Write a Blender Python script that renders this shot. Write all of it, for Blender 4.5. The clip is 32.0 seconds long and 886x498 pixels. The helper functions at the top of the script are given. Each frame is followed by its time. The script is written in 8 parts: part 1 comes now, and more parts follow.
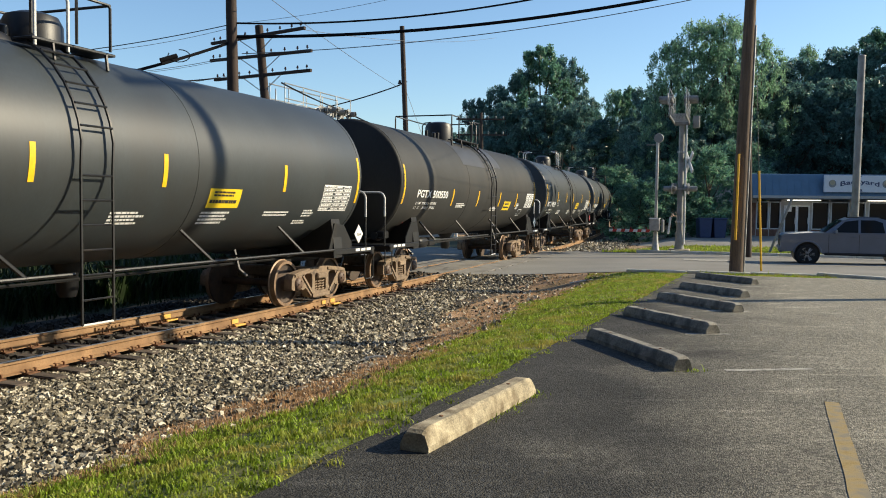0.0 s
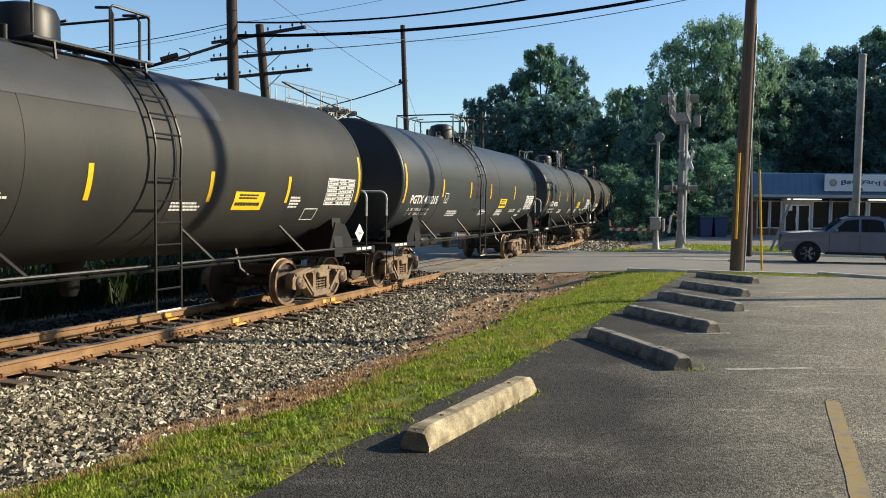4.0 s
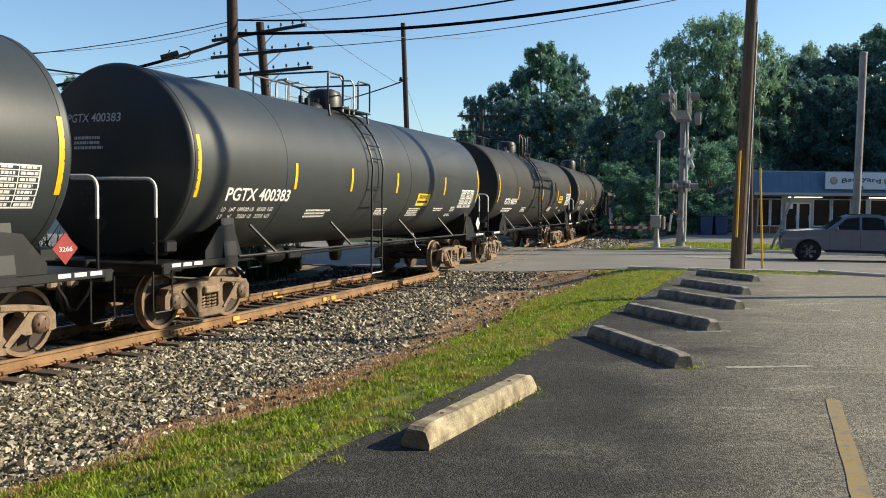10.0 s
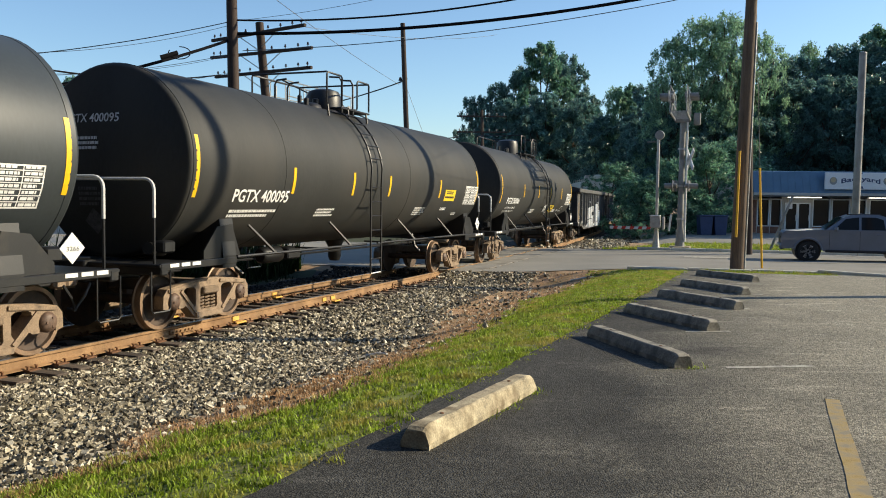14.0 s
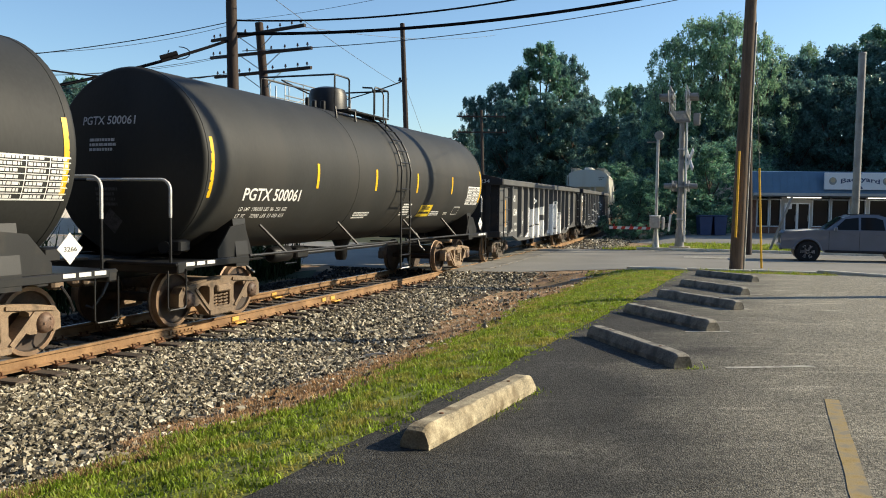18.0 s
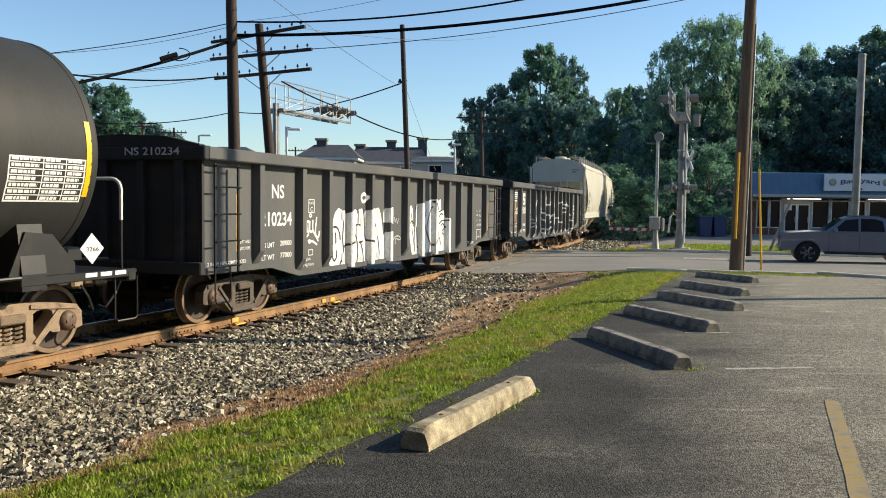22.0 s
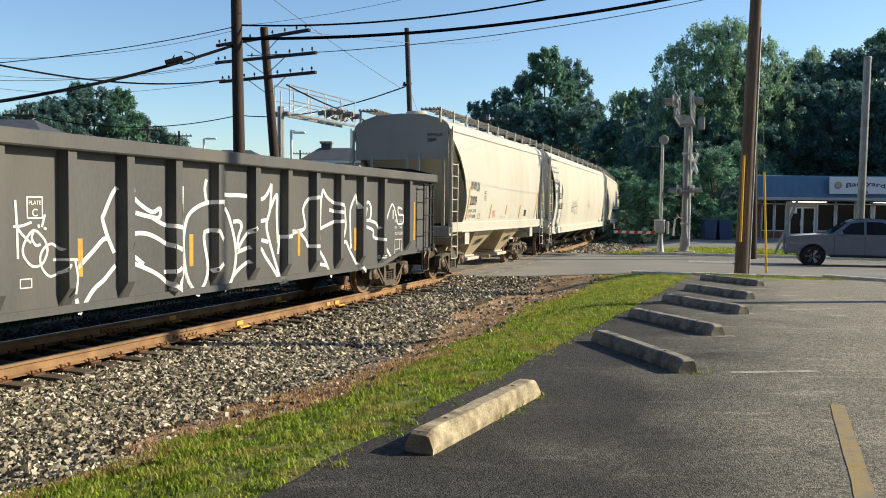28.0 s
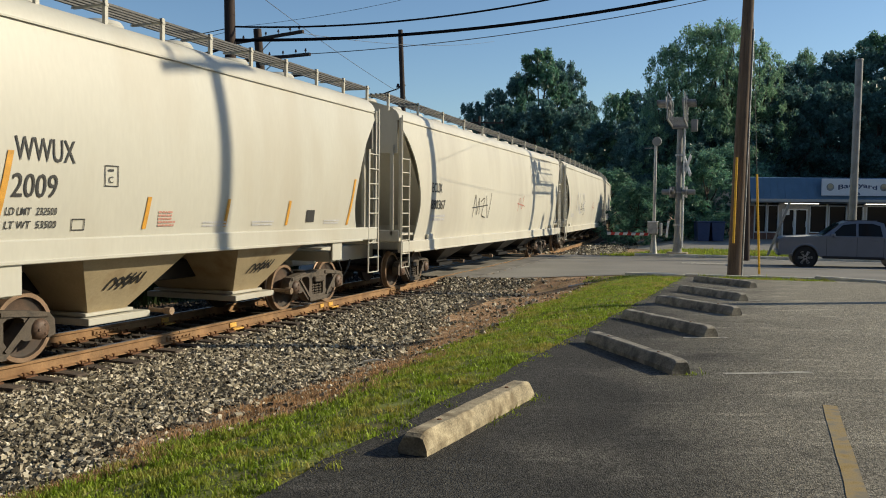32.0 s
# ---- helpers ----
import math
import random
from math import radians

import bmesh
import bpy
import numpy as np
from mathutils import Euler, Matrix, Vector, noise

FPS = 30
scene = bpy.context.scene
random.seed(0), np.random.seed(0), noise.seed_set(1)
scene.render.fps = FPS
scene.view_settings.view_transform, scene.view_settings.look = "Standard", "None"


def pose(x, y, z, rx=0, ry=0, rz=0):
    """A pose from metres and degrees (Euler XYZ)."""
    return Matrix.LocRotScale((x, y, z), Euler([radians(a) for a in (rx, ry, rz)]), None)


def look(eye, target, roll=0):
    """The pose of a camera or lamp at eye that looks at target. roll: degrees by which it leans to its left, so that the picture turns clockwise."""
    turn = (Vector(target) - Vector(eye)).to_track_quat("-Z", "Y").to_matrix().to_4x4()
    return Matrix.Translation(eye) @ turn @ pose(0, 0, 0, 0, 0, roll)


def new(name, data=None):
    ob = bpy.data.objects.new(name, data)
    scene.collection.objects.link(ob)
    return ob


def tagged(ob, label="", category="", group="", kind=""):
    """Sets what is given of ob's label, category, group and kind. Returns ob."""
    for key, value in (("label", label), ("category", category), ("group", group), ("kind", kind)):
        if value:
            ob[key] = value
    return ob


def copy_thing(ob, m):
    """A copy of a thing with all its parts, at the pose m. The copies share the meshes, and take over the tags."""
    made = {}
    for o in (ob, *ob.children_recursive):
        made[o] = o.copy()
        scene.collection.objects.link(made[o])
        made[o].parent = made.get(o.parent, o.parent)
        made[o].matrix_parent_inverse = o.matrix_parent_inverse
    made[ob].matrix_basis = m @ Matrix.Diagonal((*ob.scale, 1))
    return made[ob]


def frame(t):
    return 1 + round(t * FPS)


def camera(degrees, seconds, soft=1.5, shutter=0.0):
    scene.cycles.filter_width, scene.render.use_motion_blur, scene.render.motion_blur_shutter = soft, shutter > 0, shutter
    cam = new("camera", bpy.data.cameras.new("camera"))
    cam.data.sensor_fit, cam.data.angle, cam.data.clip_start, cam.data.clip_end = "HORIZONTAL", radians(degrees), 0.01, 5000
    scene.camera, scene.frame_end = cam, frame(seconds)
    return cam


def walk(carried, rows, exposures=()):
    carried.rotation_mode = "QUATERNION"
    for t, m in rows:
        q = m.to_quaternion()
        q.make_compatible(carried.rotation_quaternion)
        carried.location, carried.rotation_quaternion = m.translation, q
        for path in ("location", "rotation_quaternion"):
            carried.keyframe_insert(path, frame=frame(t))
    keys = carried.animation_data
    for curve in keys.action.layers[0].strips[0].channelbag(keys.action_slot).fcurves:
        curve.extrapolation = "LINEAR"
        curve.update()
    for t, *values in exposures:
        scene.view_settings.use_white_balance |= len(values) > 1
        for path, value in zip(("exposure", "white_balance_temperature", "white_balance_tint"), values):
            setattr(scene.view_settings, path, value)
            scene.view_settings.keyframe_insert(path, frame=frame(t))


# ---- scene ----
from functools import lru_cache

from mathutils import geometry

# ---- camera: held by hand on the parking lot, nearly still ----
cam = camera(56.45, 32.0, soft=1.0)
EYE = Vector((0.0, 0.0, 1.578))
SWAY = [(0, -0.055, 0.183), (0.5, -0.041, 0.176), (1, -0.035, 0.168), (1.5, -0.029, 0.149), (2, -0.020, 0.144), (2.5, -0.018, 0.141), (3, -0.018, 0.133), (3.5, -0.018, 0.127), (5.5, -0.017, 0.066), (6, -0.013, 0.052), (6.5, -0.012, 0.045), (7, -0.011, 0.031), (7.5, -0.006, 0.017), (8, 0.002, 0.002), (8.5, 0.015, -0.005), (9, 0.018, -0.008), (9.5, 0.018, -0.016), (10, 0.011, -0.021), (10.5, -0.010, -0.028), (11, -0.012, -0.030), (11.5, -0.007, -0.030), (12, -0.006, -0.030), (12.5, -0.006, -0.028), (13, -0.007, -0.019), (13.5, -0.011, -0.013), (14, -0.012, -0.012), (14.5, -0.012, -0.012), (16.5, -0.013, -0.016), (17, -0.029, -0.024), (17.5, -0.033, -0.017), (18, -0.040, 0.002), (18.5, -0.042, 0.025), (19, -0.042, 0.041), (19.5, -0.044, 0.066), (20, -0.051, 0.079), (20.5, -0.053, 0.088), (21, -0.049, 0.090), (21.5, -0.048, 0.090), (22, -0.048, 0.090), (22.5, -0.047, 0.089), (23, -0.038, 0.088), (23.5, -0.012, 0.105), (24, 0.033, 0.138), (24.5, 0.071, 0.171), (25, 0.103, 0.198), (25.5, 0.130, 0.220), (27.5, 0.275, 0.300), (28, 0.265, 0.300), (28.5, 0.218, 0.301), (29, 0.093, 0.305), (29.5, -0.040, 0.307), (30, -0.158, 0.318), (30.5, -0.233, 0.348), (31, -0.245, 0.383), (31.5, -0.206, 0.409), (32, -0.172, 0.418)]


def aim(yaw, up):
    a, b = radians(yaw), radians(-3.723 + up)
    way = Vector((-math.sin(a) * math.cos(b), math.cos(a) * math.cos(b), math.sin(b)))
    return look(EYE, EYE + way, 0.495)


# the film darkens as the pale cars fill the view
LIGHT = [(0.0, 0.46), (28.5, 0.46), (29.5, 0.42), (30.5, 0.22), (31.5, 0.0), (32.0, -0.06)]
walk(cam, [(t, aim(yaw, up)) for t, yaw, up in SWAY], [(t, stops, 6500.0, 8.0) for t, stops in LIGHT])

# ---- evening sun from the right, clear sky ----
SUN_UP, SUN_TURN = 26.0, 10.0          # degrees above the horizon; from +x towards +y
world = bpy.data.worlds.new("sky")
scene.world = world
world.use_nodes = True
wn, wl = world.node_tree.nodes, world.node_tree.links
sky = wn.new("ShaderNodeTexSky")
sky.sky_type, sky.sun_disc = "NISHITA", False
sky.sun_elevation, sky.sun_rotation = radians(SUN_UP), radians(90 - SUN_TURN)
sky.air_density, sky.dust_density, sky.ozone_density = 1.0, 0.35, 2.2
haze = wn.new("ShaderNodeMix")
haze.data_type, haze.blend_type = "RGBA", "MULTIPLY"
haze.inputs["Factor"].default_value, haze.inputs[7].default_value = 1.0, (0.87, 0.965, 1.05, 1)
wl.new(sky.outputs["Color"], haze.inputs[6])
wl.new(haze.outputs[2], wn["Background"].inputs["Color"])
wn["Background"].inputs["Strength"].default_value = 0.120
sun = new("sun", bpy.data.lights.new("sun", "SUN"))
sun.data.energy, sun.data.angle, sun.data.color = 5.0, radians(0.53), (1.0, 0.86, 0.63)
sun_way = Vector((math.cos(radians(SUN_UP)) * math.cos(radians(SUN_TURN)), math.cos(radians(SUN_UP)) * math.sin(radians(SUN_TURN)), math.sin(radians(SUN_UP))))
sun.matrix_world = look(sun_way * 60, (0, 0, 0))


# ---- materials ----
def mat(name, colour, rough=0.6, metal=0.0, vary=0.12, scale=6.0, fine=60.0, bump=0.15, dirt=None, dirt_at=0.55, dirt_scale=2.0, tone=0.0, coat=0.0, spec=0.5, island=0.0, stretch=(1, 1, 1), width=0.10):
    """A surface with variation at two scales, optional stains, relief, and a shade that differs from piece to piece."""
    m = bpy.data.materials.new(name)
    m.use_nodes = True
    n, l = m.node_tree.nodes, m.node_tree.links
    b = n["Principled BSDF"]
    tc = n.new("ShaderNodeTexCoord")
    mp = n.new("ShaderNodeMapping")
    mp.inputs["Scale"].default_value = stretch
    l.new(tc.outputs["Object"], mp.inputs["Vector"])
    big, small = n.new("ShaderNodeTexNoise"), n.new("ShaderNodeTexNoise")
    big.inputs["Scale"].default_value, small.inputs["Scale"].default_value = scale, fine
    big.inputs["Detail"].default_value, small.inputs["Detail"].default_value = 5, 3
    for k in (big, small):
        l.new(mp.outputs["Vector"], k.inputs["Vector"])
    mix = n.new("ShaderNodeMath")
    mix.operation = "MULTIPLY_ADD"
    l.new(big.outputs["Fac"], mix.inputs[0])
    mix.inputs[1].default_value = 0.6
    half = n.new("ShaderNodeMath")
    half.operation = "MULTIPLY"
    l.new(small.outputs["Fac"], half.inputs[0])
    half.inputs[1].default_value = 0.4
    l.new(half.outputs[0], mix.inputs[2])
    ramp = n.new("ShaderNodeMapRange")
    ramp.inputs["From Min"].default_value, ramp.inputs["From Max"].default_value = 0.3, 0.7
    ramp.inputs["To Min"].default_value, ramp.inputs["To Max"].default_value = 1 - vary * 2, 1 + vary * 2
    l.new(mix.outputs[0], ramp.inputs["Value"])
    fac = ramp.outputs[0]
    if tone or island:
        src = n.new("ShaderNodeObjectInfo").outputs["Random"] if tone else n.new("ShaderNodeNewGeometry").outputs["Random Per Island"]
        amount = tone or island
        r = n.new("ShaderNodeMapRange")
        r.inputs["To Min"].default_value, r.inputs["To Max"].default_value = 1 - amount, 1 + amount
        l.new(src, r.inputs["Value"])
        mul = n.new("ShaderNodeMath")
        mul.operation = "MULTIPLY"
        l.new(fac, mul.inputs[0])
        l.new(r.outputs[0], mul.inputs[1])
        fac = mul.outputs[0]
    col = n.new("ShaderNodeMix")
    col.data_type, col.blend_type = "RGBA", "MULTIPLY"
    col.inputs["Factor"].default_value = 1.0
    col.inputs[6].default_value = (*colour, 1)
    l.new(fac, col.inputs[7])
    out = col.outputs[2]
    if dirt:
        dn = n.new("ShaderNodeTexNoise")
        dn.inputs["Scale"].default_value, dn.inputs["Detail"].default_value = dirt_scale, 6
        l.new(mp.outputs["Vector"], dn.inputs["Vector"])
        dr = n.new("ShaderNodeMapRange")
        dr.inputs["From Min"].default_value, dr.inputs["From Max"].default_value = dirt_at - width, dirt_at + width
        l.new(dn.outputs["Fac"], dr.inputs["Value"])
        dm = n.new("ShaderNodeMix")
        dm.data_type = "RGBA"
        l.new(dr.outputs[0], dm.inputs["Factor"])
        l.new(out, dm.inputs[6])
        dm.inputs[7].default_value = (*dirt, 1)
        out = dm.outputs[2]
    l.new(out, b.inputs["Base Color"])
    b.inputs["Roughness"].default_value, b.inputs["Metallic"].default_value = rough, metal
    b.inputs["Specular IOR Level"].default_value = spec
    b.inputs["Coat Weight"].default_value = coat
    if bump:
        bp = n.new("ShaderNodeBump")
        bp.inputs["Strength"].default_value, bp.inputs["Distance"].default_value = bump, 0.01
        l.new(mix.outputs[0], bp.inputs["Height"])
        l.new(bp.outputs[0], b.inputs["Normal"])
    return m


def leafy(m, share=0.4):
    """Lets some light pass through a leaf or blade."""
    n, l = m.node_tree.nodes, m.node_tree.links
    b = n["Principled BSDF"]
    t, mix = n.new("ShaderNodeBsdfTranslucent"), n.new("ShaderNodeMixShader")
    l.new(b.inputs["Base Color"].links[0].from_socket, t.inputs["Color"])
    mix.inputs["Fac"].default_value = share
    l.new(b.outputs[0], mix.inputs[1])
    l.new(t.outputs[0], mix.inputs[2])
    l.new(mix.outputs[0], n["Material Output"].inputs["Surface"])
    return m


def worn_asphalt(name, dark, light, way, at, spread):
    """Asphalt with a dark sealed margin, lighter worn middle, stone grains and pale scuffs."""
    m = mat(name, dark, 0.88, vary=0.22, scale=1.1, fine=130, bump=0.9, dirt=light, dirt_at=at, dirt_scale=0.55, width=spread, spec=0.35)
    n, l = m.node_tree.nodes, m.node_tree.links
    b = n["Principled BSDF"]
    geo = n.new("ShaderNodeTexCoord").outputs["Object"]
    dot = n.new("ShaderNodeVectorMath")
    dot.operation = "DOT_PRODUCT"
    l.new(geo, dot.inputs[0])
    dot.inputs[1].default_value = way
    for k in n:
        if k.type == "TEX_NOISE" and abs(k.inputs["Scale"].default_value - 0.55) < 1e-4:
            patchy = k
    add = n.new("ShaderNodeMath")
    add.operation = "MULTIPLY_ADD"
    l.new(patchy.outputs["Fac"], add.inputs[0])
    add.inputs[1].default_value = 0.85
    l.new(dot.outputs["Value"], add.inputs[2])
    for lk in list(patchy.outputs["Fac"].links):
        if lk.to_node != add:
            sock = lk.to_socket
            l.remove(lk)
            l.new(add.outputs[0], sock)
    grain, scuff = n.new("ShaderNodeTexVoronoi"), n.new("ShaderNodeTexNoise")
    grain.inputs["Scale"].default_value = 88
    scuff.inputs["Scale"].default_value, scuff.inputs["Detail"].default_value = 3.2, 8
    st = n.new("ShaderNodeMapping")
    st.inputs["Scale"].default_value = (0.35, 1.6, 1)
    l.new(geo, st.inputs["Vector"])
    l.new(st.outputs[0], scuff.inputs["Vector"])
    l.new(geo, grain.inputs["Vector"])
    g = n.new("ShaderNodeMapRange")
    g.inputs["From Min"].default_value, g.inputs["From Max"].default_value = 0.0, 0.75
    g.inputs["To Min"].default_value, g.inputs["To Max"].default_value = 1.35, 0.6
    l.new(grain.outputs["Distance"], g.inputs["Value"])
    s = n.new("ShaderNodeMapRange")
    s.inputs["From Min"].default_value, s.inputs["From Max"].default_value = 0.57, 0.72
    s.inputs["To Min"].default_value, s.inputs["To Max"].default_value = 1.0, 1.7
    l.new(scuff.outputs["Fac"], s.inputs["Value"])
    speck = n.new("ShaderNodeTexVoronoi")
    speck.inputs["Scale"].default_value = 58
    l.new(geo, speck.inputs["Vector"])
    sp_r = n.new("ShaderNodeMapRange")
    sp_r.inputs["From Min"].default_value, sp_r.inputs["From Max"].default_value = 0.25, 0.80
    sp_r.inputs["To Min"].default_value, sp_r.inputs["To Max"].default_value = 0.58, 1.50
    l.new(speck.outputs["Color"], sp_r.inputs["Value"])
    gs = n.new("ShaderNodeMath")
    gs.operation = "MULTIPLY"
    l.new(g.outputs[0], gs.inputs[0])
    l.new(sp_r.outputs[0], gs.inputs[1])
    mul = n.new("ShaderNodeMath")
    mul.operation = "MULTIPLY"
    l.new(gs.outputs[0], mul.inputs[0])
    l.new(s.outputs[0], mul.inputs[1])
    mix = n.new("ShaderNodeMix")
    mix.data_type, mix.blend_type = "RGBA", "MULTIPLY"
    mix.inputs["Factor"].default_value = 1.0
    l.new(b.inputs["Base Color"].links[0].from_socket, mix.inputs[6])
    l.new(mul.outputs[0], mix.inputs[7])
    l.new(mix.outputs[2], b.inputs["Base Color"])
    bp = b.inputs["Normal"].links[0].from_node
    second = n.new("ShaderNodeBump")
    second.invert = True
    second.inputs["Strength"].default_value, second.inputs["Distance"].default_value = 0.8, 0.008
    l.new(grain.outputs["Distance"], second.inputs["Height"])
    l.new(bp.outputs[0], second.inputs["Normal"])
    l.new(second.outputs[0], b.inputs["Normal"])
    return m


def glow(name, colour, strength):
    m = mat(name, colour, 0.3, bump=0)
    b = m.node_tree.nodes["Principled BSDF"]
    b.inputs["Emission Color"].default_value, b.inputs["Emission Strength"].default_value = (*colour, 1), strength
    return m


def glass(name, colour=(0.012, 0.014, 0.016), rough=0.06):
    m = mat(name, colour, rough, 0.0, vary=0.02, bump=0, spec=0.16)
    return m


def stones(name, shades):
    """Broken rock: each piece takes a shade of its own between dark and pale."""
    m = mat(name, (0.3, 0.26, 0.2), 0.9, vary=0.24, scale=14, fine=90, bump=0.5)
    n, l = m.node_tree.nodes, m.node_tree.links
    ramp = n.new("ShaderNodeValToRGB")
    while len(ramp.color_ramp.elements) < len(shades):
        ramp.color_ramp.elements.new(0.5)
    for e, (at, *c) in zip(ramp.color_ramp.elements, shades):
        e.position, e.color = at, (*c, 1)
    l.new(n.new("ShaderNodeNewGeometry").outputs["Random Per Island"], ramp.inputs["Fac"])
    l.new(ramp.outputs["Color"], n["Principled BSDF"].inputs["Base Color"].links[0].from_node.inputs[6])
    return m


TANK = mat("black tank paint", (0.034, 0.041, 0.045), 0.46, vary=0.10, scale=1.3, fine=25, bump=0.06, dirt=(0.034, 0.035, 0.035), dirt_at=0.63, dirt_scale=0.8, stretch=(1, 1, 0.35), spec=0.5)
TANK_GREY = mat("faded charcoal tank paint", (0.030, 0.031, 0.030), 0.62, vary=0.12, scale=1.3, fine=25, bump=0.06, dirt=(0.042, 0.040, 0.036), dirt_at=0.60, dirt_scale=0.8, stretch=(1, 1, 0.35), spec=0.3)
BLACK = mat("black painted steel", (0.008, 0.0085, 0.010), 0.45, vary=0.2, scale=4, fine=60, dirt=(0.03, 0.025, 0.02), dirt_at=0.68, dirt_scale=3)
TANK_PATCH = mat("lighter repainted jacket sheet", (0.056, 0.058, 0.062), 0.5, vary=0.10, scale=1.3, fine=25, bump=0.05, spec=0.3)
STRAP = mat("black tank strap", (0.018, 0.018, 0.02), 0.4, vary=0.1)
GRIME = mat("brake dust on cast steel", (0.27, 0.195, 0.13), 0.85, vary=0.30, scale=5, fine=70, bump=0.4, dirt=(0.09, 0.066, 0.048), dirt_at=0.60, dirt_scale=5, tone=0.25)
GRIME_DARK = mat("dark grime on cast steel", (0.105, 0.085, 0.066), 0.8, vary=0.30, scale=5, fine=70, bump=0.4, dirt=(0.045, 0.038, 0.032), dirt_at=0.58, dirt_scale=5, tone=0.2)
WHEEL = mat("rusty wheel steel", (0.075, 0.047, 0.032), 0.75, vary=0.25, scale=5, fine=60, bump=0.3, dirt=(0.04, 0.032, 0.027), dirt_at=0.55, dirt_scale=3, tone=0.2)
TREAD = mat("dusty wheel rim", (0.25, 0.165, 0.105), 0.55, 0.25, vary=0.2, scale=6, bump=0.1)
RUBBER_CAP = mat("greasy bearing cap", (0.13, 0.08, 0.055), 0.6, vary=0.3, scale=20, tone=0.3)
WHITE = mat("white stencil paint", (0.78, 0.78, 0.76), 0.6, vary=0.10, scale=12, fine=90, bump=0.0)
SILVER = mat("white painted grab iron", (0.70, 0.70, 0.68), 0.4, vary=0.1, scale=12)
YELLOW = mat("yellow reflective strip", (0.85, 0.50, 0.01), 0.42, vary=0.08, scale=10, fine=90, bump=0.0)
AMBER = mat("weathered amber strip", (0.58, 0.29, 0.035), 0.5, vary=0.15, scale=10, fine=90, bump=0.0)
SIGN_Y = mat("yellow emergency placard", (0.85, 0.60, 0.02), 0.45, vary=0.06, bump=0.0)
INK = mat("black print", (0.03, 0.03, 0.03), 0.6, vary=0.1, bump=0.0)
RED = mat("red placard", (0.30, 0.028, 0.03), 0.5, vary=0.1, bump=0)
GOND = mat("weathered grey gondola paint", (0.094, 0.096, 0.098), 0.62, vary=0.10, scale=1.2, fine=30, bump=0.1, dirt=(0.125, 0.12, 0.11), dirt_at=0.64, dirt_scale=0.9, stretch=(1, 1, 0.3), spec=0.3)
# far darker than the side paint: shade of ends and inside is coloured in
GOND_DARK = mat("gondola inside and end, shade in colour", (0.022, 0.023, 0.026), 0.75, vary=0.2, scale=2, fine=40, bump=0.25, dirt=(0.05, 0.036, 0.028), dirt_at=0.66)
HOPPER = mat("cream hopper paint", (0.53, 0.52, 0.455), 0.45, vary=0.035, scale=0.8, fine=20, bump=0.04, dirt=(0.44, 0.40, 0.32), dirt_at=0.66, dirt_scale=0.7, stretch=(1, 1, 0.25), width=0.16)
HOPPER_W = mat("white hopper paint", (0.60, 0.58, 0.50), 0.45, vary=0.035, scale=0.8, fine=20, bump=0.04, dirt=(0.46, 0.43, 0.37), dirt_at=0.66, dirt_scale=0.7, stretch=(1, 1, 0.25), width=0.16)
HOPPER_T = mat("tan hopper bay paint", (0.44, 0.36, 0.23), 0.6, vary=0.08, scale=2, fine=30, dirt=(0.3, 0.22, 0.13), dirt_at=0.62)
HOPPER_B = mat("off-white hopper paint", (0.58, 0.56, 0.49), 0.5, vary=0.06, scale=0.8, fine=20, bump=0.04)
GRATE = mat("dull grating steel", (0.10, 0.10, 0.10), 0.6, 0.4, vary=0.15, scale=8)
GALV = mat("galvanised steel", (0.42, 0.42, 0.41), 0.45, 0.6, vary=0.12, scale=8, fine=60)
RAIL = mat("rusty rail", (0.30, 0.178, 0.085), 0.8, vary=0.22, scale=3, fine=50, bump=0.3, dirt=(0.20, 0.11, 0.05), dirt_at=0.58, dirt_scale=2, stretch=(1, 1, 1))
RAILTOP = mat("worn rail head", (0.42, 0.36, 0.30), 0.32, 0.8, vary=0.15, scale=3, fine=40, bump=0.05)
TIE = mat("weathered timber tie", (0.085, 0.065, 0.05), 0.9, vary=0.3, scale=3, fine=40, bump=0.6, tone=0.35, stretch=(6, 1, 6))
PLATE = mat("rusty tie plate", (0.16, 0.075, 0.035), 0.85, vary=0.3, scale=10, bump=0.3)
LUBE = mat("yellow marker paint on rail", (0.72, 0.42, 0.09), 0.6, vary=0.2, scale=20)
STONE = stones("crushed limestone ballast", ((0.0, 0.030, 0.026, 0.020), (0.30, 0.115, 0.100, 0.070), (0.55, 0.285, 0.245, 0.170), (0.82, 0.50, 0.445, 0.33), (1.0, 0.68, 0.62, 0.49)))
# same ballast under the train, its shade put into darker stone colours
SHADE_ROCK = stones("ballast darkened for train shade", ((0.0, 0.008, 0.007, 0.006), (0.6, 0.030, 0.026, 0.021), (1.0, 0.075, 0.066, 0.052)))
# gaps between stones get their shade from this dark bed colour
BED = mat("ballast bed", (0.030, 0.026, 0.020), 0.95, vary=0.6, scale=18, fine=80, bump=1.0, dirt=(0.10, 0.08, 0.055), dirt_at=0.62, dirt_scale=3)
ASPHALT = worn_asphalt("weathered parking asphalt", (0.052, 0.050, 0.044), (0.30, 0.276, 0.215), (0.175, -0.050, 0), 0.57, 0.27)
ROADM = mat("road asphalt", (0.22, 0.212, 0.19), 0.9, vary=0.14, scale=0.4, fine=120, bump=0.4, dirt=(0.28, 0.262, 0.225), dirt_at=0.55, dirt_scale=0.25, width=0.2, spec=0.3)
KERBSTONE = mat("pale kerb concrete", (0.62, 0.575, 0.47), 0.9, vary=0.14, scale=4, fine=90, bump=0.5, tone=0.12)
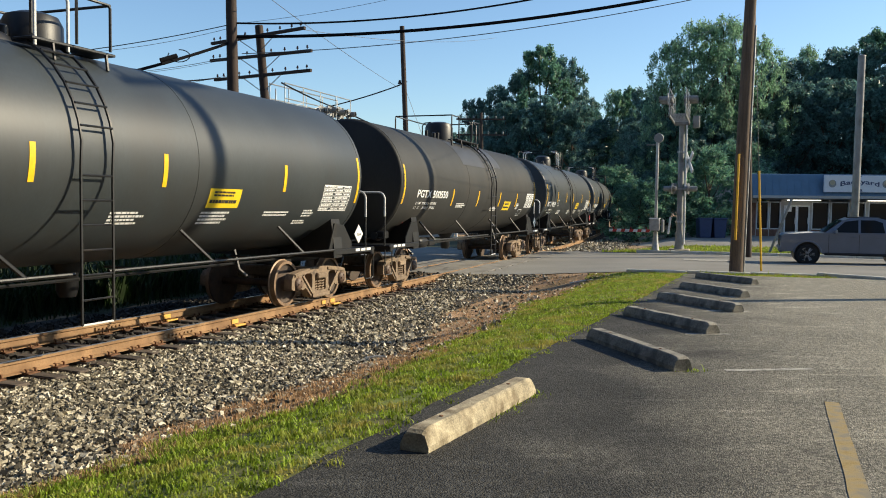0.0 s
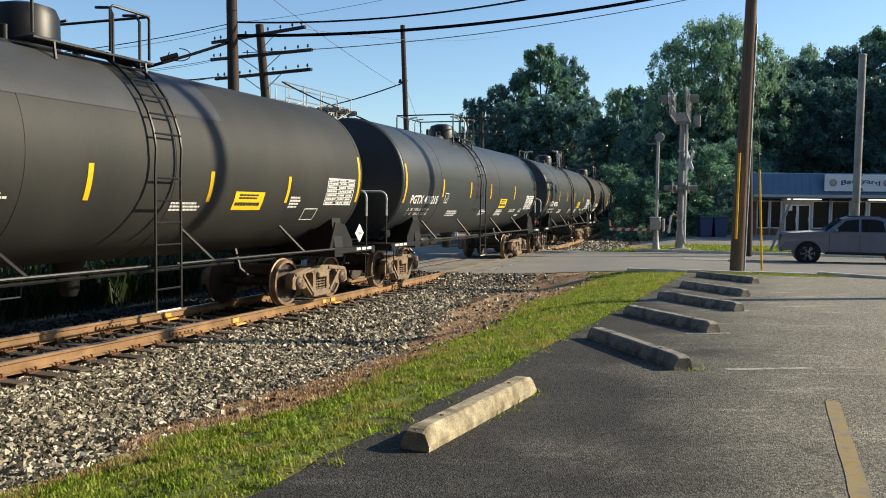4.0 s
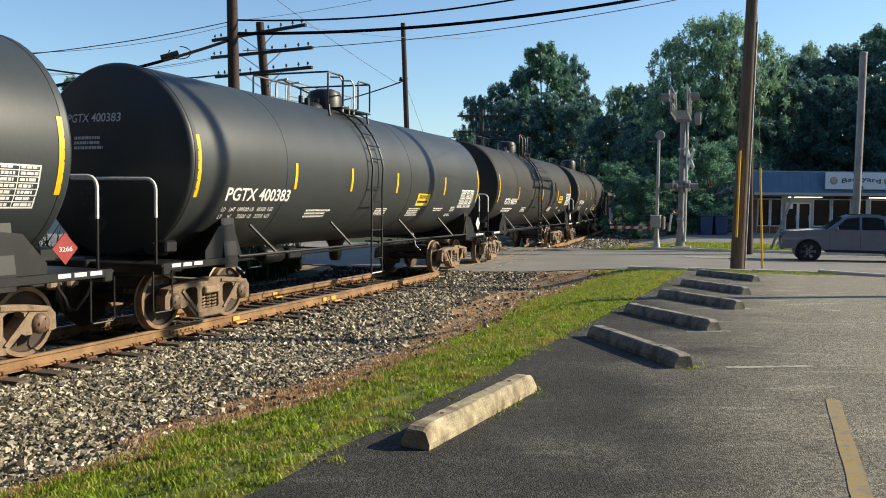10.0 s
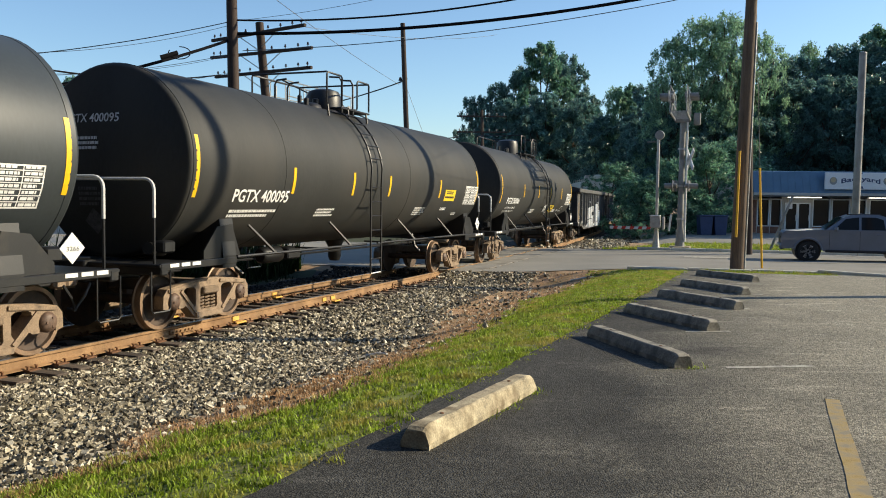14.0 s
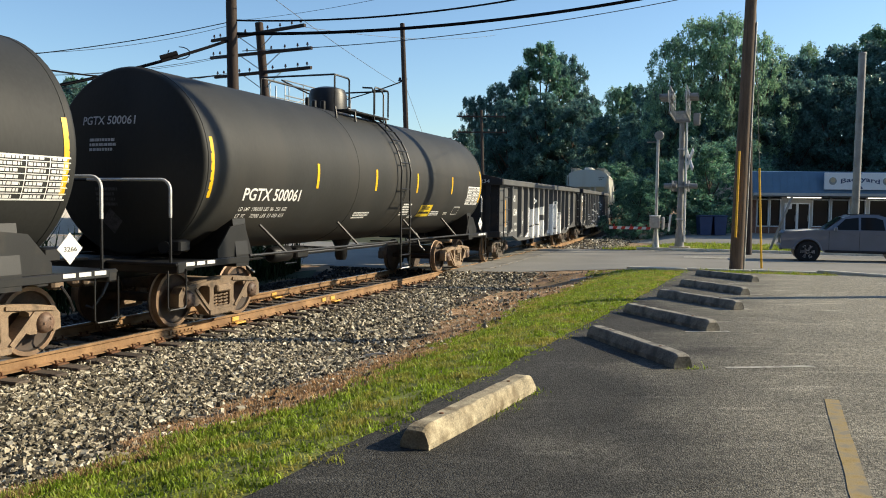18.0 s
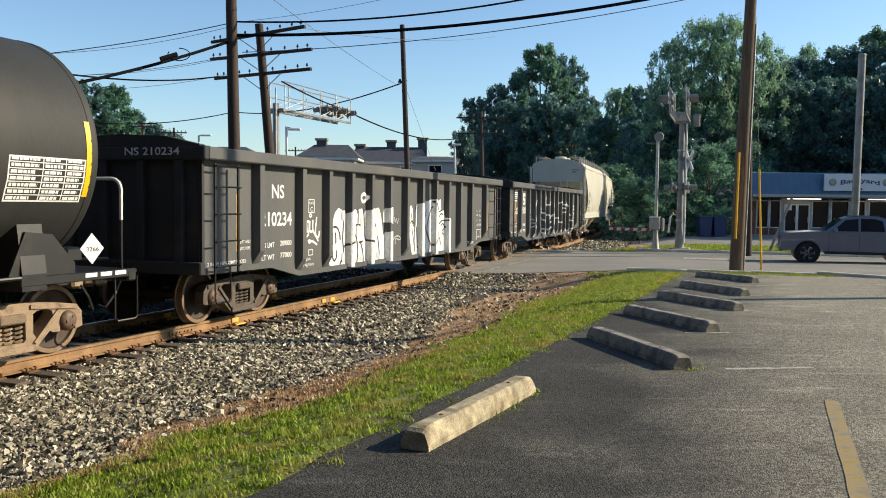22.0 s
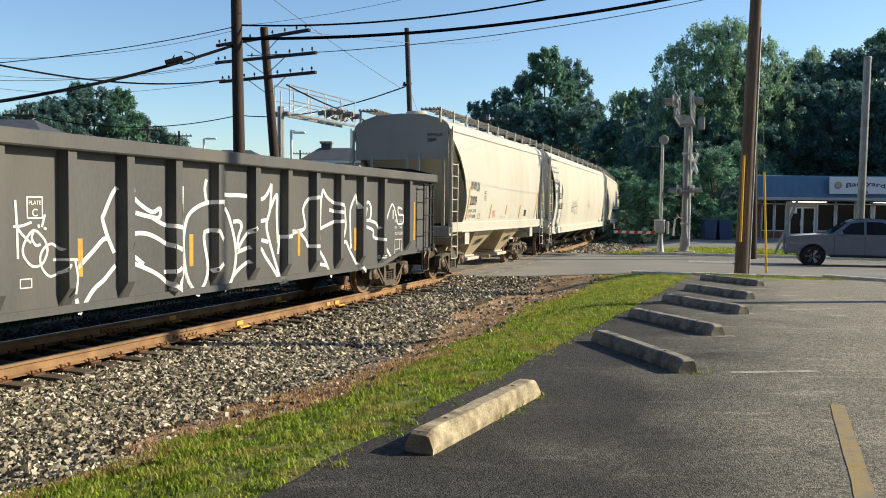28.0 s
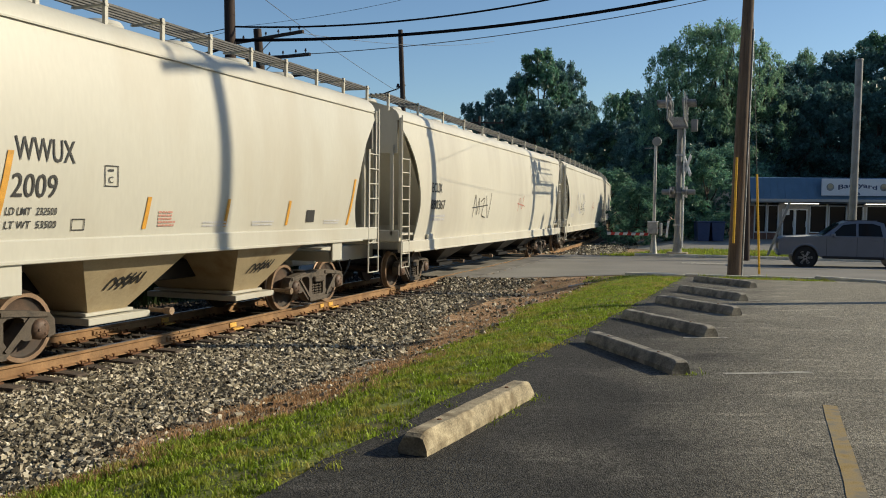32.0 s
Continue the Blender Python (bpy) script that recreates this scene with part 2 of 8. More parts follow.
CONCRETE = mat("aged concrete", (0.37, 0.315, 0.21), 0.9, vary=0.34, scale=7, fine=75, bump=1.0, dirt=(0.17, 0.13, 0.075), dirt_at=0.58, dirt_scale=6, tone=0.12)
CROSSING = mat("concrete crossing panel", (0.26, 0.245, 0.215), 0.9, vary=0.15, scale=2, fine=80, bump=0.4, dirt=(0.14, 0.125, 0.105), dirt_at=0.58, dirt_scale=1)
LINE_Y = mat("faded yellow road paint", (0.43, 0.29, 0.075), 0.8, vary=0.3, scale=9, fine=140, bump=0.3, dirt=(0.22, 0.19, 0.13), dirt_at=0.46, dirt_scale=9, width=0.16)
LINE_W = mat("worn white road paint", (0.55, 0.52, 0.44), 0.8, vary=0.25, scale=9, fine=140, bump=0.3, dirt=(0.12, 0.115, 0.10), dirt_at=0.52, dirt_scale=9, width=0.16)
DIRT = mat("bare earth and dry grass", (0.36, 0.23, 0.13), 0.95, vary=0.35, scale=3, fine=50, bump=0.8, dirt=(0.20, 0.14, 0.07), dirt_at=0.57, dirt_scale=1.6)
TURF = mat("turf", (0.13, 0.15, 0.03), 0.95, vary=0.35, scale=2, fine=60, bump=0.8, dirt=(0.13, 0.10, 0.04), dirt_at=0.62, dirt_scale=1.2)
# far-side turf and blades: the train's shade is put into their dark colour
DARK_TURF = mat("turf with train shade in its colour", (0.030, 0.040, 0.012), 0.95, vary=0.35, scale=2, fine=60, bump=0.8, dirt=(0.05, 0.038, 0.02), dirt_at=0.62, dirt_scale=1.2)
BLADE_DARK = leafy(mat("grass blade with train shade in its colour", (0.022, 0.045, 0.010), 0.6, vary=0.2, scale=2.2, fine=9, bump=0, island=0.4), 0.3)
BLADE = mat("green grass blade", (0.245, 0.335, 0.030), 0.6, vary=0.32, scale=5.0, fine=16, bump=0, island=0.5, dirt=(0.42, 0.36, 0.09), dirt_at=0.58, dirt_scale=2.1, width=0.10)
STRAW = mat("dry grass blade", (0.46, 0.29, 0.15), 0.7, vary=0.25, scale=2.2, fine=9, bump=0, island=0.4)
WOODPOLE = mat("weathered utility pole timber", (0.135, 0.097, 0.068), 0.9, vary=0.28, scale=3, fine=40, bump=0.6, stretch=(6, 6, 0.4), tone=0.12)
DARKPOLE = mat("creosoted pole timber", (0.055, 0.038, 0.03), 0.9, vary=0.28, scale=3, fine=40, bump=0.5, stretch=(6, 6, 0.4))
CABLE = mat("black cable", (0.010, 0.010, 0.012), 0.9, vary=0.1, bump=0, spec=0.1)
WIRE = mat("grey steel wire", (0.12, 0.12, 0.125), 0.5, vary=0.1, bump=0)
PORCELAIN = mat("brown insulator", (0.03, 0.02, 0.018), 0.25, vary=0.1, bump=0)
BARK = mat("tree bark", (0.07, 0.05, 0.035), 0.95, vary=0.3, scale=6, fine=40, bump=0.6)
LEAF = mat("green leaves", (0.125, 0.255, 0.165), 0.42, vary=0.25, scale=0.35, fine=2.2, bump=0, island=0.5)
LEAF_DARK = mat("dark green leaves", (0.105, 0.205, 0.18), 0.42, vary=0.25, scale=0.35, fine=2.2, bump=0, island=0.5)
LEAF_LIGHT = mat("light green leaves", (0.205, 0.345, 0.215), 0.5, vary=0.22, scale=0.35, fine=2.2, bump=0, island=0.45)
WALL_W = mat("pale stucco wall", (0.42, 0.40, 0.37), 0.9, vary=0.08, scale=1, fine=40)
BRICKW = mat("brown brick", (0.20, 0.10, 0.07), 0.9, vary=0.25, scale=4, fine=60, tone=0.3)
BLUE_ROOF = mat("blue metal mansard", (0.075, 0.15, 0.24), 0.45, vary=0.08, scale=1.5, fine=30)
SHINGLE = mat("dark slate shingles", (0.055, 0.06, 0.075), 0.85, vary=0.2, scale=2, fine=30, bump=0.4)
SHINGLE_G = mat("grey shingles", (0.14, 0.15, 0.17), 0.85, vary=0.2, scale=2, fine=30, bump=0.4)
PANE = glass("window glass")
TRUCKP = mat("slate blue car paint", (0.14, 0.17, 0.225), 0.36, 0.2, vary=0.04, scale=3, bump=0.0, coat=0.5)
PLASTIC = mat("black plastic trim", (0.02, 0.02, 0.022), 0.5, vary=0.1)
TYRE = mat("tyre rubber", (0.018, 0.018, 0.018), 0.85, vary=0.15, fine=80)
ALLOY = mat("alloy rim", (0.62, 0.62, 0.63), 0.35, 0.35, vary=0.05, bump=0)
LAMP_ON = glow("lit headlamp", (1.0, 0.95, 0.88), 6.0)
LENS = mat("clear lamp lens", (0.6, 0.6, 0.62), 0.15, vary=0.05, bump=0, coat=1.0)
BIN = mat("blue plastic bin", (0.02, 0.04, 0.11), 0.5, vary=0.1)
CASE = mat("grey enamel", (0.25, 0.25, 0.24), 0.5, vary=0.1, scale=4, dirt=(0.14, 0.135, 0.12), dirt_at=0.60)
GATE_R = mat("red gate stripe", (0.50, 0.04, 0.03), 0.45, vary=0.1)
LENS_R = mat("dark red signal lens", (0.12, 0.01, 0.01), 0.2, vary=0.05, bump=0)
GUARD_Y = mat("yellow guy guard", (0.80, 0.45, 0.02), 0.5, vary=0.1)
BOARD = mat("white sign board", (0.66, 0.67, 0.68), 0.6, vary=0.03, bump=0)
NAVY = mat("navy sign print", (0.03, 0.05, 0.12), 0.6, vary=0.05, bump=0)
LAMP_TUBE = glow("lit tube lamp", (1.0, 0.93, 0.80), 1.6)


for m_, k_ in ((BLADE, 0.45), (STRAW, 0.35), (LEAF, 0.5), (LEAF_DARK, 0.45), (LEAF_LIGHT, 0.6)):
    leafy(m_, k_)
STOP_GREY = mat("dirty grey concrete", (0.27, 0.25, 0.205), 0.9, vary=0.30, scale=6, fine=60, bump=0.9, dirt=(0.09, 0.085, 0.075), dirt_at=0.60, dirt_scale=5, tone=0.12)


# ---- mesh building ----
class Shape:
    """Collects vertices and faces of one mesh."""

    def __init__(self):
        self.v, self.f = [], []

    def add(self, verts, faces, m=None):
        k = len(self.v)
        self.v += [tuple(m @ Vector(p)) for p in verts] if m is not None else [tuple(p) for p in verts]
        self.f += [tuple(i + k for i in q) for q in faces]
        return self

    def box(self, c, s, m=None, bevel=0.0):
        x, y, z = [a / 2 for a in s]
        e = min(bevel, x * 0.9, y * 0.9, z * 0.9)
        if e <= 0:
            vs = [(c[0] + i * x, c[1] + j * y, c[2] + k * z) for i in (-1, 1) for j in (-1, 1) for k in (-1, 1)]
            return self.add(vs, [(0, 1, 3, 2), (4, 6, 7, 5), (0, 4, 5, 1), (2, 3, 7, 6), (0, 2, 6, 4), (1, 5, 7, 3)], m)
        vs, fs = [], []
        for k, (zz, ins) in enumerate(((-z, e), (-z + e, 0), (z - e, 0), (z, e))):
            X, Y = x - ins, y - ins
            q = e * 0.9
            ring = [(-X + q, -Y), (X - q, -Y), (X, -Y + q), (X, Y - q), (X - q, Y), (-X + q, Y), (-X, Y - q), (-X, -Y + q)]
            vs += [(c[0] + a, c[1] + b, c[2] + zz) for a, b in ring]
        for k in range(3):
            fs += [(k * 8 + i, k * 8 + (i + 1) % 8, k * 8 + 8 + (i + 1) % 8, k * 8 + 8 + i) for i in range(8)]
        fs += [tuple(range(7, -1, -1)), tuple(range(24, 32))]
        return self.add(vs, fs, m)

    def tube(self, pts, r, n=8, r2=None, m=None):
        pts = [Vector(p) for p in pts]
        vs, fs = [], []
        side = None
        for i, p in enumerate(pts):
            d = (pts[min(i + 1, len(pts) - 1)] - pts[max(i - 1, 0)]).normalized()
            if side is None:
                side = d.orthogonal().normalized()
            side = (side - d * side.dot(d)).normalized()
            up = d.cross(side)
            k = i / max(1, len(pts) - 1)
            rr = r if r2 is None else r + (r2 - r) * k
            vs += [p + (side * math.cos(a) + up * math.sin(a)) * rr for a in [2 * math.pi * j / n for j in range(n)]]
        for i in range(len(pts) - 1):
            fs += [(i * n + j, i * n + (j + 1) % n, i * n + n + (j + 1) % n, i * n + n + j) for j in range(n)]
        fs += [tuple(range(n - 1, -1, -1)), tuple(range((len(pts) - 1) * n, len(pts) * n))]
        return self.add(vs, fs, m)

    def lathe(self, prof, n=24, axis="y", m=None):
        """prof: (place along the axis, radius)."""
        vs, fs = [], []
        for a, r in prof:
            for j in range(n):
                t = 2 * math.pi * j / n
                c, s = r * math.cos(t), r * math.sin(t)
                vs.append((a, c, s) if axis == "x" else (s, a, c) if axis == "y" else (c, s, a))
        for i in range(len(prof) - 1):
            fs += [(i * n + j, i * n + (j + 1) % n, i * n + n + (j + 1) % n, i * n + n + j) for j in range(n)]
        fs += [tuple(range(n - 1, -1, -1)), tuple(range((len(prof) - 1) * n, len(prof) * n))]
        return self.add(vs, fs, m)

    def prism(self, poly, a, b, axis="y", m=None):
        """A flat outline drawn out from a to b along an axis. For y the outline is (x, z), for x (y, z), for z (x, y)."""
        put = {"y": lambda p, k: (p[0], k, p[1]), "x": lambda p, k: (k, p[0], p[1]), "z": lambda p, k: (p[0], p[1], k)}[axis]
        n = len(poly)
        vs = [put(p, a) for p in poly] + [put(p, b) for p in poly]
        fs = [tuple(range(n)), tuple(range(2 * n - 1, n - 1, -1))] + [(i, n + i, n + (i + 1) % n, (i + 1) % n) for i in range(n)]
        return self.add(vs, fs, m)

    def mesh(self, name, material, smooth=False):
        me = bpy.data.meshes.new(name)
        me.from_pydata(self.v, [], self.f)
        bm = bmesh.new()
        bm.from_mesh(me)
        bmesh.ops.recalc_face_normals(bm, faces=bm.faces)
        bm.to_mesh(me)
        bm.free()
        me.materials.append(material)
        if smooth:
            me.shade_smooth()
            me.set_sharp_from_angle(angle=radians(38))
        return me


def part(name, shape, material, parent=None, label="", smooth=False, m=None):
    me = shape if isinstance(shape, bpy.types.Mesh) else shape.mesh(name, material, smooth)
    ob = new(name, me)
    ob.parent = parent
    if m is not None:
        ob.matrix_basis = m
    if label:
        ob["label"] = label
    return ob


def thing(name, label, category, m=None, group="", kind=""):
    ob = new(name)
    ob.empty_display_size = 0.3
    if m is not None:
        ob.matrix_basis = m
    return tagged(ob, label, category, group, kind)


@lru_cache(None)
def glyphs(text, size, bold):
    """Outline of a line of text as flat triangles, from the built-in font; starts at x = 0."""
    cu = bpy.data.curves.new("text", "FONT")
    cu.body, cu.size, cu.offset, cu.resolution_u = text, size, bold * size, 3
    ob = new("text", cu)
    me = bpy.data.meshes.new_from_object(ob.evaluated_get(bpy.context.evaluated_depsgraph_get()))
    v, f = [tuple(p.co) for p in me.vertices], [tuple(p.vertices) for p in me.polygons]
    bpy.data.objects.remove(ob)
    bpy.data.curves.remove(cu)
    bpy.data.meshes.remove(me)
    return v, f


# ---- the line of the track: a gentle curve to the left, falling slightly ----
RES = 0.25
SG = np.arange(-180, 300, RES)


def bend(s):
    s0 = np.clip(s, -12, 72)
    h = 0.3729 - 0.001306 * s0 - 0.0000131 * s0 * s0
    return h - np.maximum(s - 72, 0) * 0.0068


TH = bend(SG)
TX, TY = np.cumsum(np.sin(TH)) * RES, np.cumsum(np.cos(TH)) * RES
I0 = int(round(180 / RES))
TX, TY = TX - TX[I0] - 7.223, TY - TY[I0] + 8.0


def rail_z(s):
    c = np.clip(s, -30, 100)
    return -0.5164 - 0.010824 * c + 0.0000196 * c * c


def on_track(s, u=0.0, z=0.0):
    """A point u metres to the right of the track's middle, z above the rail."""
    x, y, h = np.interp(s, SG, TX), np.interp(s, SG, TY), np.interp(s, SG, TH)
    return Vector((x + u * math.cos(h), y - u * math.sin(h), float(rail_z(s)) + z))


def along(x, y):
    """Distance along the track and to its right, for arrays of places."""
    x, y = np.atleast_1d(x), np.atleast_1d(y)
    s, u = np.empty(x.shape), np.empty(x.shape)
    for k in range(0, len(x), 4000):
        X, Y = x[k:k + 4000, None], y[k:k + 4000, None]
        i = np.argmin((TX - X) ** 2 + (TY - Y) ** 2, axis=1)
        dx, dy, h = X[:, 0] - TX[i], Y[:, 0] - TY[i], TH[i]
        s[k:k + 4000] = SG[i] + dx * np.sin(h) + dy * np.cos(h)
        u[k:k + 4000] = dx * np.cos(h) - dy * np.sin(h)
    return s, u


def smooth01(x):
    x = np.clip(x, 0, 1)
    return x * x * (3 - 2 * x)


def lot_z(y):
    return np.interp(y, [-60, 0, 5, 23, 32, 45, 120, 4000], [0.5, 0.125, 0.0, -0.45, -0.80, -0.88, -0.95, -0.95])


ROAD_A, ROAD_B = 18.9, 33.4            # where the road crosses, along the track


def ground_z(x, y):
    """Height of the ground: rail bed, shoulder, slope up to the parking lot, road level at the crossing."""
    x, y = np.atleast_1d(np.asarray(x, float)), np.atleast_1d(np.asarray(y, float))
    s, u = along(x, y)
    zt, zl = rail_z(s), lot_z(y)
    a = np.abs(u)
    bed = np.interp(a, [0, 1.45, 2.6, 3.6], [-0.245, -0.245, -0.27, -0.31])
    right = (zt + bed) * (1 - smooth01((u - 3.5) / 3.8)) + (zl - 0.015) * smooth01((u - 3.5) / 3.8)
    left = zt + np.where(u < -3.6, -0.31 - 0.25 * smooth01((-u - 3.6) / 8), bed)
    z = np.where(u > 0, right, left)
    flat = (zt - 0.03) * (1 - smooth01((u - 1.5) / 5.5)) + (zl - 0.02) * smooth01((u - 1.5) / 5.5)
    flat = np.where(u < 0, zt - 0.03, flat)
    c = smooth01((s - ROAD_A + 1.8) / 1.7) * (1 - smooth01((s - ROAD_B - 0.1) / 1.8)) * (a < 80)
    z = z * (1 - c) + flat * c
    far = smooth01((np.hypot(x, y - 20) - 90) / 60)
    return z * (1 - far) + (-1.3) * far


def ground_at(x, y):
    return float(ground_z(x, y)[0])


def sheet(name, xs, ys, zf, material, keep=None, lift=0.0, label="", category=""):
    """A draped sheet over a grid; keep picks the cells that stay."""
    X, Y = np.meshgrid(xs, ys)
    Z = zf(X.ravel(), Y.ravel()) + lift
    n, k = len(xs), len(ys)
    v = np.c_[X.ravel(), Y.ravel(), Z]
    i = (np.arange(k - 1)[:, None] * n + np.arange(n - 1)).ravel()
    f = np.c_[i, i + 1, i + n + 1, i + n]
    if keep is not None:
        c = v[f].mean(1)
        f = f[keep(c[:, 0], c[:, 1])]
    me = bpy.data.meshes.new(name)
    me.from_pydata(v.tolist(), [], f.tolist())
    me.materials.append(material)
    me.shade_smooth()
    return tagged(new(name, me), label, category, kind="structure")


def strip(name, s_list, u_list, zf, material, lift, parent=None, label=""):
    """A draped sheet that follows the track between two offsets."""
    pts = [[on_track(s, u) for u in u_list] for s in s_list]
    flat = np.array([[p.x, p.y] for row in pts for p in row])
    z = zf(flat[:, 0], flat[:, 1]) + lift
    n = len(u_list)
    f = [(i * n + j, i * n + j + 1, i * n + n + j + 1, i * n + n + j) for i in range(len(s_list) - 1) for j in range(n - 1)]
    me = bpy.data.meshes.new(name)
    me.from_pydata(np.c_[flat, z].tolist(), [], f)
    me.materials.append(material)
    me.shade_smooth()
    ob = new(name, me)
    ob.parent = parent
    return ob


def steps(*spans):
    out = []
    for a, b, d in spans:
        out += list(np.arange(a, b - 1e-6, d))
    return np.array(out + [spans[-1][1]])


# ---- ground, lot, road ----
GX = steps((-2500, -300, 400), (-300, -60, 40), (-60, -14, 2), (-14, 26, 0.5), (26, 70, 2), (70, 300, 40), (300, 2500, 400))
GY = steps((-600, -60, 120), (-60, -6, 6), (-6, 44, 0.5), (44, 130, 3), (130, 300, 34), (300, 3300, 500))
ground = sheet("ground", GX, GY, ground_z, DIRT, label="bare earth and dry grass ground around the railway", category="ground")

ANG = float(np.interp(26, SG, TH))
ROAD_O = on_track(26)


def road_uv(x, y):
    dx, dy = x - ROAD_O.x, y - ROAD_O.y
    return dx * math.sin(ANG) + dy * math.cos(ANG) + 26, dx * math.cos(ANG) - dy * math.sin(ANG)


def lot_edge(s):
    return 7.25 + 0.035 * np.clip(s, -10, 25)


def stone_edge(s):
    """Where the ballast ends and bare earth begins."""
    return np.interp(s, [-4, -0.06, 0.56, 1.66, 2.65, 3.24, 3.71, 4.49, 5.51, 6.58, 8.71, 11.03, 13.95, 15.73, 17.07, 19], [4.01, 4.21, 4.23, 3.87, 3.78, 3.9, 4.22, 4.32, 4.38, 4.42, 4.02, 3.53, 2.66, 2.83, 3.71, 3.71]) + 0.12 * np.sin(s * 3.1) + 0.08 * np.sin(s * 7.7 + 2)


def grass_edge(s):
    """Where the grass begins."""
    return np.interp(s, [-4, -0.16, 0.13, 1.13, 1.63, 3.29, 3.95, 5.11, 6.42, 7.09, 9.22, 13.48, 13.71, 19], [4.42, 4.62, 4.95, 4.85, 5.89, 5.58, 5.73, 5.58, 5.41, 5.62, 5.35, 4.77, 5.38, 5.38]) + 0.10 * np.sin(s * 2.7 + 1) + 0.07 * np.sin(s * 6.1)


def in_lot(x, y):
    s, u = along(x, y)
    q, w = road_uv(x, y)
    return (u > lot_edge(s) + 0.9) & (q < ROAD_A + 0.2) & ~((q > 18.0) & (w < 11.2))


def in_road(x, y):
    q, w = road_uv(x, y)
    return (q > ROAD_A - 0.1) & (q < ROAD_B) & ~((np.abs(w) < 1.75))


lot = sheet("parking_lot", steps((-14, 40, 0.125)), steps((-8, 24, 0.125)), ground_z, ASPHALT, keep=in_lot, lift=0.022, label="worn dark asphalt parking lot with patches and cracks", category="parking lot")
road = sheet("road", steps((-50, -10, 2), (-10, 30, 0.25), (30, 70, 2)), steps((6, 14, 2), (14, 44, 0.25), (44, 60, 2)), ground_z, ROADM, keep=in_road, lift=0.016, label="grey asphalt road at the level crossing", category="road")
lot_rim = strip("lot_rim", list(np.arange(-14, 18.31, 0.25)), [0.0, 0.4, 0.8, 1.3], ground_z, ASPHALT, 0.027)
for k, v in enumerate(lot_rim.data.vertices):
    s_, u_ = -14 + 0.25 * (k // 4), (0.0, 0.4, 0.8, 1.3)[k % 4]
    e_ = float(lot_edge(s_)) + (0.05 * noise.noise((s_ * 1.3, 0, 0)) + 0.03 * noise.noise((s_ * 5, 3, 0)) if k % 4 == 0 else 0.0)
    p_ = on_track(s_, e_ + u_)
    v.co = (p_.x, p_.y, ground_at(p_.x, p_.y) + 0.027)
tagged(lot_rim, "ragged dark asphalt margin along the grass", "parking lot", kind="structure")


# ---- the track ----
track = thing("railway_track", "single rusty railway track on timber ties", "railway track", kind="structure")
RAIL_PROF = [(-0.070, -0.172), (0.070, -0.172), (0.070, -0.160), (0.012, -0.140), (0.010, -0.048), (0.036, -0.036), (0.037, -0.006), (0.028, 0.0), (-0.028, 0.0), (-0.037, -0.006), (-0.036, -0.036), (-0.010, -0.048), (-0.012, -0.140), (-0.070, -0.160)]


def rail_mesh(u, a, b, prof, material, name):
    s_list = np.linspace(a, b, int(b - a) + 2)
    n, vs, fs = len(prof), [], []
    for s in s_list:
        vs += [tuple(on_track(s, u + p, z)) for p, z in prof]
    for i in range(len(s_list) - 1):
        fs += [(i * n + j, i * n + (j + 1) % n, i * n + n + (j + 1) % n, i * n + n + j) for j in range(n)]
    fs += [tuple(range(n)), tuple(range(len(vs) - n, len(vs)))]
    sh = Shape().add(vs, fs)
    return part(name, sh, material, track)


JOINTS = [-20.0, 6.15, 14.95, 34.0, 60.0, 110.0]
for u in (0.753, -0.753):
    for a, b in zip(JOINTS, JOINTS[1:]):
        rail_mesh(u, a + 0.006, b - 0.006, RAIL_PROF, RAIL, "rail")
        rail_mesh(u, a + 0.006, b - 0.006, [(-0.026, 0.0), (0.026, 0.0), (0.022, 0.003), (-0.022, 0.003)], RAILTOP, "running_surface")


def track_pose(s, u=0.0, z=0.0, turn=0.0):
    p = on_track(s, u, z)
    h = float(np.interp(s, SG, TH))
    return pose(p.x, p.y, p.z, 0, 0, 90 - math.degrees(h) + turn)


rng = random.Random(4)
TIES = [Shape().box((0, 0, 0), (0.22, 2.6 + 0.06 * k, 0.17), bevel=0.018).mesh("tie", TIE) for k in range(3)]
PLATES = Shape().box((0, 0, 0), (0.19, 0.34, 0.022), bevel=0.004)
for i, j in ((-0.07, -0.11), (0.07, 0.11), (0.07, -0.11)):
    PLATES.box((i, j, 0.028), (0.022, 0.03, 0.04), bevel=0.005)
    PLATES.box((i, j * 0.9, 0.052), (0.034, 0.045, 0.014), bevel=0.005)
PLATES = PLATES.mesh("tie_plate", PLATE)
s = -6.0
while s < 19.0:
    tie = part("tie", rng.choice(TIES), TIE, track, m=track_pose(s, rng.uniform(-0.06, 0.06), -0.268 + rng.uniform(-0.006, 0.004), rng.uniform(-1.6, 1.6)))
    for side in (0.753, -0.753):
        part("tie_plate", PLATES, PLATE, track, m=track_pose(s, side, -0.176))
    s += 0.50 + rng.uniform(-0.035, 0.035)
while s < 70:
    if not ROAD_A - 0.3 < s < ROAD_B - 1.4:
        part("tie", rng.choice(TIES), TIE, track, m=track_pose(s, rng.uniform(-0.05, 0.05), -0.268, rng.uniform(-1, 1)))
    s += 0.55
bar = Shape().box((0, 0, -0.09), (0.62, 0.022, 0.075), bevel=0.006)
for k in (-0.24, -0.15, -0.06, 0.06, 0.15, 0.24):
    bar.lathe([(-0.034, 0.016), (-0.010, 0.018)], 6, "y", pose(k, 0, -0.09))
bar = bar.mesh("joint_bar", RAIL)
for s in (6.15, 14.95):
    for u in (0.785, -0.722):
        part("joint_bar", bar, RAIL, track, m=track_pose(s, u))
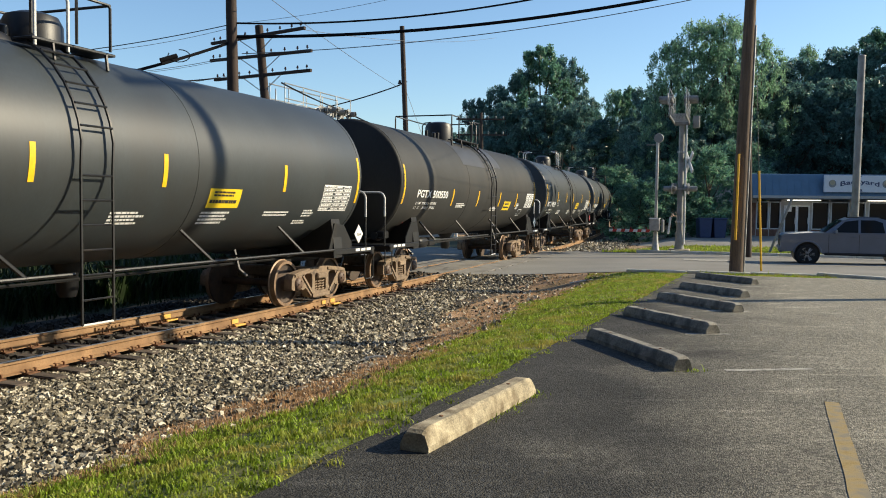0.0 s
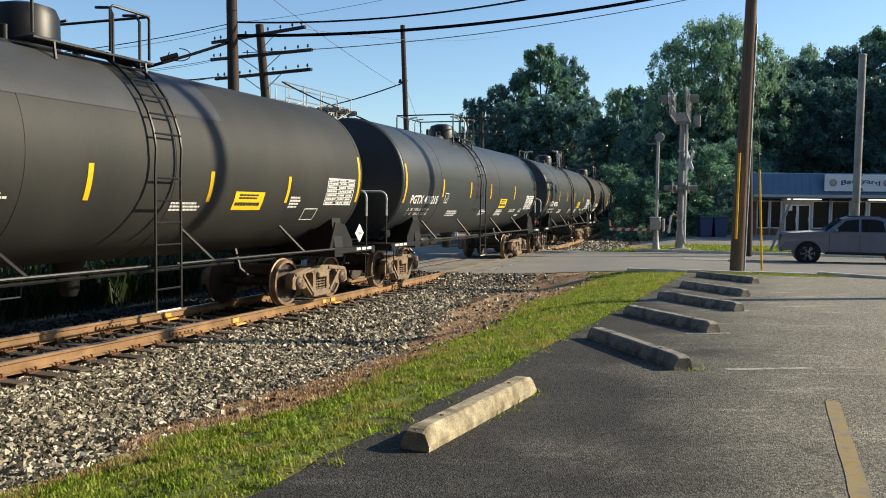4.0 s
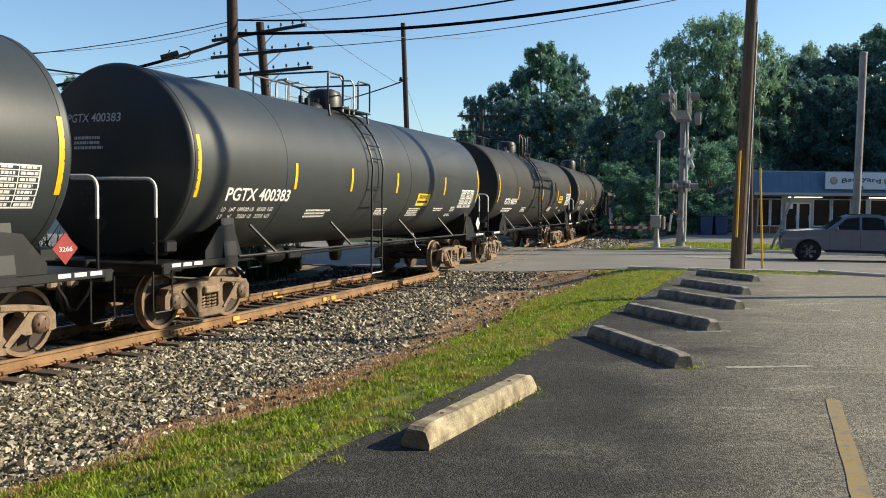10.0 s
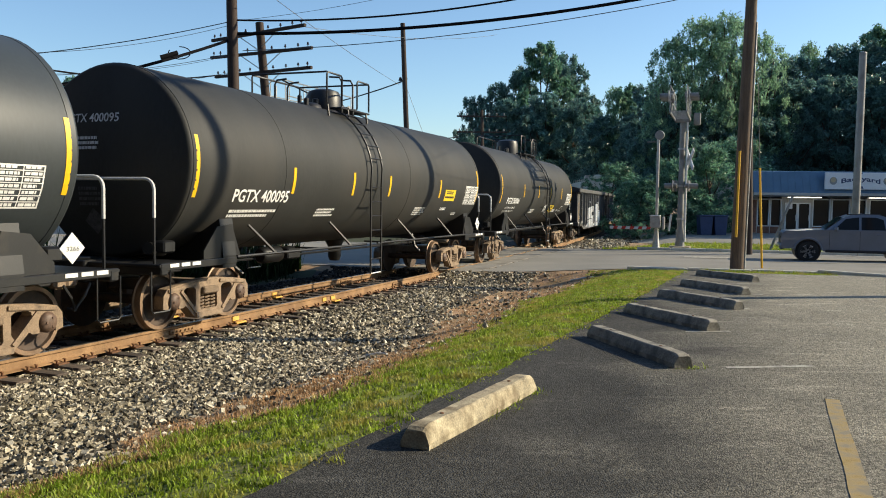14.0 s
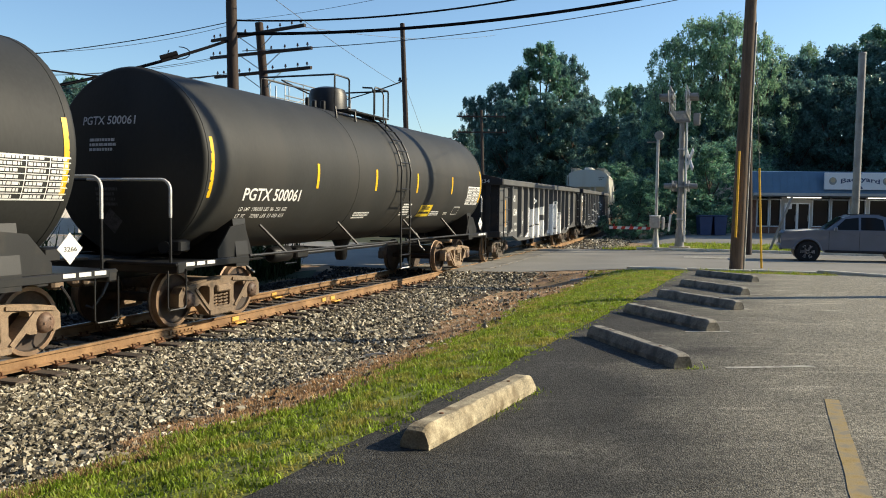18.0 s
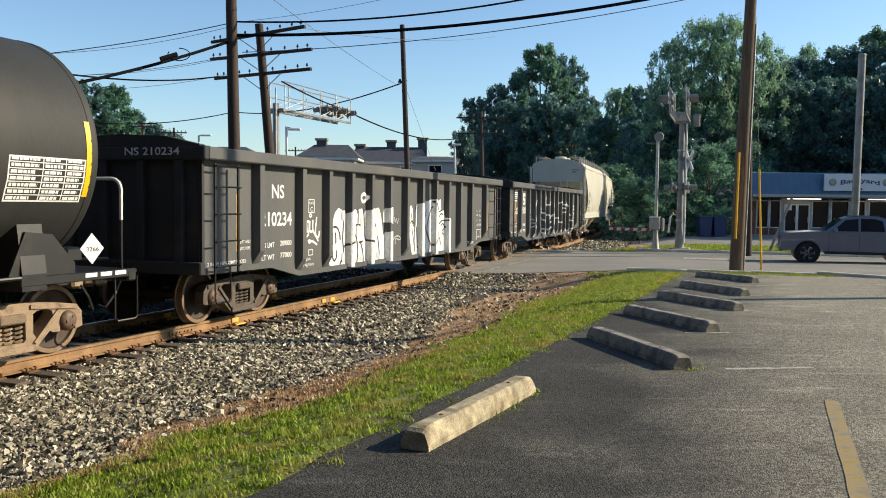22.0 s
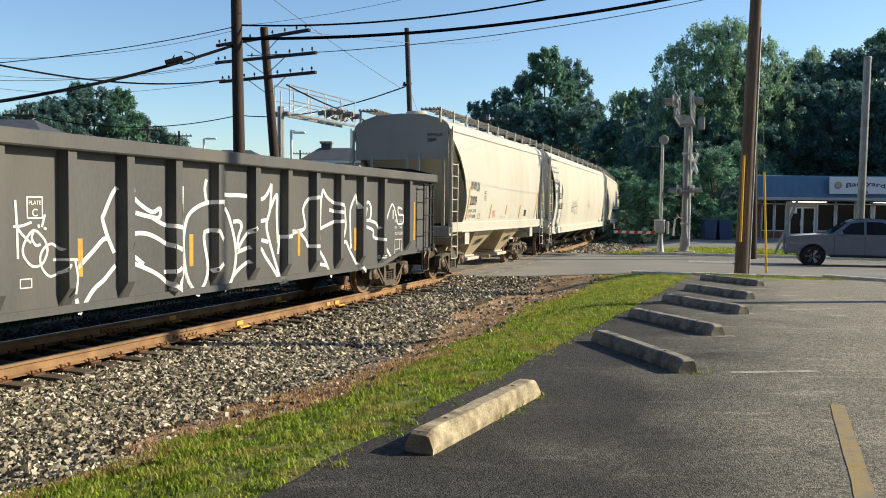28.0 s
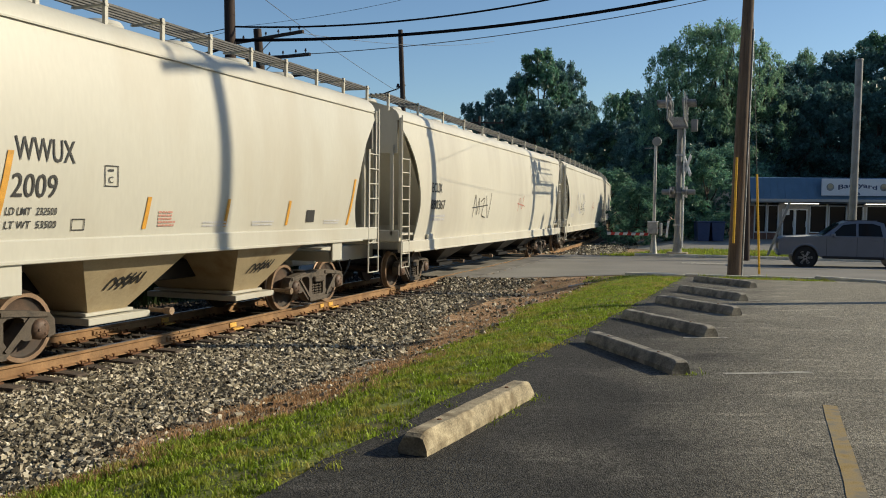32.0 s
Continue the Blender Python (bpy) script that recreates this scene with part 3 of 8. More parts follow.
for s in (7.65, 11.35):
    pad = Shape().box((0, -0.105, -0.152), (0.30, 0.10, 0.03), bevel=0.006).box((0, -0.024, -0.09), (0.20, 0.018, 0.085), bevel=0.006)
    for u in (0.753, -0.753):
        part("rail_marker", pad, LUBE, track, "yellow painted rail marker", m=track_pose(s, u))
part("rail_marker", Shape().box((0, -0.024, -0.09), (0.16, 0.018, 0.085), bevel=0.006), LUBE, track, m=track_pose(10.95, 0.753))

# concrete panels of the crossing
for k in range(6):
    for u, w in ((0.0, 1.30), (1.30, 0.94), (-1.30, 0.94)):
        s = ROAD_A + 0.95 + k * 2.3
        part("crossing_panel", Shape().box((0, 0, -0.09), (2.27, w, 0.18), bevel=0.012), CROSSING, track, m=track_pose(s, u, -0.008))


# ---- rolling stock ----
def helix(r, h, turns, wire, n=7):
    sh = Shape()
    k = int(turns * 8)
    sh.tube([(r * math.cos(2 * math.pi * i / 8), r * math.sin(2 * math.pi * i / 8), h * i / k) for i in range(k + 1)], wire, 5)
    return sh


def plank(sh, p, q, w, y0, y1):
    """A bar between two points of a side view, w wide, from y0 to y1."""
    a, b = Vector((p[0], p[1])), Vector((q[0], q[1]))
    d = (b - a).normalized()
    n = Vector((-d.y, d.x)) * w / 2
    sh.prism([tuple(a + n - d * w * 0.2), tuple(b + n + d * w * 0.2), tuple(b - n + d * w * 0.2), tuple(a - n - d * w * 0.2)], y0, y1, "y")


AXLE = 0.89


def bogie_meshes(grime):
    w = Shape()
    for k in (1, -1):
        prof = [(0.685, 0.10), (0.690, 0.15), (0.705, 0.33), (0.680, 0.385), (0.675, 0.488), (0.702, 0.490), (0.715, 0.462), (0.80, 0.455), (0.815, 0.452), (0.815, 0.395), (0.775, 0.38), (0.755, 0.33), (0.775, 0.16), (0.83, 0.13), (0.83, 0.10)]
        w.lathe([(k * a, r) for a, r in (prof if k > 0 else prof)], 28, "y")
    w.lathe([(-1.0, 0.075), (1.0, 0.075)], 12, "y")
    wheel = w.mesh("wheelset", WHEEL, True)
    wheel.materials.append(TREAD)
    for p in wheel.polygons:
        c = p.center
        if math.hypot(c.x, c.z) > 0.42 and abs(c.y) > 0.70:
            p.material_index = 1
    y0, y1 = -0.085, 0.085
    def mirror(pts):
        return pts + [(-x, z) for x, z in reversed(pts)]
    outer = mirror([(-0.12, 0.76), (-0.45, 0.74), (-0.80, 0.70), (-1.04, 0.66), (-1.13, 0.56), (-1.14, 0.36), (-1.02, 0.33), (-1.00, 0.50), (-0.90, 0.57), (-0.78, 0.54), (-0.76, 0.33), (-0.66, 0.33), (-0.60, 0.36), (-0.38, 0.16), (-0.26, 0.12)])
    window = mirror([(-0.22, 0.60), (-0.23, 0.30), (-0.20, 0.26)])
    def oval(k):
        return [(k * x, z) for x, z in ((-0.64, 0.61), (-0.58, 0.64), (-0.40, 0.64), (-0.34, 0.60), (-0.34, 0.36), (-0.38, 0.30), (-0.43, 0.32), (-0.60, 0.48), (-0.65, 0.54))]
    rings = [outer, window, oval(1), oval(-1)]
    flat = [p for r in rings for p in r]
    tris = geometry.tessellate_polygon([[Vector((x, z, 0)) for x, z in r] for r in rings])
    n = len(flat)
    f = Shape()
    fs = [tuple(t) for t in tris] + [tuple(i + n for i in reversed(t)) for t in tris]
    k0 = 0
    for r in rings:
        m_ = len(r)
        fs += [(k0 + i, k0 + (i + 1) % m_, n + k0 + (i + 1) % m_, n + k0 + i) for i in range(m_)]
        k0 += m_
    f.add([(x, y0, z) for x, z in flat] + [(x, y1, z) for x, z in flat], fs)
    plank(f, (-0.34, 0.18), (0.34, 0.18), 0.08, y0 - 0.03, y1 + 0.03)
    for k in (1, -1):
        plank(f, (k * 0.72, 0.60), (k * 0.36, 0.24), 0.05, y0 - 0.025, y1 + 0.025)
        plank(f, (k * 0.3, 0.70), (k * 1.02, 0.63), 0.05, y0 - 0.025, y1 + 0.025)
    frame_m = f.mesh("side_frame", grime)
    b = Shape().box((0, 0, 0.62), (0.36, 1.9, 0.22), bevel=0.03)
    for k in (1, -1):
        b.box((0, k * 1.0, 0.57), (0.40, 0.30, 0.12), bevel=0.02)
        b.box((0.55 * k, 0, 0.42), (0.10, 1.5, 0.14), bevel=0.02)
    bol = b.mesh("bogie", grime)
    spring = helix(0.066, 0.25, 4.5, 0.018).mesh("spring", grime, True)
    c = Shape().lathe([(-0.05, 0.135), (0.05, 0.14), (0.085, 0.125), (0.11, 0.09), (0.12, 0.05)], 16, "y")
    for k in range(3):
        a = 2 * math.pi * k / 3
        c.box((0.062 * math.cos(a), 0.118, 0.062 * math.sin(a)), (0.034, 0.02, 0.034), bevel=0.005)
    cap = c.mesh("bearing_cap", RUBBER_CAP, True)
    shoe = Shape().box((0, 0, 0), (0.07, 0.10, 0.30), bevel=0.02).mesh("brake_shoe", grime)
    return wheel, frame_m, bol, spring, cap, shoe


BOG, BOG_DARK = bogie_meshes(GRIME), bogie_meshes(GRIME_DARK)


def bogie(car, x, dark=False):
    wheel, frame_m, bol, spring, cap, shoe = BOG_DARK if dark else BOG
    b = part("bogie", bol, GRIME, car, "dark grimy freight bogie" if dark else "dusty brown freight bogie", m=pose(x, 0, 0))
    for k in (1, -1):
        part("side_frame", frame_m, GRIME, b, m=pose(0, k * 1.0, 0))
        [part("spring", spring, GRIME, b, m=pose(i, k * 1.0, 0.24)) for i in (-0.15, 0.0, 0.15)]
        w = part("wheelset", wheel, WHEEL, b, "steel wheelset with worn bright tread", m=pose(k * AXLE, 0, 0.457))
        for j in (1, -1):
            part("bearing_cap", cap, RUBBER_CAP, b, m=pose(k * AXLE, j * 1.03, 0.457, 0, 0, 0 if j > 0 else 180))
            part("brake_shoe", shoe, GRIME, b, m=pose(k * (AXLE - 0.50), j * 0.75, 0.46))
    return b


TANK_R, TANK_Z = 1.53, 2.655


def on_tank(x, z, off=0.006):
    """A place on the shell's near side."""
    d = max(-0.999, min(0.999, (z - TANK_Z) / TANK_R))
    r = TANK_R + off
    a = math.asin(d)
    return (x, -r * math.cos(a), TANK_Z + r * math.sin(a))


def on_side(y, off=0.006):
    return lambda x, z, o=0.0: (x, -y - off - o, z)


def patch(put, x0, x1, z0, z1, nz=6, slant=0.0, nx=1):
    sh = Shape()
    vs = [put(x0 + (x1 - x0) * i / nx + slant * (j / nz), z0 + (z1 - z0) * j / nz) for j in range(nz + 1) for i in range(nx + 1)]
    n = nx + 1
    sh.add(vs, [(j * n + i, j * n + i + 1, j * n + n + i + 1, j * n + n + i) for j in range(nz) for i in range(nx)])
    return sh


def lettering(text, put, x, z, size, parent, material=None, name="lettering", bold=0.012, width=None, italic=0.0, label=""):
    """A line of text on a surface; width squeezes it to that length."""
    v, f = glyphs(text, size, bold)
    w = max(p[0] for p in v) - min(p[0] for p in v)
    k = (width / w) if width else 1.0
    sh = Shape().add([put(x + (p[0] + italic * p[1]) * k, z + p[1]) for p in v], f)
    me = bpy.data.meshes.new(name)
    me.from_pydata(sh.v, [], sh.f)
    me.materials.append(material or WHITE)
    return part(name, me, material, parent, label)


def bars(put, x0, x1, z0, z1, rows, parent, material=None, seed=1, name="stencil_block"):
    """Writing too small to read: rows of short bars."""
    r = random.Random(seed)
    sh = Shape()
    h = (z1 - z0) / rows
    for k in range(rows):
        x = x0
        end = x1 - r.uniform(0, 0.25) * (x1 - x0)
        while x < end:
            w = min(r.uniform(0.03, 0.10), end - x)
            p = patch(put, x, x + w, z0 + k * h + h * 0.2, z0 + k * h + h * 0.8, 1)
            sh.add(p.v, p.f)
            x += w + 0.012
    me = bpy.data.meshes.new(name)
    me.from_pydata(sh.v, [], sh.f)
    me.materials.append(material or WHITE)
    return tagged(part(name, me, material, parent), kind="stuff")


def framed(put, x0, x1, z0, z1, t, parent, material=None, name="stencil_frame"):
    sh = Shape()
    for a, b, c, d in ((x0, x1, z0, z0 + t), (x0, x1, z1 - t, z1), (x0, x0 + t, z0, z1), (x1 - t, x1, z0, z1)):
        p = patch(put, a, b, c, d, 2)
        sh.add(p.v, p.f)
    me = bpy.data.meshes.new(name)
    me.from_pydata(sh.v, [], sh.f)
    me.materials.append(material or WHITE)
    return part(name, me, material, parent)


def decal(sh, material, parent, name, label=""):
    me = bpy.data.meshes.new(name)
    me.from_pydata(sh.v, [], sh.f)
    me.materials.append(material)
    me.shade_smooth()
    return part(name, me, material, parent, label)


def coupler(car, x, k):
    c = Shape().box((x - k * 0.35, 0, 0.86), (0.75, 0.14, 0.16), bevel=0.03)
    c.box((x - k * 0.02, 0.05, 0.86), (0.26, 0.22, 0.28), bevel=0.06).box((x - k * 0.10, -0.11, 0.86), (0.22, 0.10, 0.26), bevel=0.04)
    part("coupler", c, GRIME, car, "rusty knuckle coupler", True)
    h = Shape().tube([(x - k * 0.25, -0.35, 0.80), (x - k * 0.12, -0.36, 0.62), (x + k * 0.02, -0.30, 0.42), (x + k * 0.05, -0.2, 0.45)], 0.022, 6)
    part("air_hose", h, PLASTIC, car)


def stirrup(car, x, y, z0, z1, material=None, w=0.42):
    s = Shape().tube([(x - w / 2, y, z1), (x - w / 2, y, z0 + 0.04), (x - w / 2 + 0.04, y, z0), (x + w / 2 - 0.04, y, z0), (x + w / 2, y, z0 + 0.04), (x + w / 2, y, z1)], 0.014, 6)
    part("step", s, material or BLACK, car)


def head_x(r):
    """How far the dished head reaches from the middle of the car, at a distance from the tank's axis."""
    k = TANK_R - 0.09
    if r < k:
        return 7.15 + 0.27 * (1 - (r / k) ** 2)
    return 7.05 + 0.10 * max(0.0, 1 - ((r - k) / 0.09) ** 2) ** 0.5


def on_head(y, z):
    """A place on the near-end head, seen from outside; y runs to the right there."""
    return (-head_x(math.hypot(y, z - TANK_Z)) - 0.006, -y, z)


def tank_car(paint, label, strapped=False, bands=True):
    lx = 0.70 if strapped else -0.655          # middle of the side ladder
    near, end = (((-1.75, -1.05), (0.30, 1.10)), 1.10) if strapped else (((-1.75, -1.05), (-0.30, 0.32)), 0.32)
    car = thing("tank_car", label, "tank car", group="train cars")
    head = [(head_x(r), r) for r in (0.02, 0.3, 0.6, 0.9, 1.15, 1.32, 1.42, 1.455, 1.48, 1.50, 1.515, 1.525, 1.53)]
    prof = [(-x, r) for x, r in head] + [(x, TANK_R) for x in (-5.0, -2.5, 0.0, 2.5, 5.0)] + list(reversed(head))
    part("tank", Shape().lathe(prof, 64, "x", pose(0, 0, TANK_Z)), paint, car, "", True)
    for x in (-7.02, 7.02):
        part("weld_band", Shape().lathe([(x - 0.05, TANK_R + 0.001), (x - 0.045, TANK_R + 0.006), (x + 0.045, TANK_R + 0.006), (x + 0.05, TANK_R + 0.001)], 64, "x", pose(0, 0, TANK_Z)), paint, car, "", True)
    for x in (-4.35, 1.55) if not strapped else (-1.7, 1.0):
        part("jacket_band", Shape().lathe([(x - 0.03, TANK_R), (x - 0.028, TANK_R + 0.005), (x + 0.028, TANK_R + 0.005), (x + 0.03, TANK_R)], 64, "x", pose(0, 0, TANK_Z)), paint, car, "", True)
    # stub sills, bolsters, end platforms
    for k in (1, -1):
        part("stub_sill", Shape().box((k * 6.75, 0, 0.96), (2.3, 0.36, 0.34), bevel=0.02), BLACK, car)
        b = Shape().prism([(-1.5, 0.95), (1.5, 0.95), (1.5, 1.15), (1.42, 1.75), (1.1, 1.55), (0.6, 1.32), (-0.6, 1.32), (-1.1, 1.55), (-1.42, 1.75), (-1.5, 1.15)], k * 6.1 - 0.18, k * 6.1 + 0.18, "x")
        part("bolster", b, BLACK, car)
        for y in (-1.455, 1.455):
            part("bolster_web", Shape().prism([(k * 5.75, 1.12), (k * 6.75, 1.12), (k * 6.75, 1.25), (k * 6.40, 1.62), (k * 6.0, 1.66)], y - 0.015, y + 0.015, "y"), BLACK, car)
        p = Shape().box((k * 7.35, 0, 1.08), (0.95, 3.0, 0.05), bevel=0.01).box((k * 7.72, 0, 1.02), (0.16, 3.02, 0.16), bevel=0.02)
        for y in (-1.48, 1.48):
            p.box((k * 6.85, y, 1.06), (1.9, 0.05, 0.11), bevel=0.01)
        part("end_platform", p, BLACK, car)
        x = k * 7.72
        arc = [(x, -1.32 + 0.16 * (1 - math.cos(a)), 2.19 + 0.16 * math.sin(a)) for a in [math.pi / 2 * i / 4 for i in range(5)]]
        arc2 = [(x, -y, z) for _, y, z in reversed(arc)]
        part("end_handrail", Shape().tube([(x, -1.32, 1.1)] + arc + arc2 + [(x, 1.32, 1.1)], 0.021, 8), BLACK, car, "", True)
        part("handrail_sleeve", Shape().tube([(x, -1.32, 1.78), (x, -1.32, 2.05)] + [(p[0], p[1] - 0.001, p[2] + 0.001) for p in arc] + [(x, 0.25, 2.351)], 0.0245, 8), SILVER, car, "white painted top of the handrail", True)
        for y in (-1.42, 1.42):
            stirrup(car, x - k * 0.02, y, 0.40, 1.0)
        coupler(car, k * 8.2, k)
        for i in range(6):
            part("conspicuity_tape", Shape().box((k * (6.0 + 0.26 * i) + k * 0.2, -1.508, 1.075), (0.20, 0.006, 0.055)), WHITE, car) if i > 2 else None
        bogie(car, k * 6.1)
        v = Shape().tube([(k * 6.9, -0.8, 1.25), (k * 7.3, -0.85, 1.3)], 0.10, 10).box((k * 7.1, -1.0, 1.32), (0.28, 0.22, 0.2), bevel=0.03).tube([(k * 6.6, -0.5, 1.22), (k * 7.6, -1.2, 1.25)], 0.02, 6)
        part("brake_gear", v, BLACK, car, "", True)
    # long side rails with braces
    for y in (-1.5, 1.5):
        q = 1 if y > 0 else -1
        for a, b in ((-5.9, lx - 0.295), (lx + 0.295, 5.9)):
            part("side_rail", Shape().tube([(a, y, 1.115), (b, y, 1.115)], 0.026, 8), BLACK, car, "", True)
        for x in (-4.7, -1.7, 1.9, 4.7):
            d = -0.42 if x < 0 else 0.42
            part("brace", Shape().tube([(x - abs(d), q * 1.20, 1.62), (x, y, 1.115)], 0.03, 6), BLACK, car)
        for x in (-3.0, 0.2, 3.2):
            part("hanger", Shape().tube([(x, y, 1.115), (x, q * 0.9, 1.12)], 0.02, 6), BLACK, car)
    # underside: brake cylinder, outlet, pipes
    u = Shape().lathe([(-0.35, 0.12), (-0.3, 0.16), (0.3, 0.16), (0.35, 0.12)], 14, "x", pose(-3.4, -0.55, 0.98)).box((-2.6, -0.5, 0.98), (0.5, 0.3, 0.25), bevel=0.03)
    part("brake_cylinder", u, BLACK, car, "", True)
    part("bottom_outlet", Shape().lathe([(0.62, 0.12), (0.72, 0.16), (0.95, 0.16), (1.15, 0.26)], 14, "z", pose(0.4, 0, 0)), BLACK, car, "", True)
    part("brake_pipe", Shape().tube([(-6, -0.45, 0.92), (6, -0.45, 0.92)], 0.025, 6), BLACK, car)
    for x in (-4.95, 3.6):
        part("heater_pipe", Shape().tube([(x, -0.7, 1.2), (x, -0.8, 0.85), (x + 0.1, -0.9, 0.72)], 0.04, 8), BLACK, car)
    # side ladder with its curved top
    for q in (-1, 1):
        for x in (lx - 0.275, lx + 0.275):
            pts = [(x, q * 1.60, 0.46), (x, q * 1.60, 2.45)]
            for i in range(1, 8):
                a = radians(-4 + i * 9.5)
                pts.append((x, q * (TANK_R + 0.10 - 0.03 * i / 8) * math.cos(a), TANK_Z + (TANK_R + 0.10) * math.sin(a)))
            lad = part("ladder_stile", Shape().tube(pts, 0.022, 6), BLACK, car, "", True)
        for i, z in enumerate((0.46, 0.78, 1.10, 1.42, 1.74, 2.06, 2.38)):
            part("rung", Shape().tube([(lx - 0.275, q * 1.60, z), (lx + 0.275, q * 1.60, z)], 0.015, 6), SILVER if i == 0 else BLACK, car)
        for i in range(1, 7):
            a = radians(2 + i * 10.5)
            r = TANK_R + 0.11
            part("rung", Shape().tube([(lx - 0.275, q * r * math.cos(a), TANK_Z + r * math.sin(a)), (lx + 0.275, q * r * math.cos(a), TANK_Z + r * math.sin(a))], 0.015, 6), BLACK, car)
        for x in (lx - 0.275, lx + 0.275):
            top = (x, q * 0.86, 4.05)
            part("ladder_grab", Shape().tube([top, (x, q * 0.86, 4.72), (x, q * 0.80, 4.82), (x, q * 0.55, 4.84)], 0.022, 8), BLACK if strapped or paint is TANK_GREY else SILVER, car, "hooped grab rail", True)
    # top platform and its railing
    pl = Shape()
    for y in (-0.72, 0.72):
        pl.box(((end - 0.95) / 2 + 0.05, y, 4.14), (end + 1.15, 0.34, 0.04), bevel=0.008)
        for x in (-1.6, -0.65, end - 0.02):
            pl.tube([(x, y * 1.2, 4.15), (x, y * 1.25, 3.90)], 0.025, 6)
    for x in (end + 0.10,):
        pl.box((x, 0, 4.16), (0.3, 1.0, 0.045), bevel=0.008)
    part("top_platform", pl, BLACK, car)
    for y in (-0.93, 0.93):
        for a, b in near if y < 0 else ((-1.75, end),):
            part("top_rail", Shape().tube([(a, y, 4.17), (a, y, 4.78), (a + 0.05, y, 4.82), (b - 0.05, y, 4.82), (b, y, 4.78), (b, y, 4.17)], 0.021, 7), BLACK, car, "", True)
    for x in (-1.75, end):
        part("top_rail", Shape().tube([(x, -0.93, 4.82), (x, 0.93, 4.82)], 0.021, 7), BLACK, car)
    dome = [(4.06, 0.46), (4.10, 0.50), (4.14, 0.46), (4.58, 0.45), (4.70, 0.40), (4.76, 0.20), (4.77, 0.02)] if strapped else [(4.06, 0.42), (4.12, 0.46), (4.16, 0.42), (4.50, 0.41), (4.62, 0.35), (4.68, 0.18), (4.69, 0.02)]
    part("manway_dome", Shape().lathe(dome, 24, "z", pose(-0.32 if strapped else -0.18, 0, 0)), BLACK, car, "", True)
    if not strapped:
        part("fill_hatch", Shape().lathe([(4.08, 0.30), (4.14, 0.33), (4.22, 0.30), (4.27, 0.22), (4.28, 0.02)], 20, "z", pose(-0.93, 0, 0)), BLACK, car, "", True)
    for x, y, r, h in ((-0.75, -0.1, 0.07, 0.2), (-0.95, 0.2, 0.05, 0.26), (-0.55, 0.0, 0.06, 0.18), (-1.35, -0.2, 0.06, 0.14), (0.75, 0.1, 0.09, 0.10)):
        v = Shape().lathe([(4.1, r * 1.5), (4.16, r * 1.5), (4.18, r), (4.18 + h, r), (4.2 + h, r * 0.5)], 10, "z", pose(x, y, 0))
        part("valve", v, BLACK, car, "", True)
    if bands:
        for x in (-7.0, 6.9):
            decal(patch(on_tank, x, x + 0.085, 2.09, 3.05, 10), YELLOW, car, "reflective_band", "yellow reflective band at the tank end")
    return car


def ticks(car, xs, z0=2.27, z1=2.75, material=None):
    for x in xs:
        decal(patch(on_tank, x, x + 0.09, z0, z1, 6), material or YELLOW, car, "reflective_strip")


def placard(car, x, y, z, colour, s=0.19):
    p = Shape().box((0, 0, 0), (s * 1.5, 0.012, s * 1.5), pose(x, y, z, 0, 45, 0))
    p = part("placard", p, colour, car, "diamond hazard placard")
    lettering("3266", lambda a, b: (x + a, y - 0.009, z + b), -0.105, -0.035, 0.085, p, INK if colour is WHITE else WHITE, name="placard_print", bold=0.006, width=0.21)


def emergency_sign(car, x0, x1, z=1.97):
    s = decal(patch(on_tank, x0, x1, z, z + 0.31, 4), SIGN_Y, car, "emergency_sign", "yellow emergency contact sign")
    up = lambda x, z: on_tank(x, z, 0.010)
    bars(up, x0 + 0.05, x1 - 0.05, z + 0.06, z + 0.15, 1, s, INK, 3)
    bars(up, x0 + 0.12, x1 - 0.10, z + 0.18, z + 0.28, 2, s, INK, 5)


WEIGHTS = {"PGTX 400215": ("LD  LMT 190200 LB  86300 KGS", "LT   WT   72800 LB  33000 KGS"), "PGTX 400383": ("LD  LMT 189500 LB  85950 KGS", "LT   WT   73500 LB  33350 KGS"), "PGTX 500061": ("LD LMT 190100 LBS 86 250 KGS", "LT WT   72900 LBS 33 050 KGS"), "PGTX 500550": ("LD LMT 189000LB  85750KG", "LT  WT   74000LB  33550KG")}


def grid_chart(car, x0, x1, z0, z1):
    """Outlined chart: white rules and columns with small print on the dark shell."""
    c = framed(on_tank, x0, x1, z0, z1, 0.02, car, name="test_chart")
    rows = 7
    for k in range(rows):
        z = z0 + (z1 - z0) * k / rows
        decal(patch(on_tank, x0, x1, z, z + 0.012, 1), WHITE, c, "chart_rule")
        for a, b in ((0.03, 0.40), (0.45, 0.70), (0.75, 0.97)):
            bars(on_tank, x0 + (x1 - x0) * a, x0 + (x1 - x0) * b, z + 0.014, z + (z1 - z0) / rows, 1, c, WHITE, k + int(a * 90), "chart_print")
    for a in (0.42, 0.72):
        decal(patch(on_tank, x0 + (x1 - x0) * a, x0 + (x1 - x0) * a + 0.014, z0, z1, 5), WHITE, c, "chart_rule")


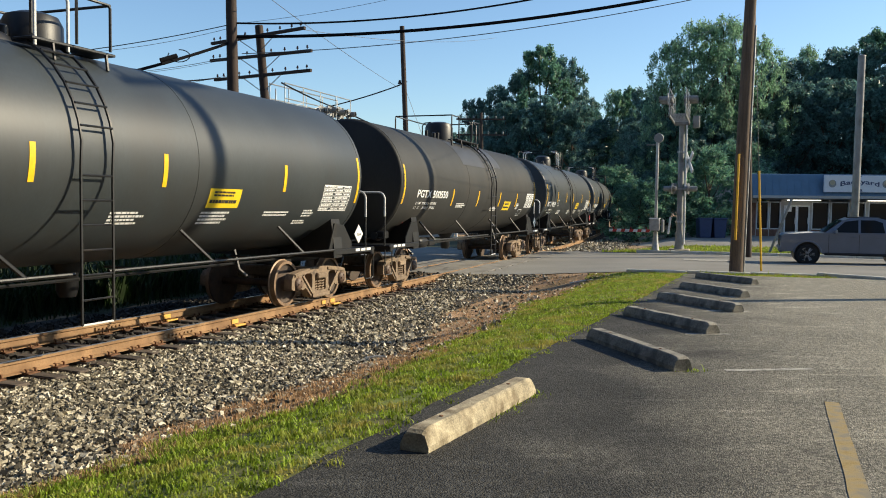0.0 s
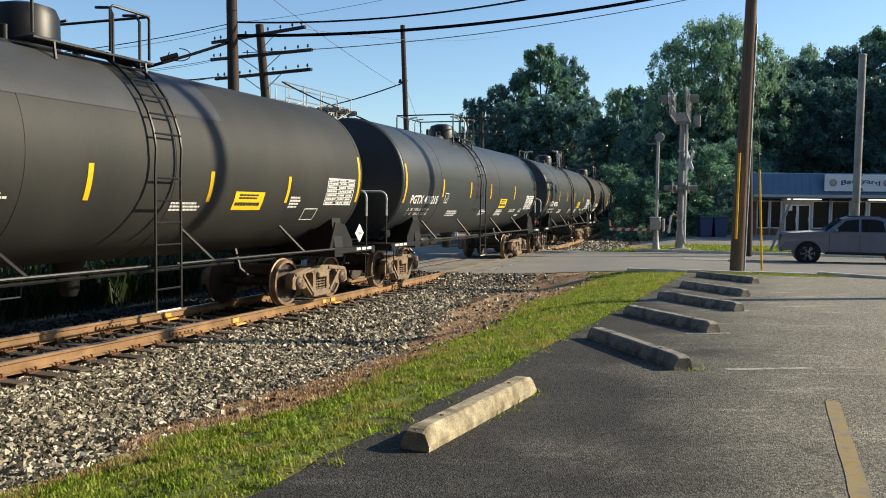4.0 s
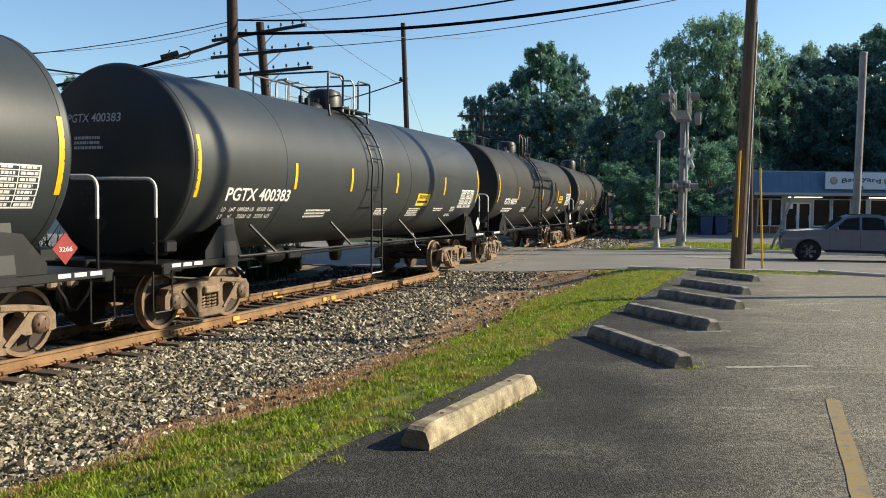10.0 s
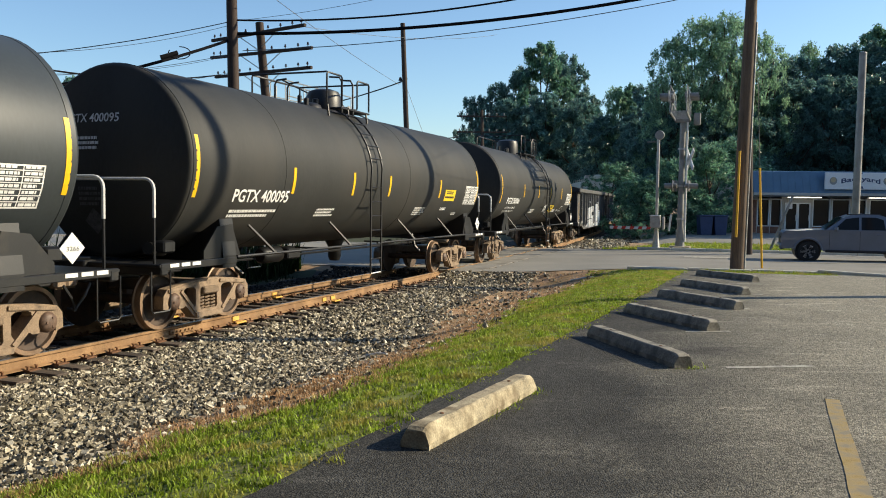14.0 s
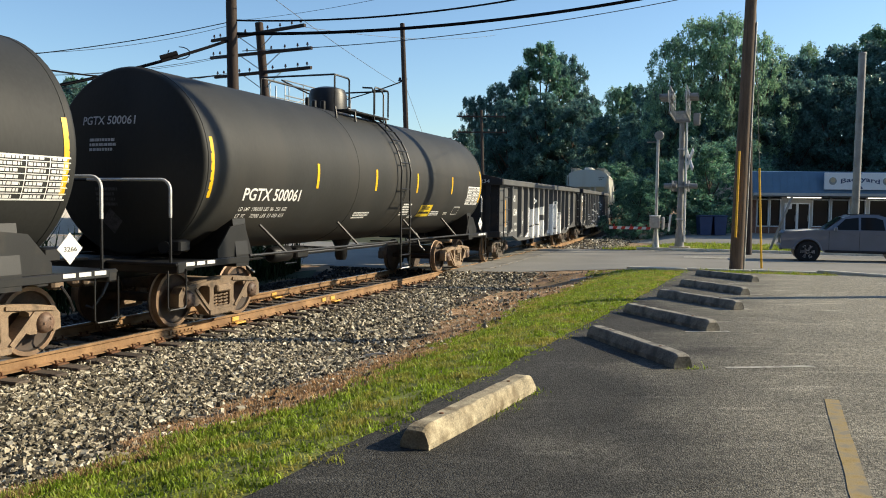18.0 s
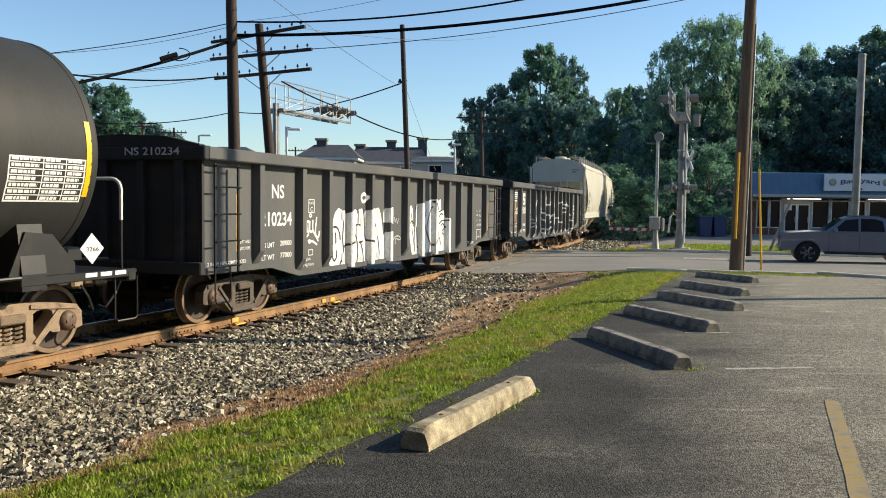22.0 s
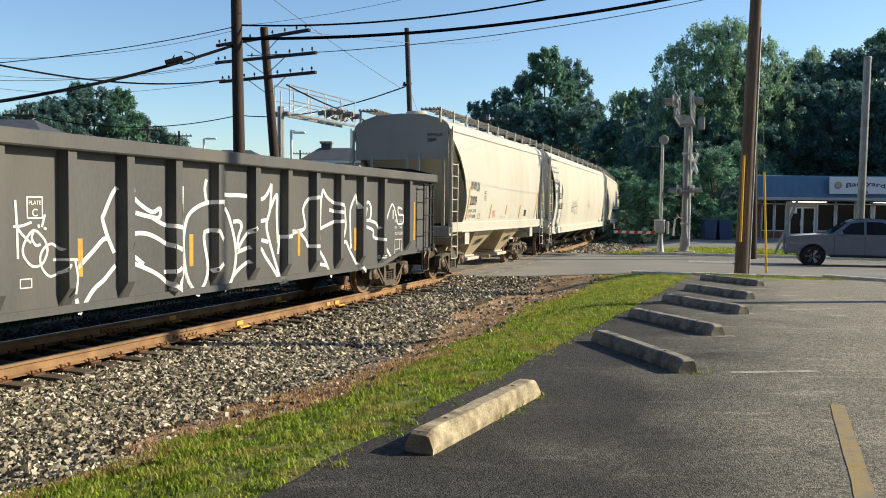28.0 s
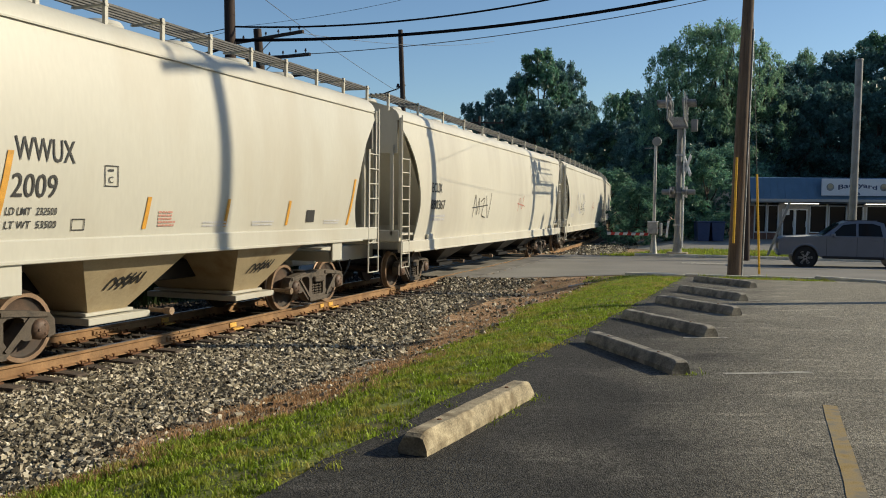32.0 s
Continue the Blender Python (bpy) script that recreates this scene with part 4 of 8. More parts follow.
def tank_writing(car, number, mark_at, seed, spots, sign, chart_at, plate, outlined):
    """mark_at: (from, to, base) of the reporting mark; spots: unreadable stencils; sign: (from, base)."""
    if number:
        a, b, z = mark_at
        lettering(number, on_tank, a, z, 0.295 if b - a < 2.2 else 0.27, car, bold=0.02, width=b - a, label="white reporting mark")
        if number in WEIGHTS:
            for line, dz in zip(WEIGHTS[number], (-0.185, -0.305)):
                at = 0
                for word in line.split():
                    at = line.index(word, at)
                    lettering(word, on_tank, a + 0.02 + 1.55 * at / len(line), z + dz, 0.095, car, bold=0.008, width=1.50 * len(word) / len(line), name="weight_line")
                    at += len(word)
        else:
            bars(on_tank, a + 0.05, b - 0.1, z - 0.28, z - 0.12, 2, car, seed=seed)
        if number == "PGTX 400215":
            framed(on_tank, -3.98, -3.70, 2.10, 2.38, 0.02, car)
            lettering("C", on_tank, -3.89, 2.14, 0.12, car)
    for k, (x0, x1, z0, z1, rows) in enumerate(spots):
        bars(on_tank, x0, x1, z0, z1, rows, car, seed=seed + k)
    emergency_sign(car, sign[0], sign[0] + 0.86, sign[1])
    grid_chart(car, chart_at, chart_at + 1.15, *((2.02, 2.56) if outlined else (1.92, 2.44)))
    lettering(number, lambda x, z: on_head(x - 0.72, z), 0.0, 3.24, 0.19, car, DULL, bold=0.015, width=1.08) if number else None
    bars(lambda x, z: on_head(x - 0.72, z), 0.2, 0.85, 2.80, 3.03, 3, car, DULL, seed=seed + 7)
    bars(lambda x, z: on_head(x - 0.72, z), 0.30, 0.80, 1.93, 2.25, 4, car, GRIMED, seed=seed + 8)
    decal(Shape().add([on_head(-0.15 + a * 0.21, 1.70 + b * 0.21) for a, b in ((-1, 0), (0, -1), (1, 0), (0, 1))], [(0, 1, 2, 3)]), GRIMED, car, "end_placard", "grimy diamond placard on the tank end")
    placard(car, 6.98, -1.52, 1.42, plate)


GRIMED = mat("stencil almost lost under grime", (0.075, 0.075, 0.08), 0.8, vary=0.3, scale=14, bump=0)
DULL = mat("dull white stencil in grime", (0.60, 0.61, 0.62), 0.7, vary=0.2, scale=12, bump=0)
CARS = []                               # (thing, its middle along the track at the start, half the bogie distance)
black_car = tank_car(TANK, "glossy black insulated railway tank car with yellow strips")
grey_car = tank_car(TANK_GREY, "faded charcoal railway tank car with dark bands", strapped=True)
plain_car = tank_car(TANK_GREY, "dull charcoal railway tank car with yellow strips")
SPOTS = [(-3.35, -2.35, 1.72, 1.90, 3), (-0.15, 0.55, 1.72, 1.92, 4), (1.82, 2.62, 1.70, 1.92, 4), (3.6, 4.45, 1.82, 1.92, 2), (4.75, 5.25, 1.66, 1.75, 2), (4.95, 5.35, 1.80, 1.95, 3)]
TANKS = [
    (black_car, "", None, 4.16, (-4.2, -1.65, 0.72, 3.98), 2.27, SPOTS, (1.87, 1.97), 5.5, WHITE, False),
    (grey_car, "PGTX 500550", (-6.04, -3.70, 2.265), 20.60, (-3.23, -0.74, 1.81, 4.11), 2.05, [(-2.73, -1.86, 2.00, 2.14, 3), (1.0, 1.7, 1.90, 2.05, 3), (4.3, 4.7, 1.95, 2.18, 4)], (2.55, 1.92), 5.6, WHITE, True),
    (black_car, "PGTX 400215", (-6.50, -4.54, 2.08), 37.10, (-4.24, -1.71, 0.49, 3.60), 2.27, SPOTS, (1.87, 1.97), 5.5, RED, False),
    (black_car, "PGTX 400383", (-6.16, -4.19, 2.05), 53.65, (-4.10, -1.78, 0.64, 3.95), 2.27, SPOTS, (2.12, 1.97), 5.45, WHITE, False),
    (plain_car, "PGTX 400095", (-5.92, -4.18, 2.03), 70.05, (-4.11, -1.63, 0.27, 3.66), 2.19, [(2.26, 3.1, 1.72, 1.94, 4), (4.14, 4.62, 1.84, 1.93, 2), (-2.9, -2.1, 1.74, 1.92, 3), (5.3, 5.7, 1.70, 1.78, 2)], (4.13, 2.11), 5.86, WHITE, True),
    (grey_car, "PGTX 500061", (-6.0, -4.12, 2.06), 86.85, (-3.58, -0.86, 1.63, 4.26), 2.31, [(-1.49, -0.70, 1.68, 1.84, 3), (1.08, 1.65, 1.72, 2.04, 5), (1.75, 2.15, 1.66, 1.72, 2), (3.21, 3.9, 1.70, 1.84, 3), (4.3, 4.6, 1.72, 1.80, 2)], (2.30, 1.69), 5.74, WHITE, True)]
ready = []
for proto, number, mark_at, mid, *_ in TANKS:
    car = copy_thing(proto, pose(0, 0, 0)) if any(r is proto for r, _ in ready) else proto
    ready.append((proto, car))
    CARS.append((car, mid, 6.1))
for (proto, car), (_, number, mark_at, mid, tick, tick_z, spots, sign, chart_at, plate, outlined) in zip(ready, TANKS):
    if number == "PGTX 500550":
        decal(patch(on_tank, -1.96, 0.35, 3.30, 4.02, 8, nx=4), TANK_PATCH, car, "jacket_patch", "lighter repainted sheet on the jacket")
        decal(patch(on_tank, 1.05, 2.3, 3.36, 4.02, 8, nx=3), TANK_PATCH, car, "jacket_patch", "lighter repainted sheet on the jacket")
        decal(patch(on_tank, -6.15, -5.85, 1.52, 1.62, 3), RED, car, "red_tag", "small red tag")
    if "500" in number and number[5] == "5":
        framed(on_tank, 4.95, 5.45, 1.72, 1.95, 0.018, car)
    ticks(car, tick, tick_z, tick_z + 0.48, YELLOW)
    tank_writing(car, number, mark_at, int(mid), spots, sign, chart_at, plate, outlined)


# ---- gondolas ----
GO_Y, GO_H = 1.44, 8.15
POSTS = [-6.59, -5.13, -4.07, -3.05, -2.05, -1.03, 0.0, 1.03, 2.05, 3.05, 4.07, 5.13, 6.59]


def on_gondola(x, z, off=0.006):
    """The side sheet, or the post that stands on it."""
    d = min((x - p for p in POSTS), key=abs)
    a = abs(d)
    if z > 2.62 or a >= 0.12:
        return (x, -GO_Y - off, z)
    if a <= 0.075:
        return (x, -GO_Y - 0.14 - off, z)
    t = (0.12 - a) / 0.045
    return (x + math.copysign(off, d), -GO_Y - 0.14 * t - off * 0.4, z)


def gondola(label, number):
    car = thing("gondola", label, "gondola car", group="train cars")
    low = [(-8.15, 0.90), (-6.15, 0.88), (-5.15, 0.66), (5.15, 0.66), (6.15, 0.88), (8.15, 0.90)]
    for q in (-1, 1):
        part("side_sheet", Shape().prism(low + [(8.15, 2.70), (-8.15, 2.70)], q * (GO_Y - 0.035), q * GO_Y, "y"), GOND, car)
        part("top_chord", Shape().box((0, q * (GO_Y + 0.075), 2.80), (16.34, 0.24, 0.20), bevel=0.02), GOND, car)
        part("side_sill", Shape().prism([(a, b) for a, b in low] + [(a, b + 0.10) for a, b in reversed(low)], q * GO_Y, q * (GO_Y + 0.045), "y"), GOND, car)
        for x in POSTS:
            z0 = float(np.interp(x, [p[0] for p in low], [p[1] for p in low])) + 0.10
            p = Shape()
            y0, y1 = q * GO_Y, q * (GO_Y + 0.14)
            p.add([(x - 0.115, y0, 2.70), (x + 0.115, y0, 2.70), (x + 0.07, y1, 2.70), (x - 0.07, y1, 2.70), (x - 0.115, y0, z0), (x + 0.115, y0, z0), (x + 0.07, q * (GO_Y + 0.02), z0), (x - 0.07, q * (GO_Y + 0.02), z0), (x + 0.07, y1, z0 + 0.22), (x - 0.07, y1, z0 + 0.22)],
                  [(0, 1, 2, 3), (4, 7, 6, 5), (3, 2, 8, 9), (9, 8, 6, 7), (0, 3, 9, 7, 4), (1, 5, 6, 8, 2), (0, 4, 5, 1)])
            part("side_post", p, GOND, car)
    for k in (1, -1):
        e = Shape().box((k * 8.12, 0, 1.80), (0.06, 2.96, 1.80)).box((k * 8.17, 0, 2.80), (0.20, 3.24, 0.22), bevel=0.02)
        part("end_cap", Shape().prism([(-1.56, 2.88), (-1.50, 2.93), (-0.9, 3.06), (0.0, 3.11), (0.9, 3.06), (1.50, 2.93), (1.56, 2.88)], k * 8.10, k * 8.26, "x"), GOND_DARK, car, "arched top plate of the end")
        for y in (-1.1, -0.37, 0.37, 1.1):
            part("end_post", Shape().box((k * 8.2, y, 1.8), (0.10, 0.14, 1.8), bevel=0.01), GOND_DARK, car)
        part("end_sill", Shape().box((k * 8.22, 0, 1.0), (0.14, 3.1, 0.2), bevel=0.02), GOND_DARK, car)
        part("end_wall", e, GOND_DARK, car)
        if k < 0:
            lettering(f"NS {number}", lambda a, b: (-8.285, -a, b), 0.10, 2.77, 0.17, car, DULL, bold=0.012, width=1.05)
        part("centre_sill", Shape().box((k * 7.2, 0, 0.92), (2.2, 0.36, 0.32), bevel=0.02), BLACK, car)
        coupler(car, k * 8.92, k)
        bogie(car, k * 6.45, True)
        part("body_bolster", Shape().box((k * 6.45, 0, 0.95), (0.4, 2.8, 0.2), bevel=0.02), BLACK, car)
        for q in (-1, 1):
            for x in (7.35, 7.98):
                part("ladder_stile", Shape().box((k * x, q * 1.60, 1.78), (0.05, 0.03, 1.75), bevel=0.006), BLACK, car)
            for z in (1.02, 1.42, 1.85, 2.28, 2.62):
                part("rung", Shape().tube([(k * 7.33, q * 1.64, z), (k * 8.0, q * 1.64, z)], 0.014, 6), BLACK, car)
            stirrup(car, k * 7.66, q * 1.52, 0.42, 0.92)
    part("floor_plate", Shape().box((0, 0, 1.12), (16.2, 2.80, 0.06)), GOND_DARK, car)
    part("floor_beam", Shape().box((0, 0, 0.86), (12.4, 0.34, 0.40), bevel=0.02), BLACK, car)
    u = Shape().lathe([(-0.4, 0.14), (-0.34, 0.18), (0.34, 0.18), (0.4, 0.14)], 14, "x", pose(1.2, -0.8, 0.92))
    part("air_reservoir", u, BLACK, car, "", True)
    part("train_pipe", Shape().tube([(-7.9, -0.4, 0.8), (7.9, -0.4, 0.8)], 0.025, 6), BLACK, car)
    return car


def stroke(put, pts, w, parent, material=None, close=False, name="graffiti_stroke"):
    """A sprayed line: a ribbon that follows the steel under it."""
    if close:
        pts = pts + pts[:1]
    fine = []
    n = len(pts)
    for i in range(n - 1):
        p0, p1, p2, p3 = [Vector(pts[max(0, min(n - 1, j))]) for j in (i - 1, i, i + 1, i + 2)]
        if close:
            p0 = Vector(pts[(i - 1) % (n - 1)])
            p3 = Vector(pts[(i + 2) % (n - 1)])
        steps_n = max(3, int((p2 - p1).length / 0.022))
        for k in range(steps_n):
            t = k / steps_n
            fine.append(0.5 * ((2 * p1) + (p2 - p0) * t + (2 * p0 - 5 * p1 + 4 * p2 - p3) * t * t + (3 * p1 - p0 - 3 * p2 + p3) * t ** 3))
    fine.append(Vector(pts[-1]))
    vs, fs = [], []
    for i, p in enumerate(fine):
        d = fine[min(i + 1, len(fine) - 1)] - fine[max(0, i - 1)]
        d = d.normalized() if d.length > 1e-6 else Vector((1, 0))
        nn = Vector((-d.y, d.x)) * w / 2
        vs += [put(*(p + nn)), put(*(p - nn))]
        if i:
            fs.append((2 * i - 2, 2 * i - 1, 2 * i + 1, 2 * i))
    sh = Shape().add(vs, fs)
    return decal(sh, material or WHITE, parent, name)


def blob(put, cx, cz, w, h, parent, material=None, lean=0.0, name="graffiti_fill"):
    """A filled rounded letter shape, cut into thin upright slices that follow the posts."""
    sh = Shape()
    n = max(8, int(w / 0.018))
    prev = None
    for i in range(n + 1):
        k = -1 + 2 * i / n
        half = h / 2 * (1 - abs(k) ** 4.5) ** 0.45
        x = cx + k * w / 2
        a, b = put(x - lean * half, max(cz - half, 0.80)), put(x + lean * half, min(cz + half, 2.6))
        if prev:
            sh.add([prev[0], a, b, prev[1]], [(0, 1, 2, 3)])
        prev = (a, b)
    return decal(sh, material or WHITE, parent, name)


gond_1 = gondola("weathered grey gondola with ribbed sides and white bubble graffiti", "210234")
gond_2 = gondola("weathered grey gondola with ribbed sides and white outline graffiti", "210500")
CARS += [(gond_1, 104.25, 6.45), (gond_2, 122.10, 6.45)]
SIDE = on_gondola
for car, number, limit, light in ((gond_1, "210234", "209000", "77000"), (gond_2, "210500", "209300", "76700")):
    if car is gond_1:
        lettering("NS", SIDE, -6.10, 2.13, 0.34, car, bold=0.02, width=0.42)
        lettering(number, SIDE, -6.45, 1.63, 0.345, car, bold=0.02, width=1.06)
    else:
        lettering("NS", SIDE, -7.22, 1.72, 0.345, car, bold=0.02, width=0.44)
        lettering(number, SIDE, -6.44, 1.74, 0.345, car, bold=0.02, width=1.05)
    for k, (p, q) in enumerate((("LD LMT", limit), ("LT WT", light))):
        lettering(p, SIDE, -6.42, 1.24 - k * 0.22, 0.13, car, bold=0.012, width=0.42)
        lettering(q, SIDE, -5.80, 1.26 - k * 0.22, 0.13, car, bold=0.012, width=0.40)
    px = -4.76 if car is gond_1 else -4.65
    framed(SIDE, px, px + 0.24, 1.85, 2.12, 0.018, car)
    lettering("PLATE", SIDE, px + 0.03, 2.02, 0.07, car, bold=0.004, width=0.18)
    lettering("C", SIDE, px + 0.075, 1.88, 0.13, car, bold=0.008)
    framed(SIDE, -4.76, -4.58, 1.02, 1.14, 0.015, car)
    lettering("2 INCH HF COMP SHOES", SIDE, -7.98, 1.02, 0.085, car, bold=0.004, width=1.08)
    for k, words in enumerate(("LIFT AND", "JACK HERE")):
        lettering(words, SIDE, -7.07, 1.35 - 0.11 * k, 0.075, car, bold=0.003, width=0.30)
    if car is gond_1:
        for k, words in enumerate(("EMPTY LOAD", "3 7/8\" ADJ BLOCK")):
            lettering(words, SIDE, -5.08, 0.93 - 0.11 * k, 0.07, car, bold=0.002, width=0.40 + 0.14 * k)
    framed(SIDE, 5.92, 6.36, 0.93, 1.28, 0.02, car)
    framed(SIDE, 5.92, 6.22, 1.03, 1.28, 0.016, car)
    for k in range(4):
        lettering(("CU FT", "IH", "IW", "IL")[k], SIDE, 5.92, 1.38 + k * 0.15, 0.10, car, bold=0.003)
        lettering(("2731", "5-6", "9-6", "52-6")[k], SIDE, 6.20, 1.38 + k * 0.15, 0.10, car, bold=0.003)
    bars(SIDE, 5.0, 5.35, 0.86, 0.95, 2, car, seed=15)
    for x in (-7.18, 7.06):
        decal(patch(SIDE, x, x + 0.085, 1.22, 2.18, 4), AMBER, car, "reflective_strip")
for x in (-3.88, -1.66, 1.50, 3.82):
    decal(patch(SIDE, x, x + 0.095, 1.10, 1.59, 3), AMBER, gond_2, "reflective_strip")
decal(patch(SIDE, 5.2, 5.285, 1.25, 1.85, 3), AMBER, gond_1, "reflective_strip")
# horse-head emblem drawn as plain shapes
for k in range(5):
    decal(patch(SIDE, -7.25, -6.74 - 0.03 * k, 2.50 - k * 0.075, 2.54 - k * 0.075, 1), WHITE, gond_2, "emblem_bar")
em = Shape()
for a, b, c, e in ((-6.62, -6.45, 2.14, 2.56), (-6.45, -6.28, 2.20, 2.50), (-6.28, -6.12, 2.14, 2.56), (-6.02, -5.66, 2.44, 2.56), (-6.02, -5.86, 2.32, 2.44), (-6.02, -5.66, 2.27, 2.36), (-5.80, -5.66, 2.18, 2.30), (-6.04, -5.66, 2.12, 2.20)):
    p = patch(SIDE, a, b, c, e, 1)
    em.add([(x + 0.20, y, z - 0.04) for x, y, z in p.v], p.f)
decal(em, WHITE, gond_2, "emblem")
# sprayed pictures
GREYP = mat("grey graffiti shadow", (0.52, 0.52, 0.54), 0.7, vary=0.1, bump=0)
up = lambda p, q: on_gondola(p, q, 0.012)
up2 = lambda p, q: on_gondola(p, q, 0.018)


def flat_fill(put, tops, bottoms, parent):
    """A sprayed area between an upper and a lower line, in thin upright slices that follow the posts."""
    x0, x1 = tops[0][0], tops[-1][0]
    n = max(4, int((x1 - x0) / 0.02))
    sh, prev = Shape(), None
    for x in np.linspace(x0, x1, n + 1):
        hi = float(np.interp(x, [p[0] for p in tops], [p[1] for p in tops]))
        lo = min(hi, float(np.interp(x, [p[0] for p in bottoms], [p[1] for p in bottoms])))
        cut = [put(float(x), max(0.70, lo + (hi - lo) * k / 3)) for k in range(4)]
        if prev:
            for k in range(3):
                sh.add([prev[k], cut[k], cut[k + 1], prev[k + 1]], [(0, 1, 2, 3)])
        prev = cut
    return decal(sh, WHITE, parent, "graffiti_fill")


# filled bubble letters on the first gondola
flat_fill(SIDE, [(-3.95, 1.22), (-3.9, 1.41), (-3.77, 1.53), (-3.73, 1.72), (-3.66, 1.85), (-3.5, 1.95), (-3.34, 1.91), (-3.27, 1.76), (-3.2, 1.81), (-3.06, 1.91), (-2.91, 1.96), (-2.84, 1.9), (-2.73, 1.92), (-2.64, 1.9), (-2.6, 1.8), (-2.54, 1.92), (-2.37, 1.94), (-2.3, 1.8), (-2.22, 1.88), (-2.01, 1.95), (-1.84, 1.93), (-1.79, 1.84)],
          [(-3.95, 1.1), (-3.9, 0.8), (-3.75, 0.64), (-3.58, 0.62), (-3.47, 0.68), (-3.4, 0.64), (-3.3, 0.61), (-3.21, 0.65), (-2.87, 0.61), (-2.65, 0.64), (-2.49, 0.61), (-2.31, 0.62), (-1.79, 0.64)], gond_1)
flat_fill(SIDE, [(-1.76, 1.83), (-1.68, 1.93), (-1.52, 1.96), (-1.38, 1.82), (-1.29, 1.54), (-1.25, 1.29)],
          [(-1.78, 0.64), (-1.5, 0.61), (-1.25, 0.62)], gond_1)
flat_fill(SIDE, [(-1.24, 1.82), (-1.18, 1.93), (-1.03, 1.97), (-0.85, 1.98), (-0.78, 1.88)],
          [(-1.24, 1.61), (-1.09, 1.61), (-0.92, 1.56), (-0.78, 1.5)], gond_1)
flat_fill(SIDE, [(-1.24, 1.3), (-1.15, 1.38), (-1.04, 1.4), (-0.8, 1.38), (-0.74, 1.28), (-0.7, 1.03)],
          [(-1.24, 0.66), (-0.99, 0.61), (-0.8, 0.62), (-0.7, 0.82)], gond_1)
flat_fill(SIDE, [(0.31, 1.81), (0.36, 1.96), (0.48, 2.03), (0.57, 1.94), (0.66, 1.48), (0.73, 1.02), (0.81, 0.66)],
          [(0.3, 1.76), (0.4, 1.22), (0.52, 0.85), (0.66, 0.65), (0.81, 0.62)], gond_1)
flat_fill(SIDE, [(0.75, 1.8), (0.81, 2.02), (0.97, 2.08), (1.21, 2.08), (1.29, 1.99), (1.36, 2.12), (1.68, 2.14), (1.98, 2.19), (2.12, 2.13), (2.4, 2.15), (2.65, 2.2), (2.67, 1.89), (2.77, 1.91), (2.91, 1.86), (2.93, 1.68), (3.14, 1.65), (3.41, 1.68), (3.44, 1.29)],
          [(0.75, 1.02), (0.82, 0.64), (1.42, 0.62), (2.13, 0.62), (2.9, 0.62), (3.31, 0.64), (3.44, 1.07)], gond_1)
# dark outlines of the first word
for pts in ([(-3.77, 1.44), (-3.77, 1.3), (-3.76, 1.19)],
            [(-3.64, 1.44), (-3.62, 1.32), (-3.62, 1.21)],
            [(-3.77, 1.09), (-3.75, 0.91), (-3.67, 0.86), (-3.59, 0.94), (-3.6, 1.07)],
            [(-3.73, 1.56), (-3.57, 1.54), (-3.46, 1.43), (-3.42, 1.28)],
            [(-3.27, 1.92), (-3.27, 1.67), (-3.31, 1.32), (-3.27, 1.05), (-3.3, 0.88), (-3.41, 0.8), (-3.45, 0.67)],
            [(-3.26, 1.12), (-3.09, 1.2), (-2.92, 1.23)],
            [(-2.82, 1.95), (-2.87, 1.71), (-2.83, 1.52), (-2.91, 1.44)],
            [(-2.94, 1.45), (-2.72, 1.37), (-2.62, 1.2), (-2.59, 0.92), (-2.68, 0.65)],
            [(-2.69, 1.58), (-2.57, 1.58), (-2.43, 1.57)],
            [(-2.57, 1.89), (-2.58, 1.61)],
            [(-2.54, 1.19), (-2.34, 1.21)],
            [(-2.45, 1.19), (-2.34, 0.99), (-2.29, 0.71), (-2.24, 0.59)],):
    stroke(up, pts, 0.045, gond_1, INK)
for pts in ([(-2.3, 1.93), (-2.26, 1.65), (-2.22, 1.27), (-2.01, 1.2), (-1.88, 1.06)],
            [(-1.81, 1.88), (-1.72, 1.64), (-1.57, 1.34), (-1.46, 0.94), (-1.5, 0.64)],):
    stroke(up, pts, 0.045, gond_1, INK)
# dark outlines of the second word
for pts in ([(0.48, 1.81), (0.55, 1.62), (0.63, 1.48)],
            [(0.43, 1.56), (0.52, 1.62), (0.64, 1.56)],
            [(0.52, 1.44), (0.66, 1.11), (0.73, 0.83)],
            [(0.81, 2.04), (0.78, 1.66), (0.86, 1.29), (0.9, 0.91)],
            [(1.18, 2.04), (1.34, 1.65), (1.29, 1.27), (1.42, 0.97), (1.34, 0.64)],
            [(1.42, 2.12), (1.51, 1.89), (1.39, 1.7), (1.51, 1.36), (1.77, 1.0), (1.68, 0.66)],
            [(1.31, 1.67), (1.51, 1.77)],
            [(1.94, 2.14), (2.12, 1.89), (2.35, 1.74)],
            [(1.94, 1.99), (1.68, 1.65), (1.59, 1.36), (1.85, 1.0), (1.94, 0.94)],
            [(2.35, 1.74), (2.5, 1.84), (2.79, 1.9)],
            [(2.4, 1.63), (2.65, 1.79), (2.85, 1.75)],
            [(2.5, 1.51), (2.73, 1.59), (2.99, 1.61)],):
    stroke(up, pts, 0.04, gond_1, INK)
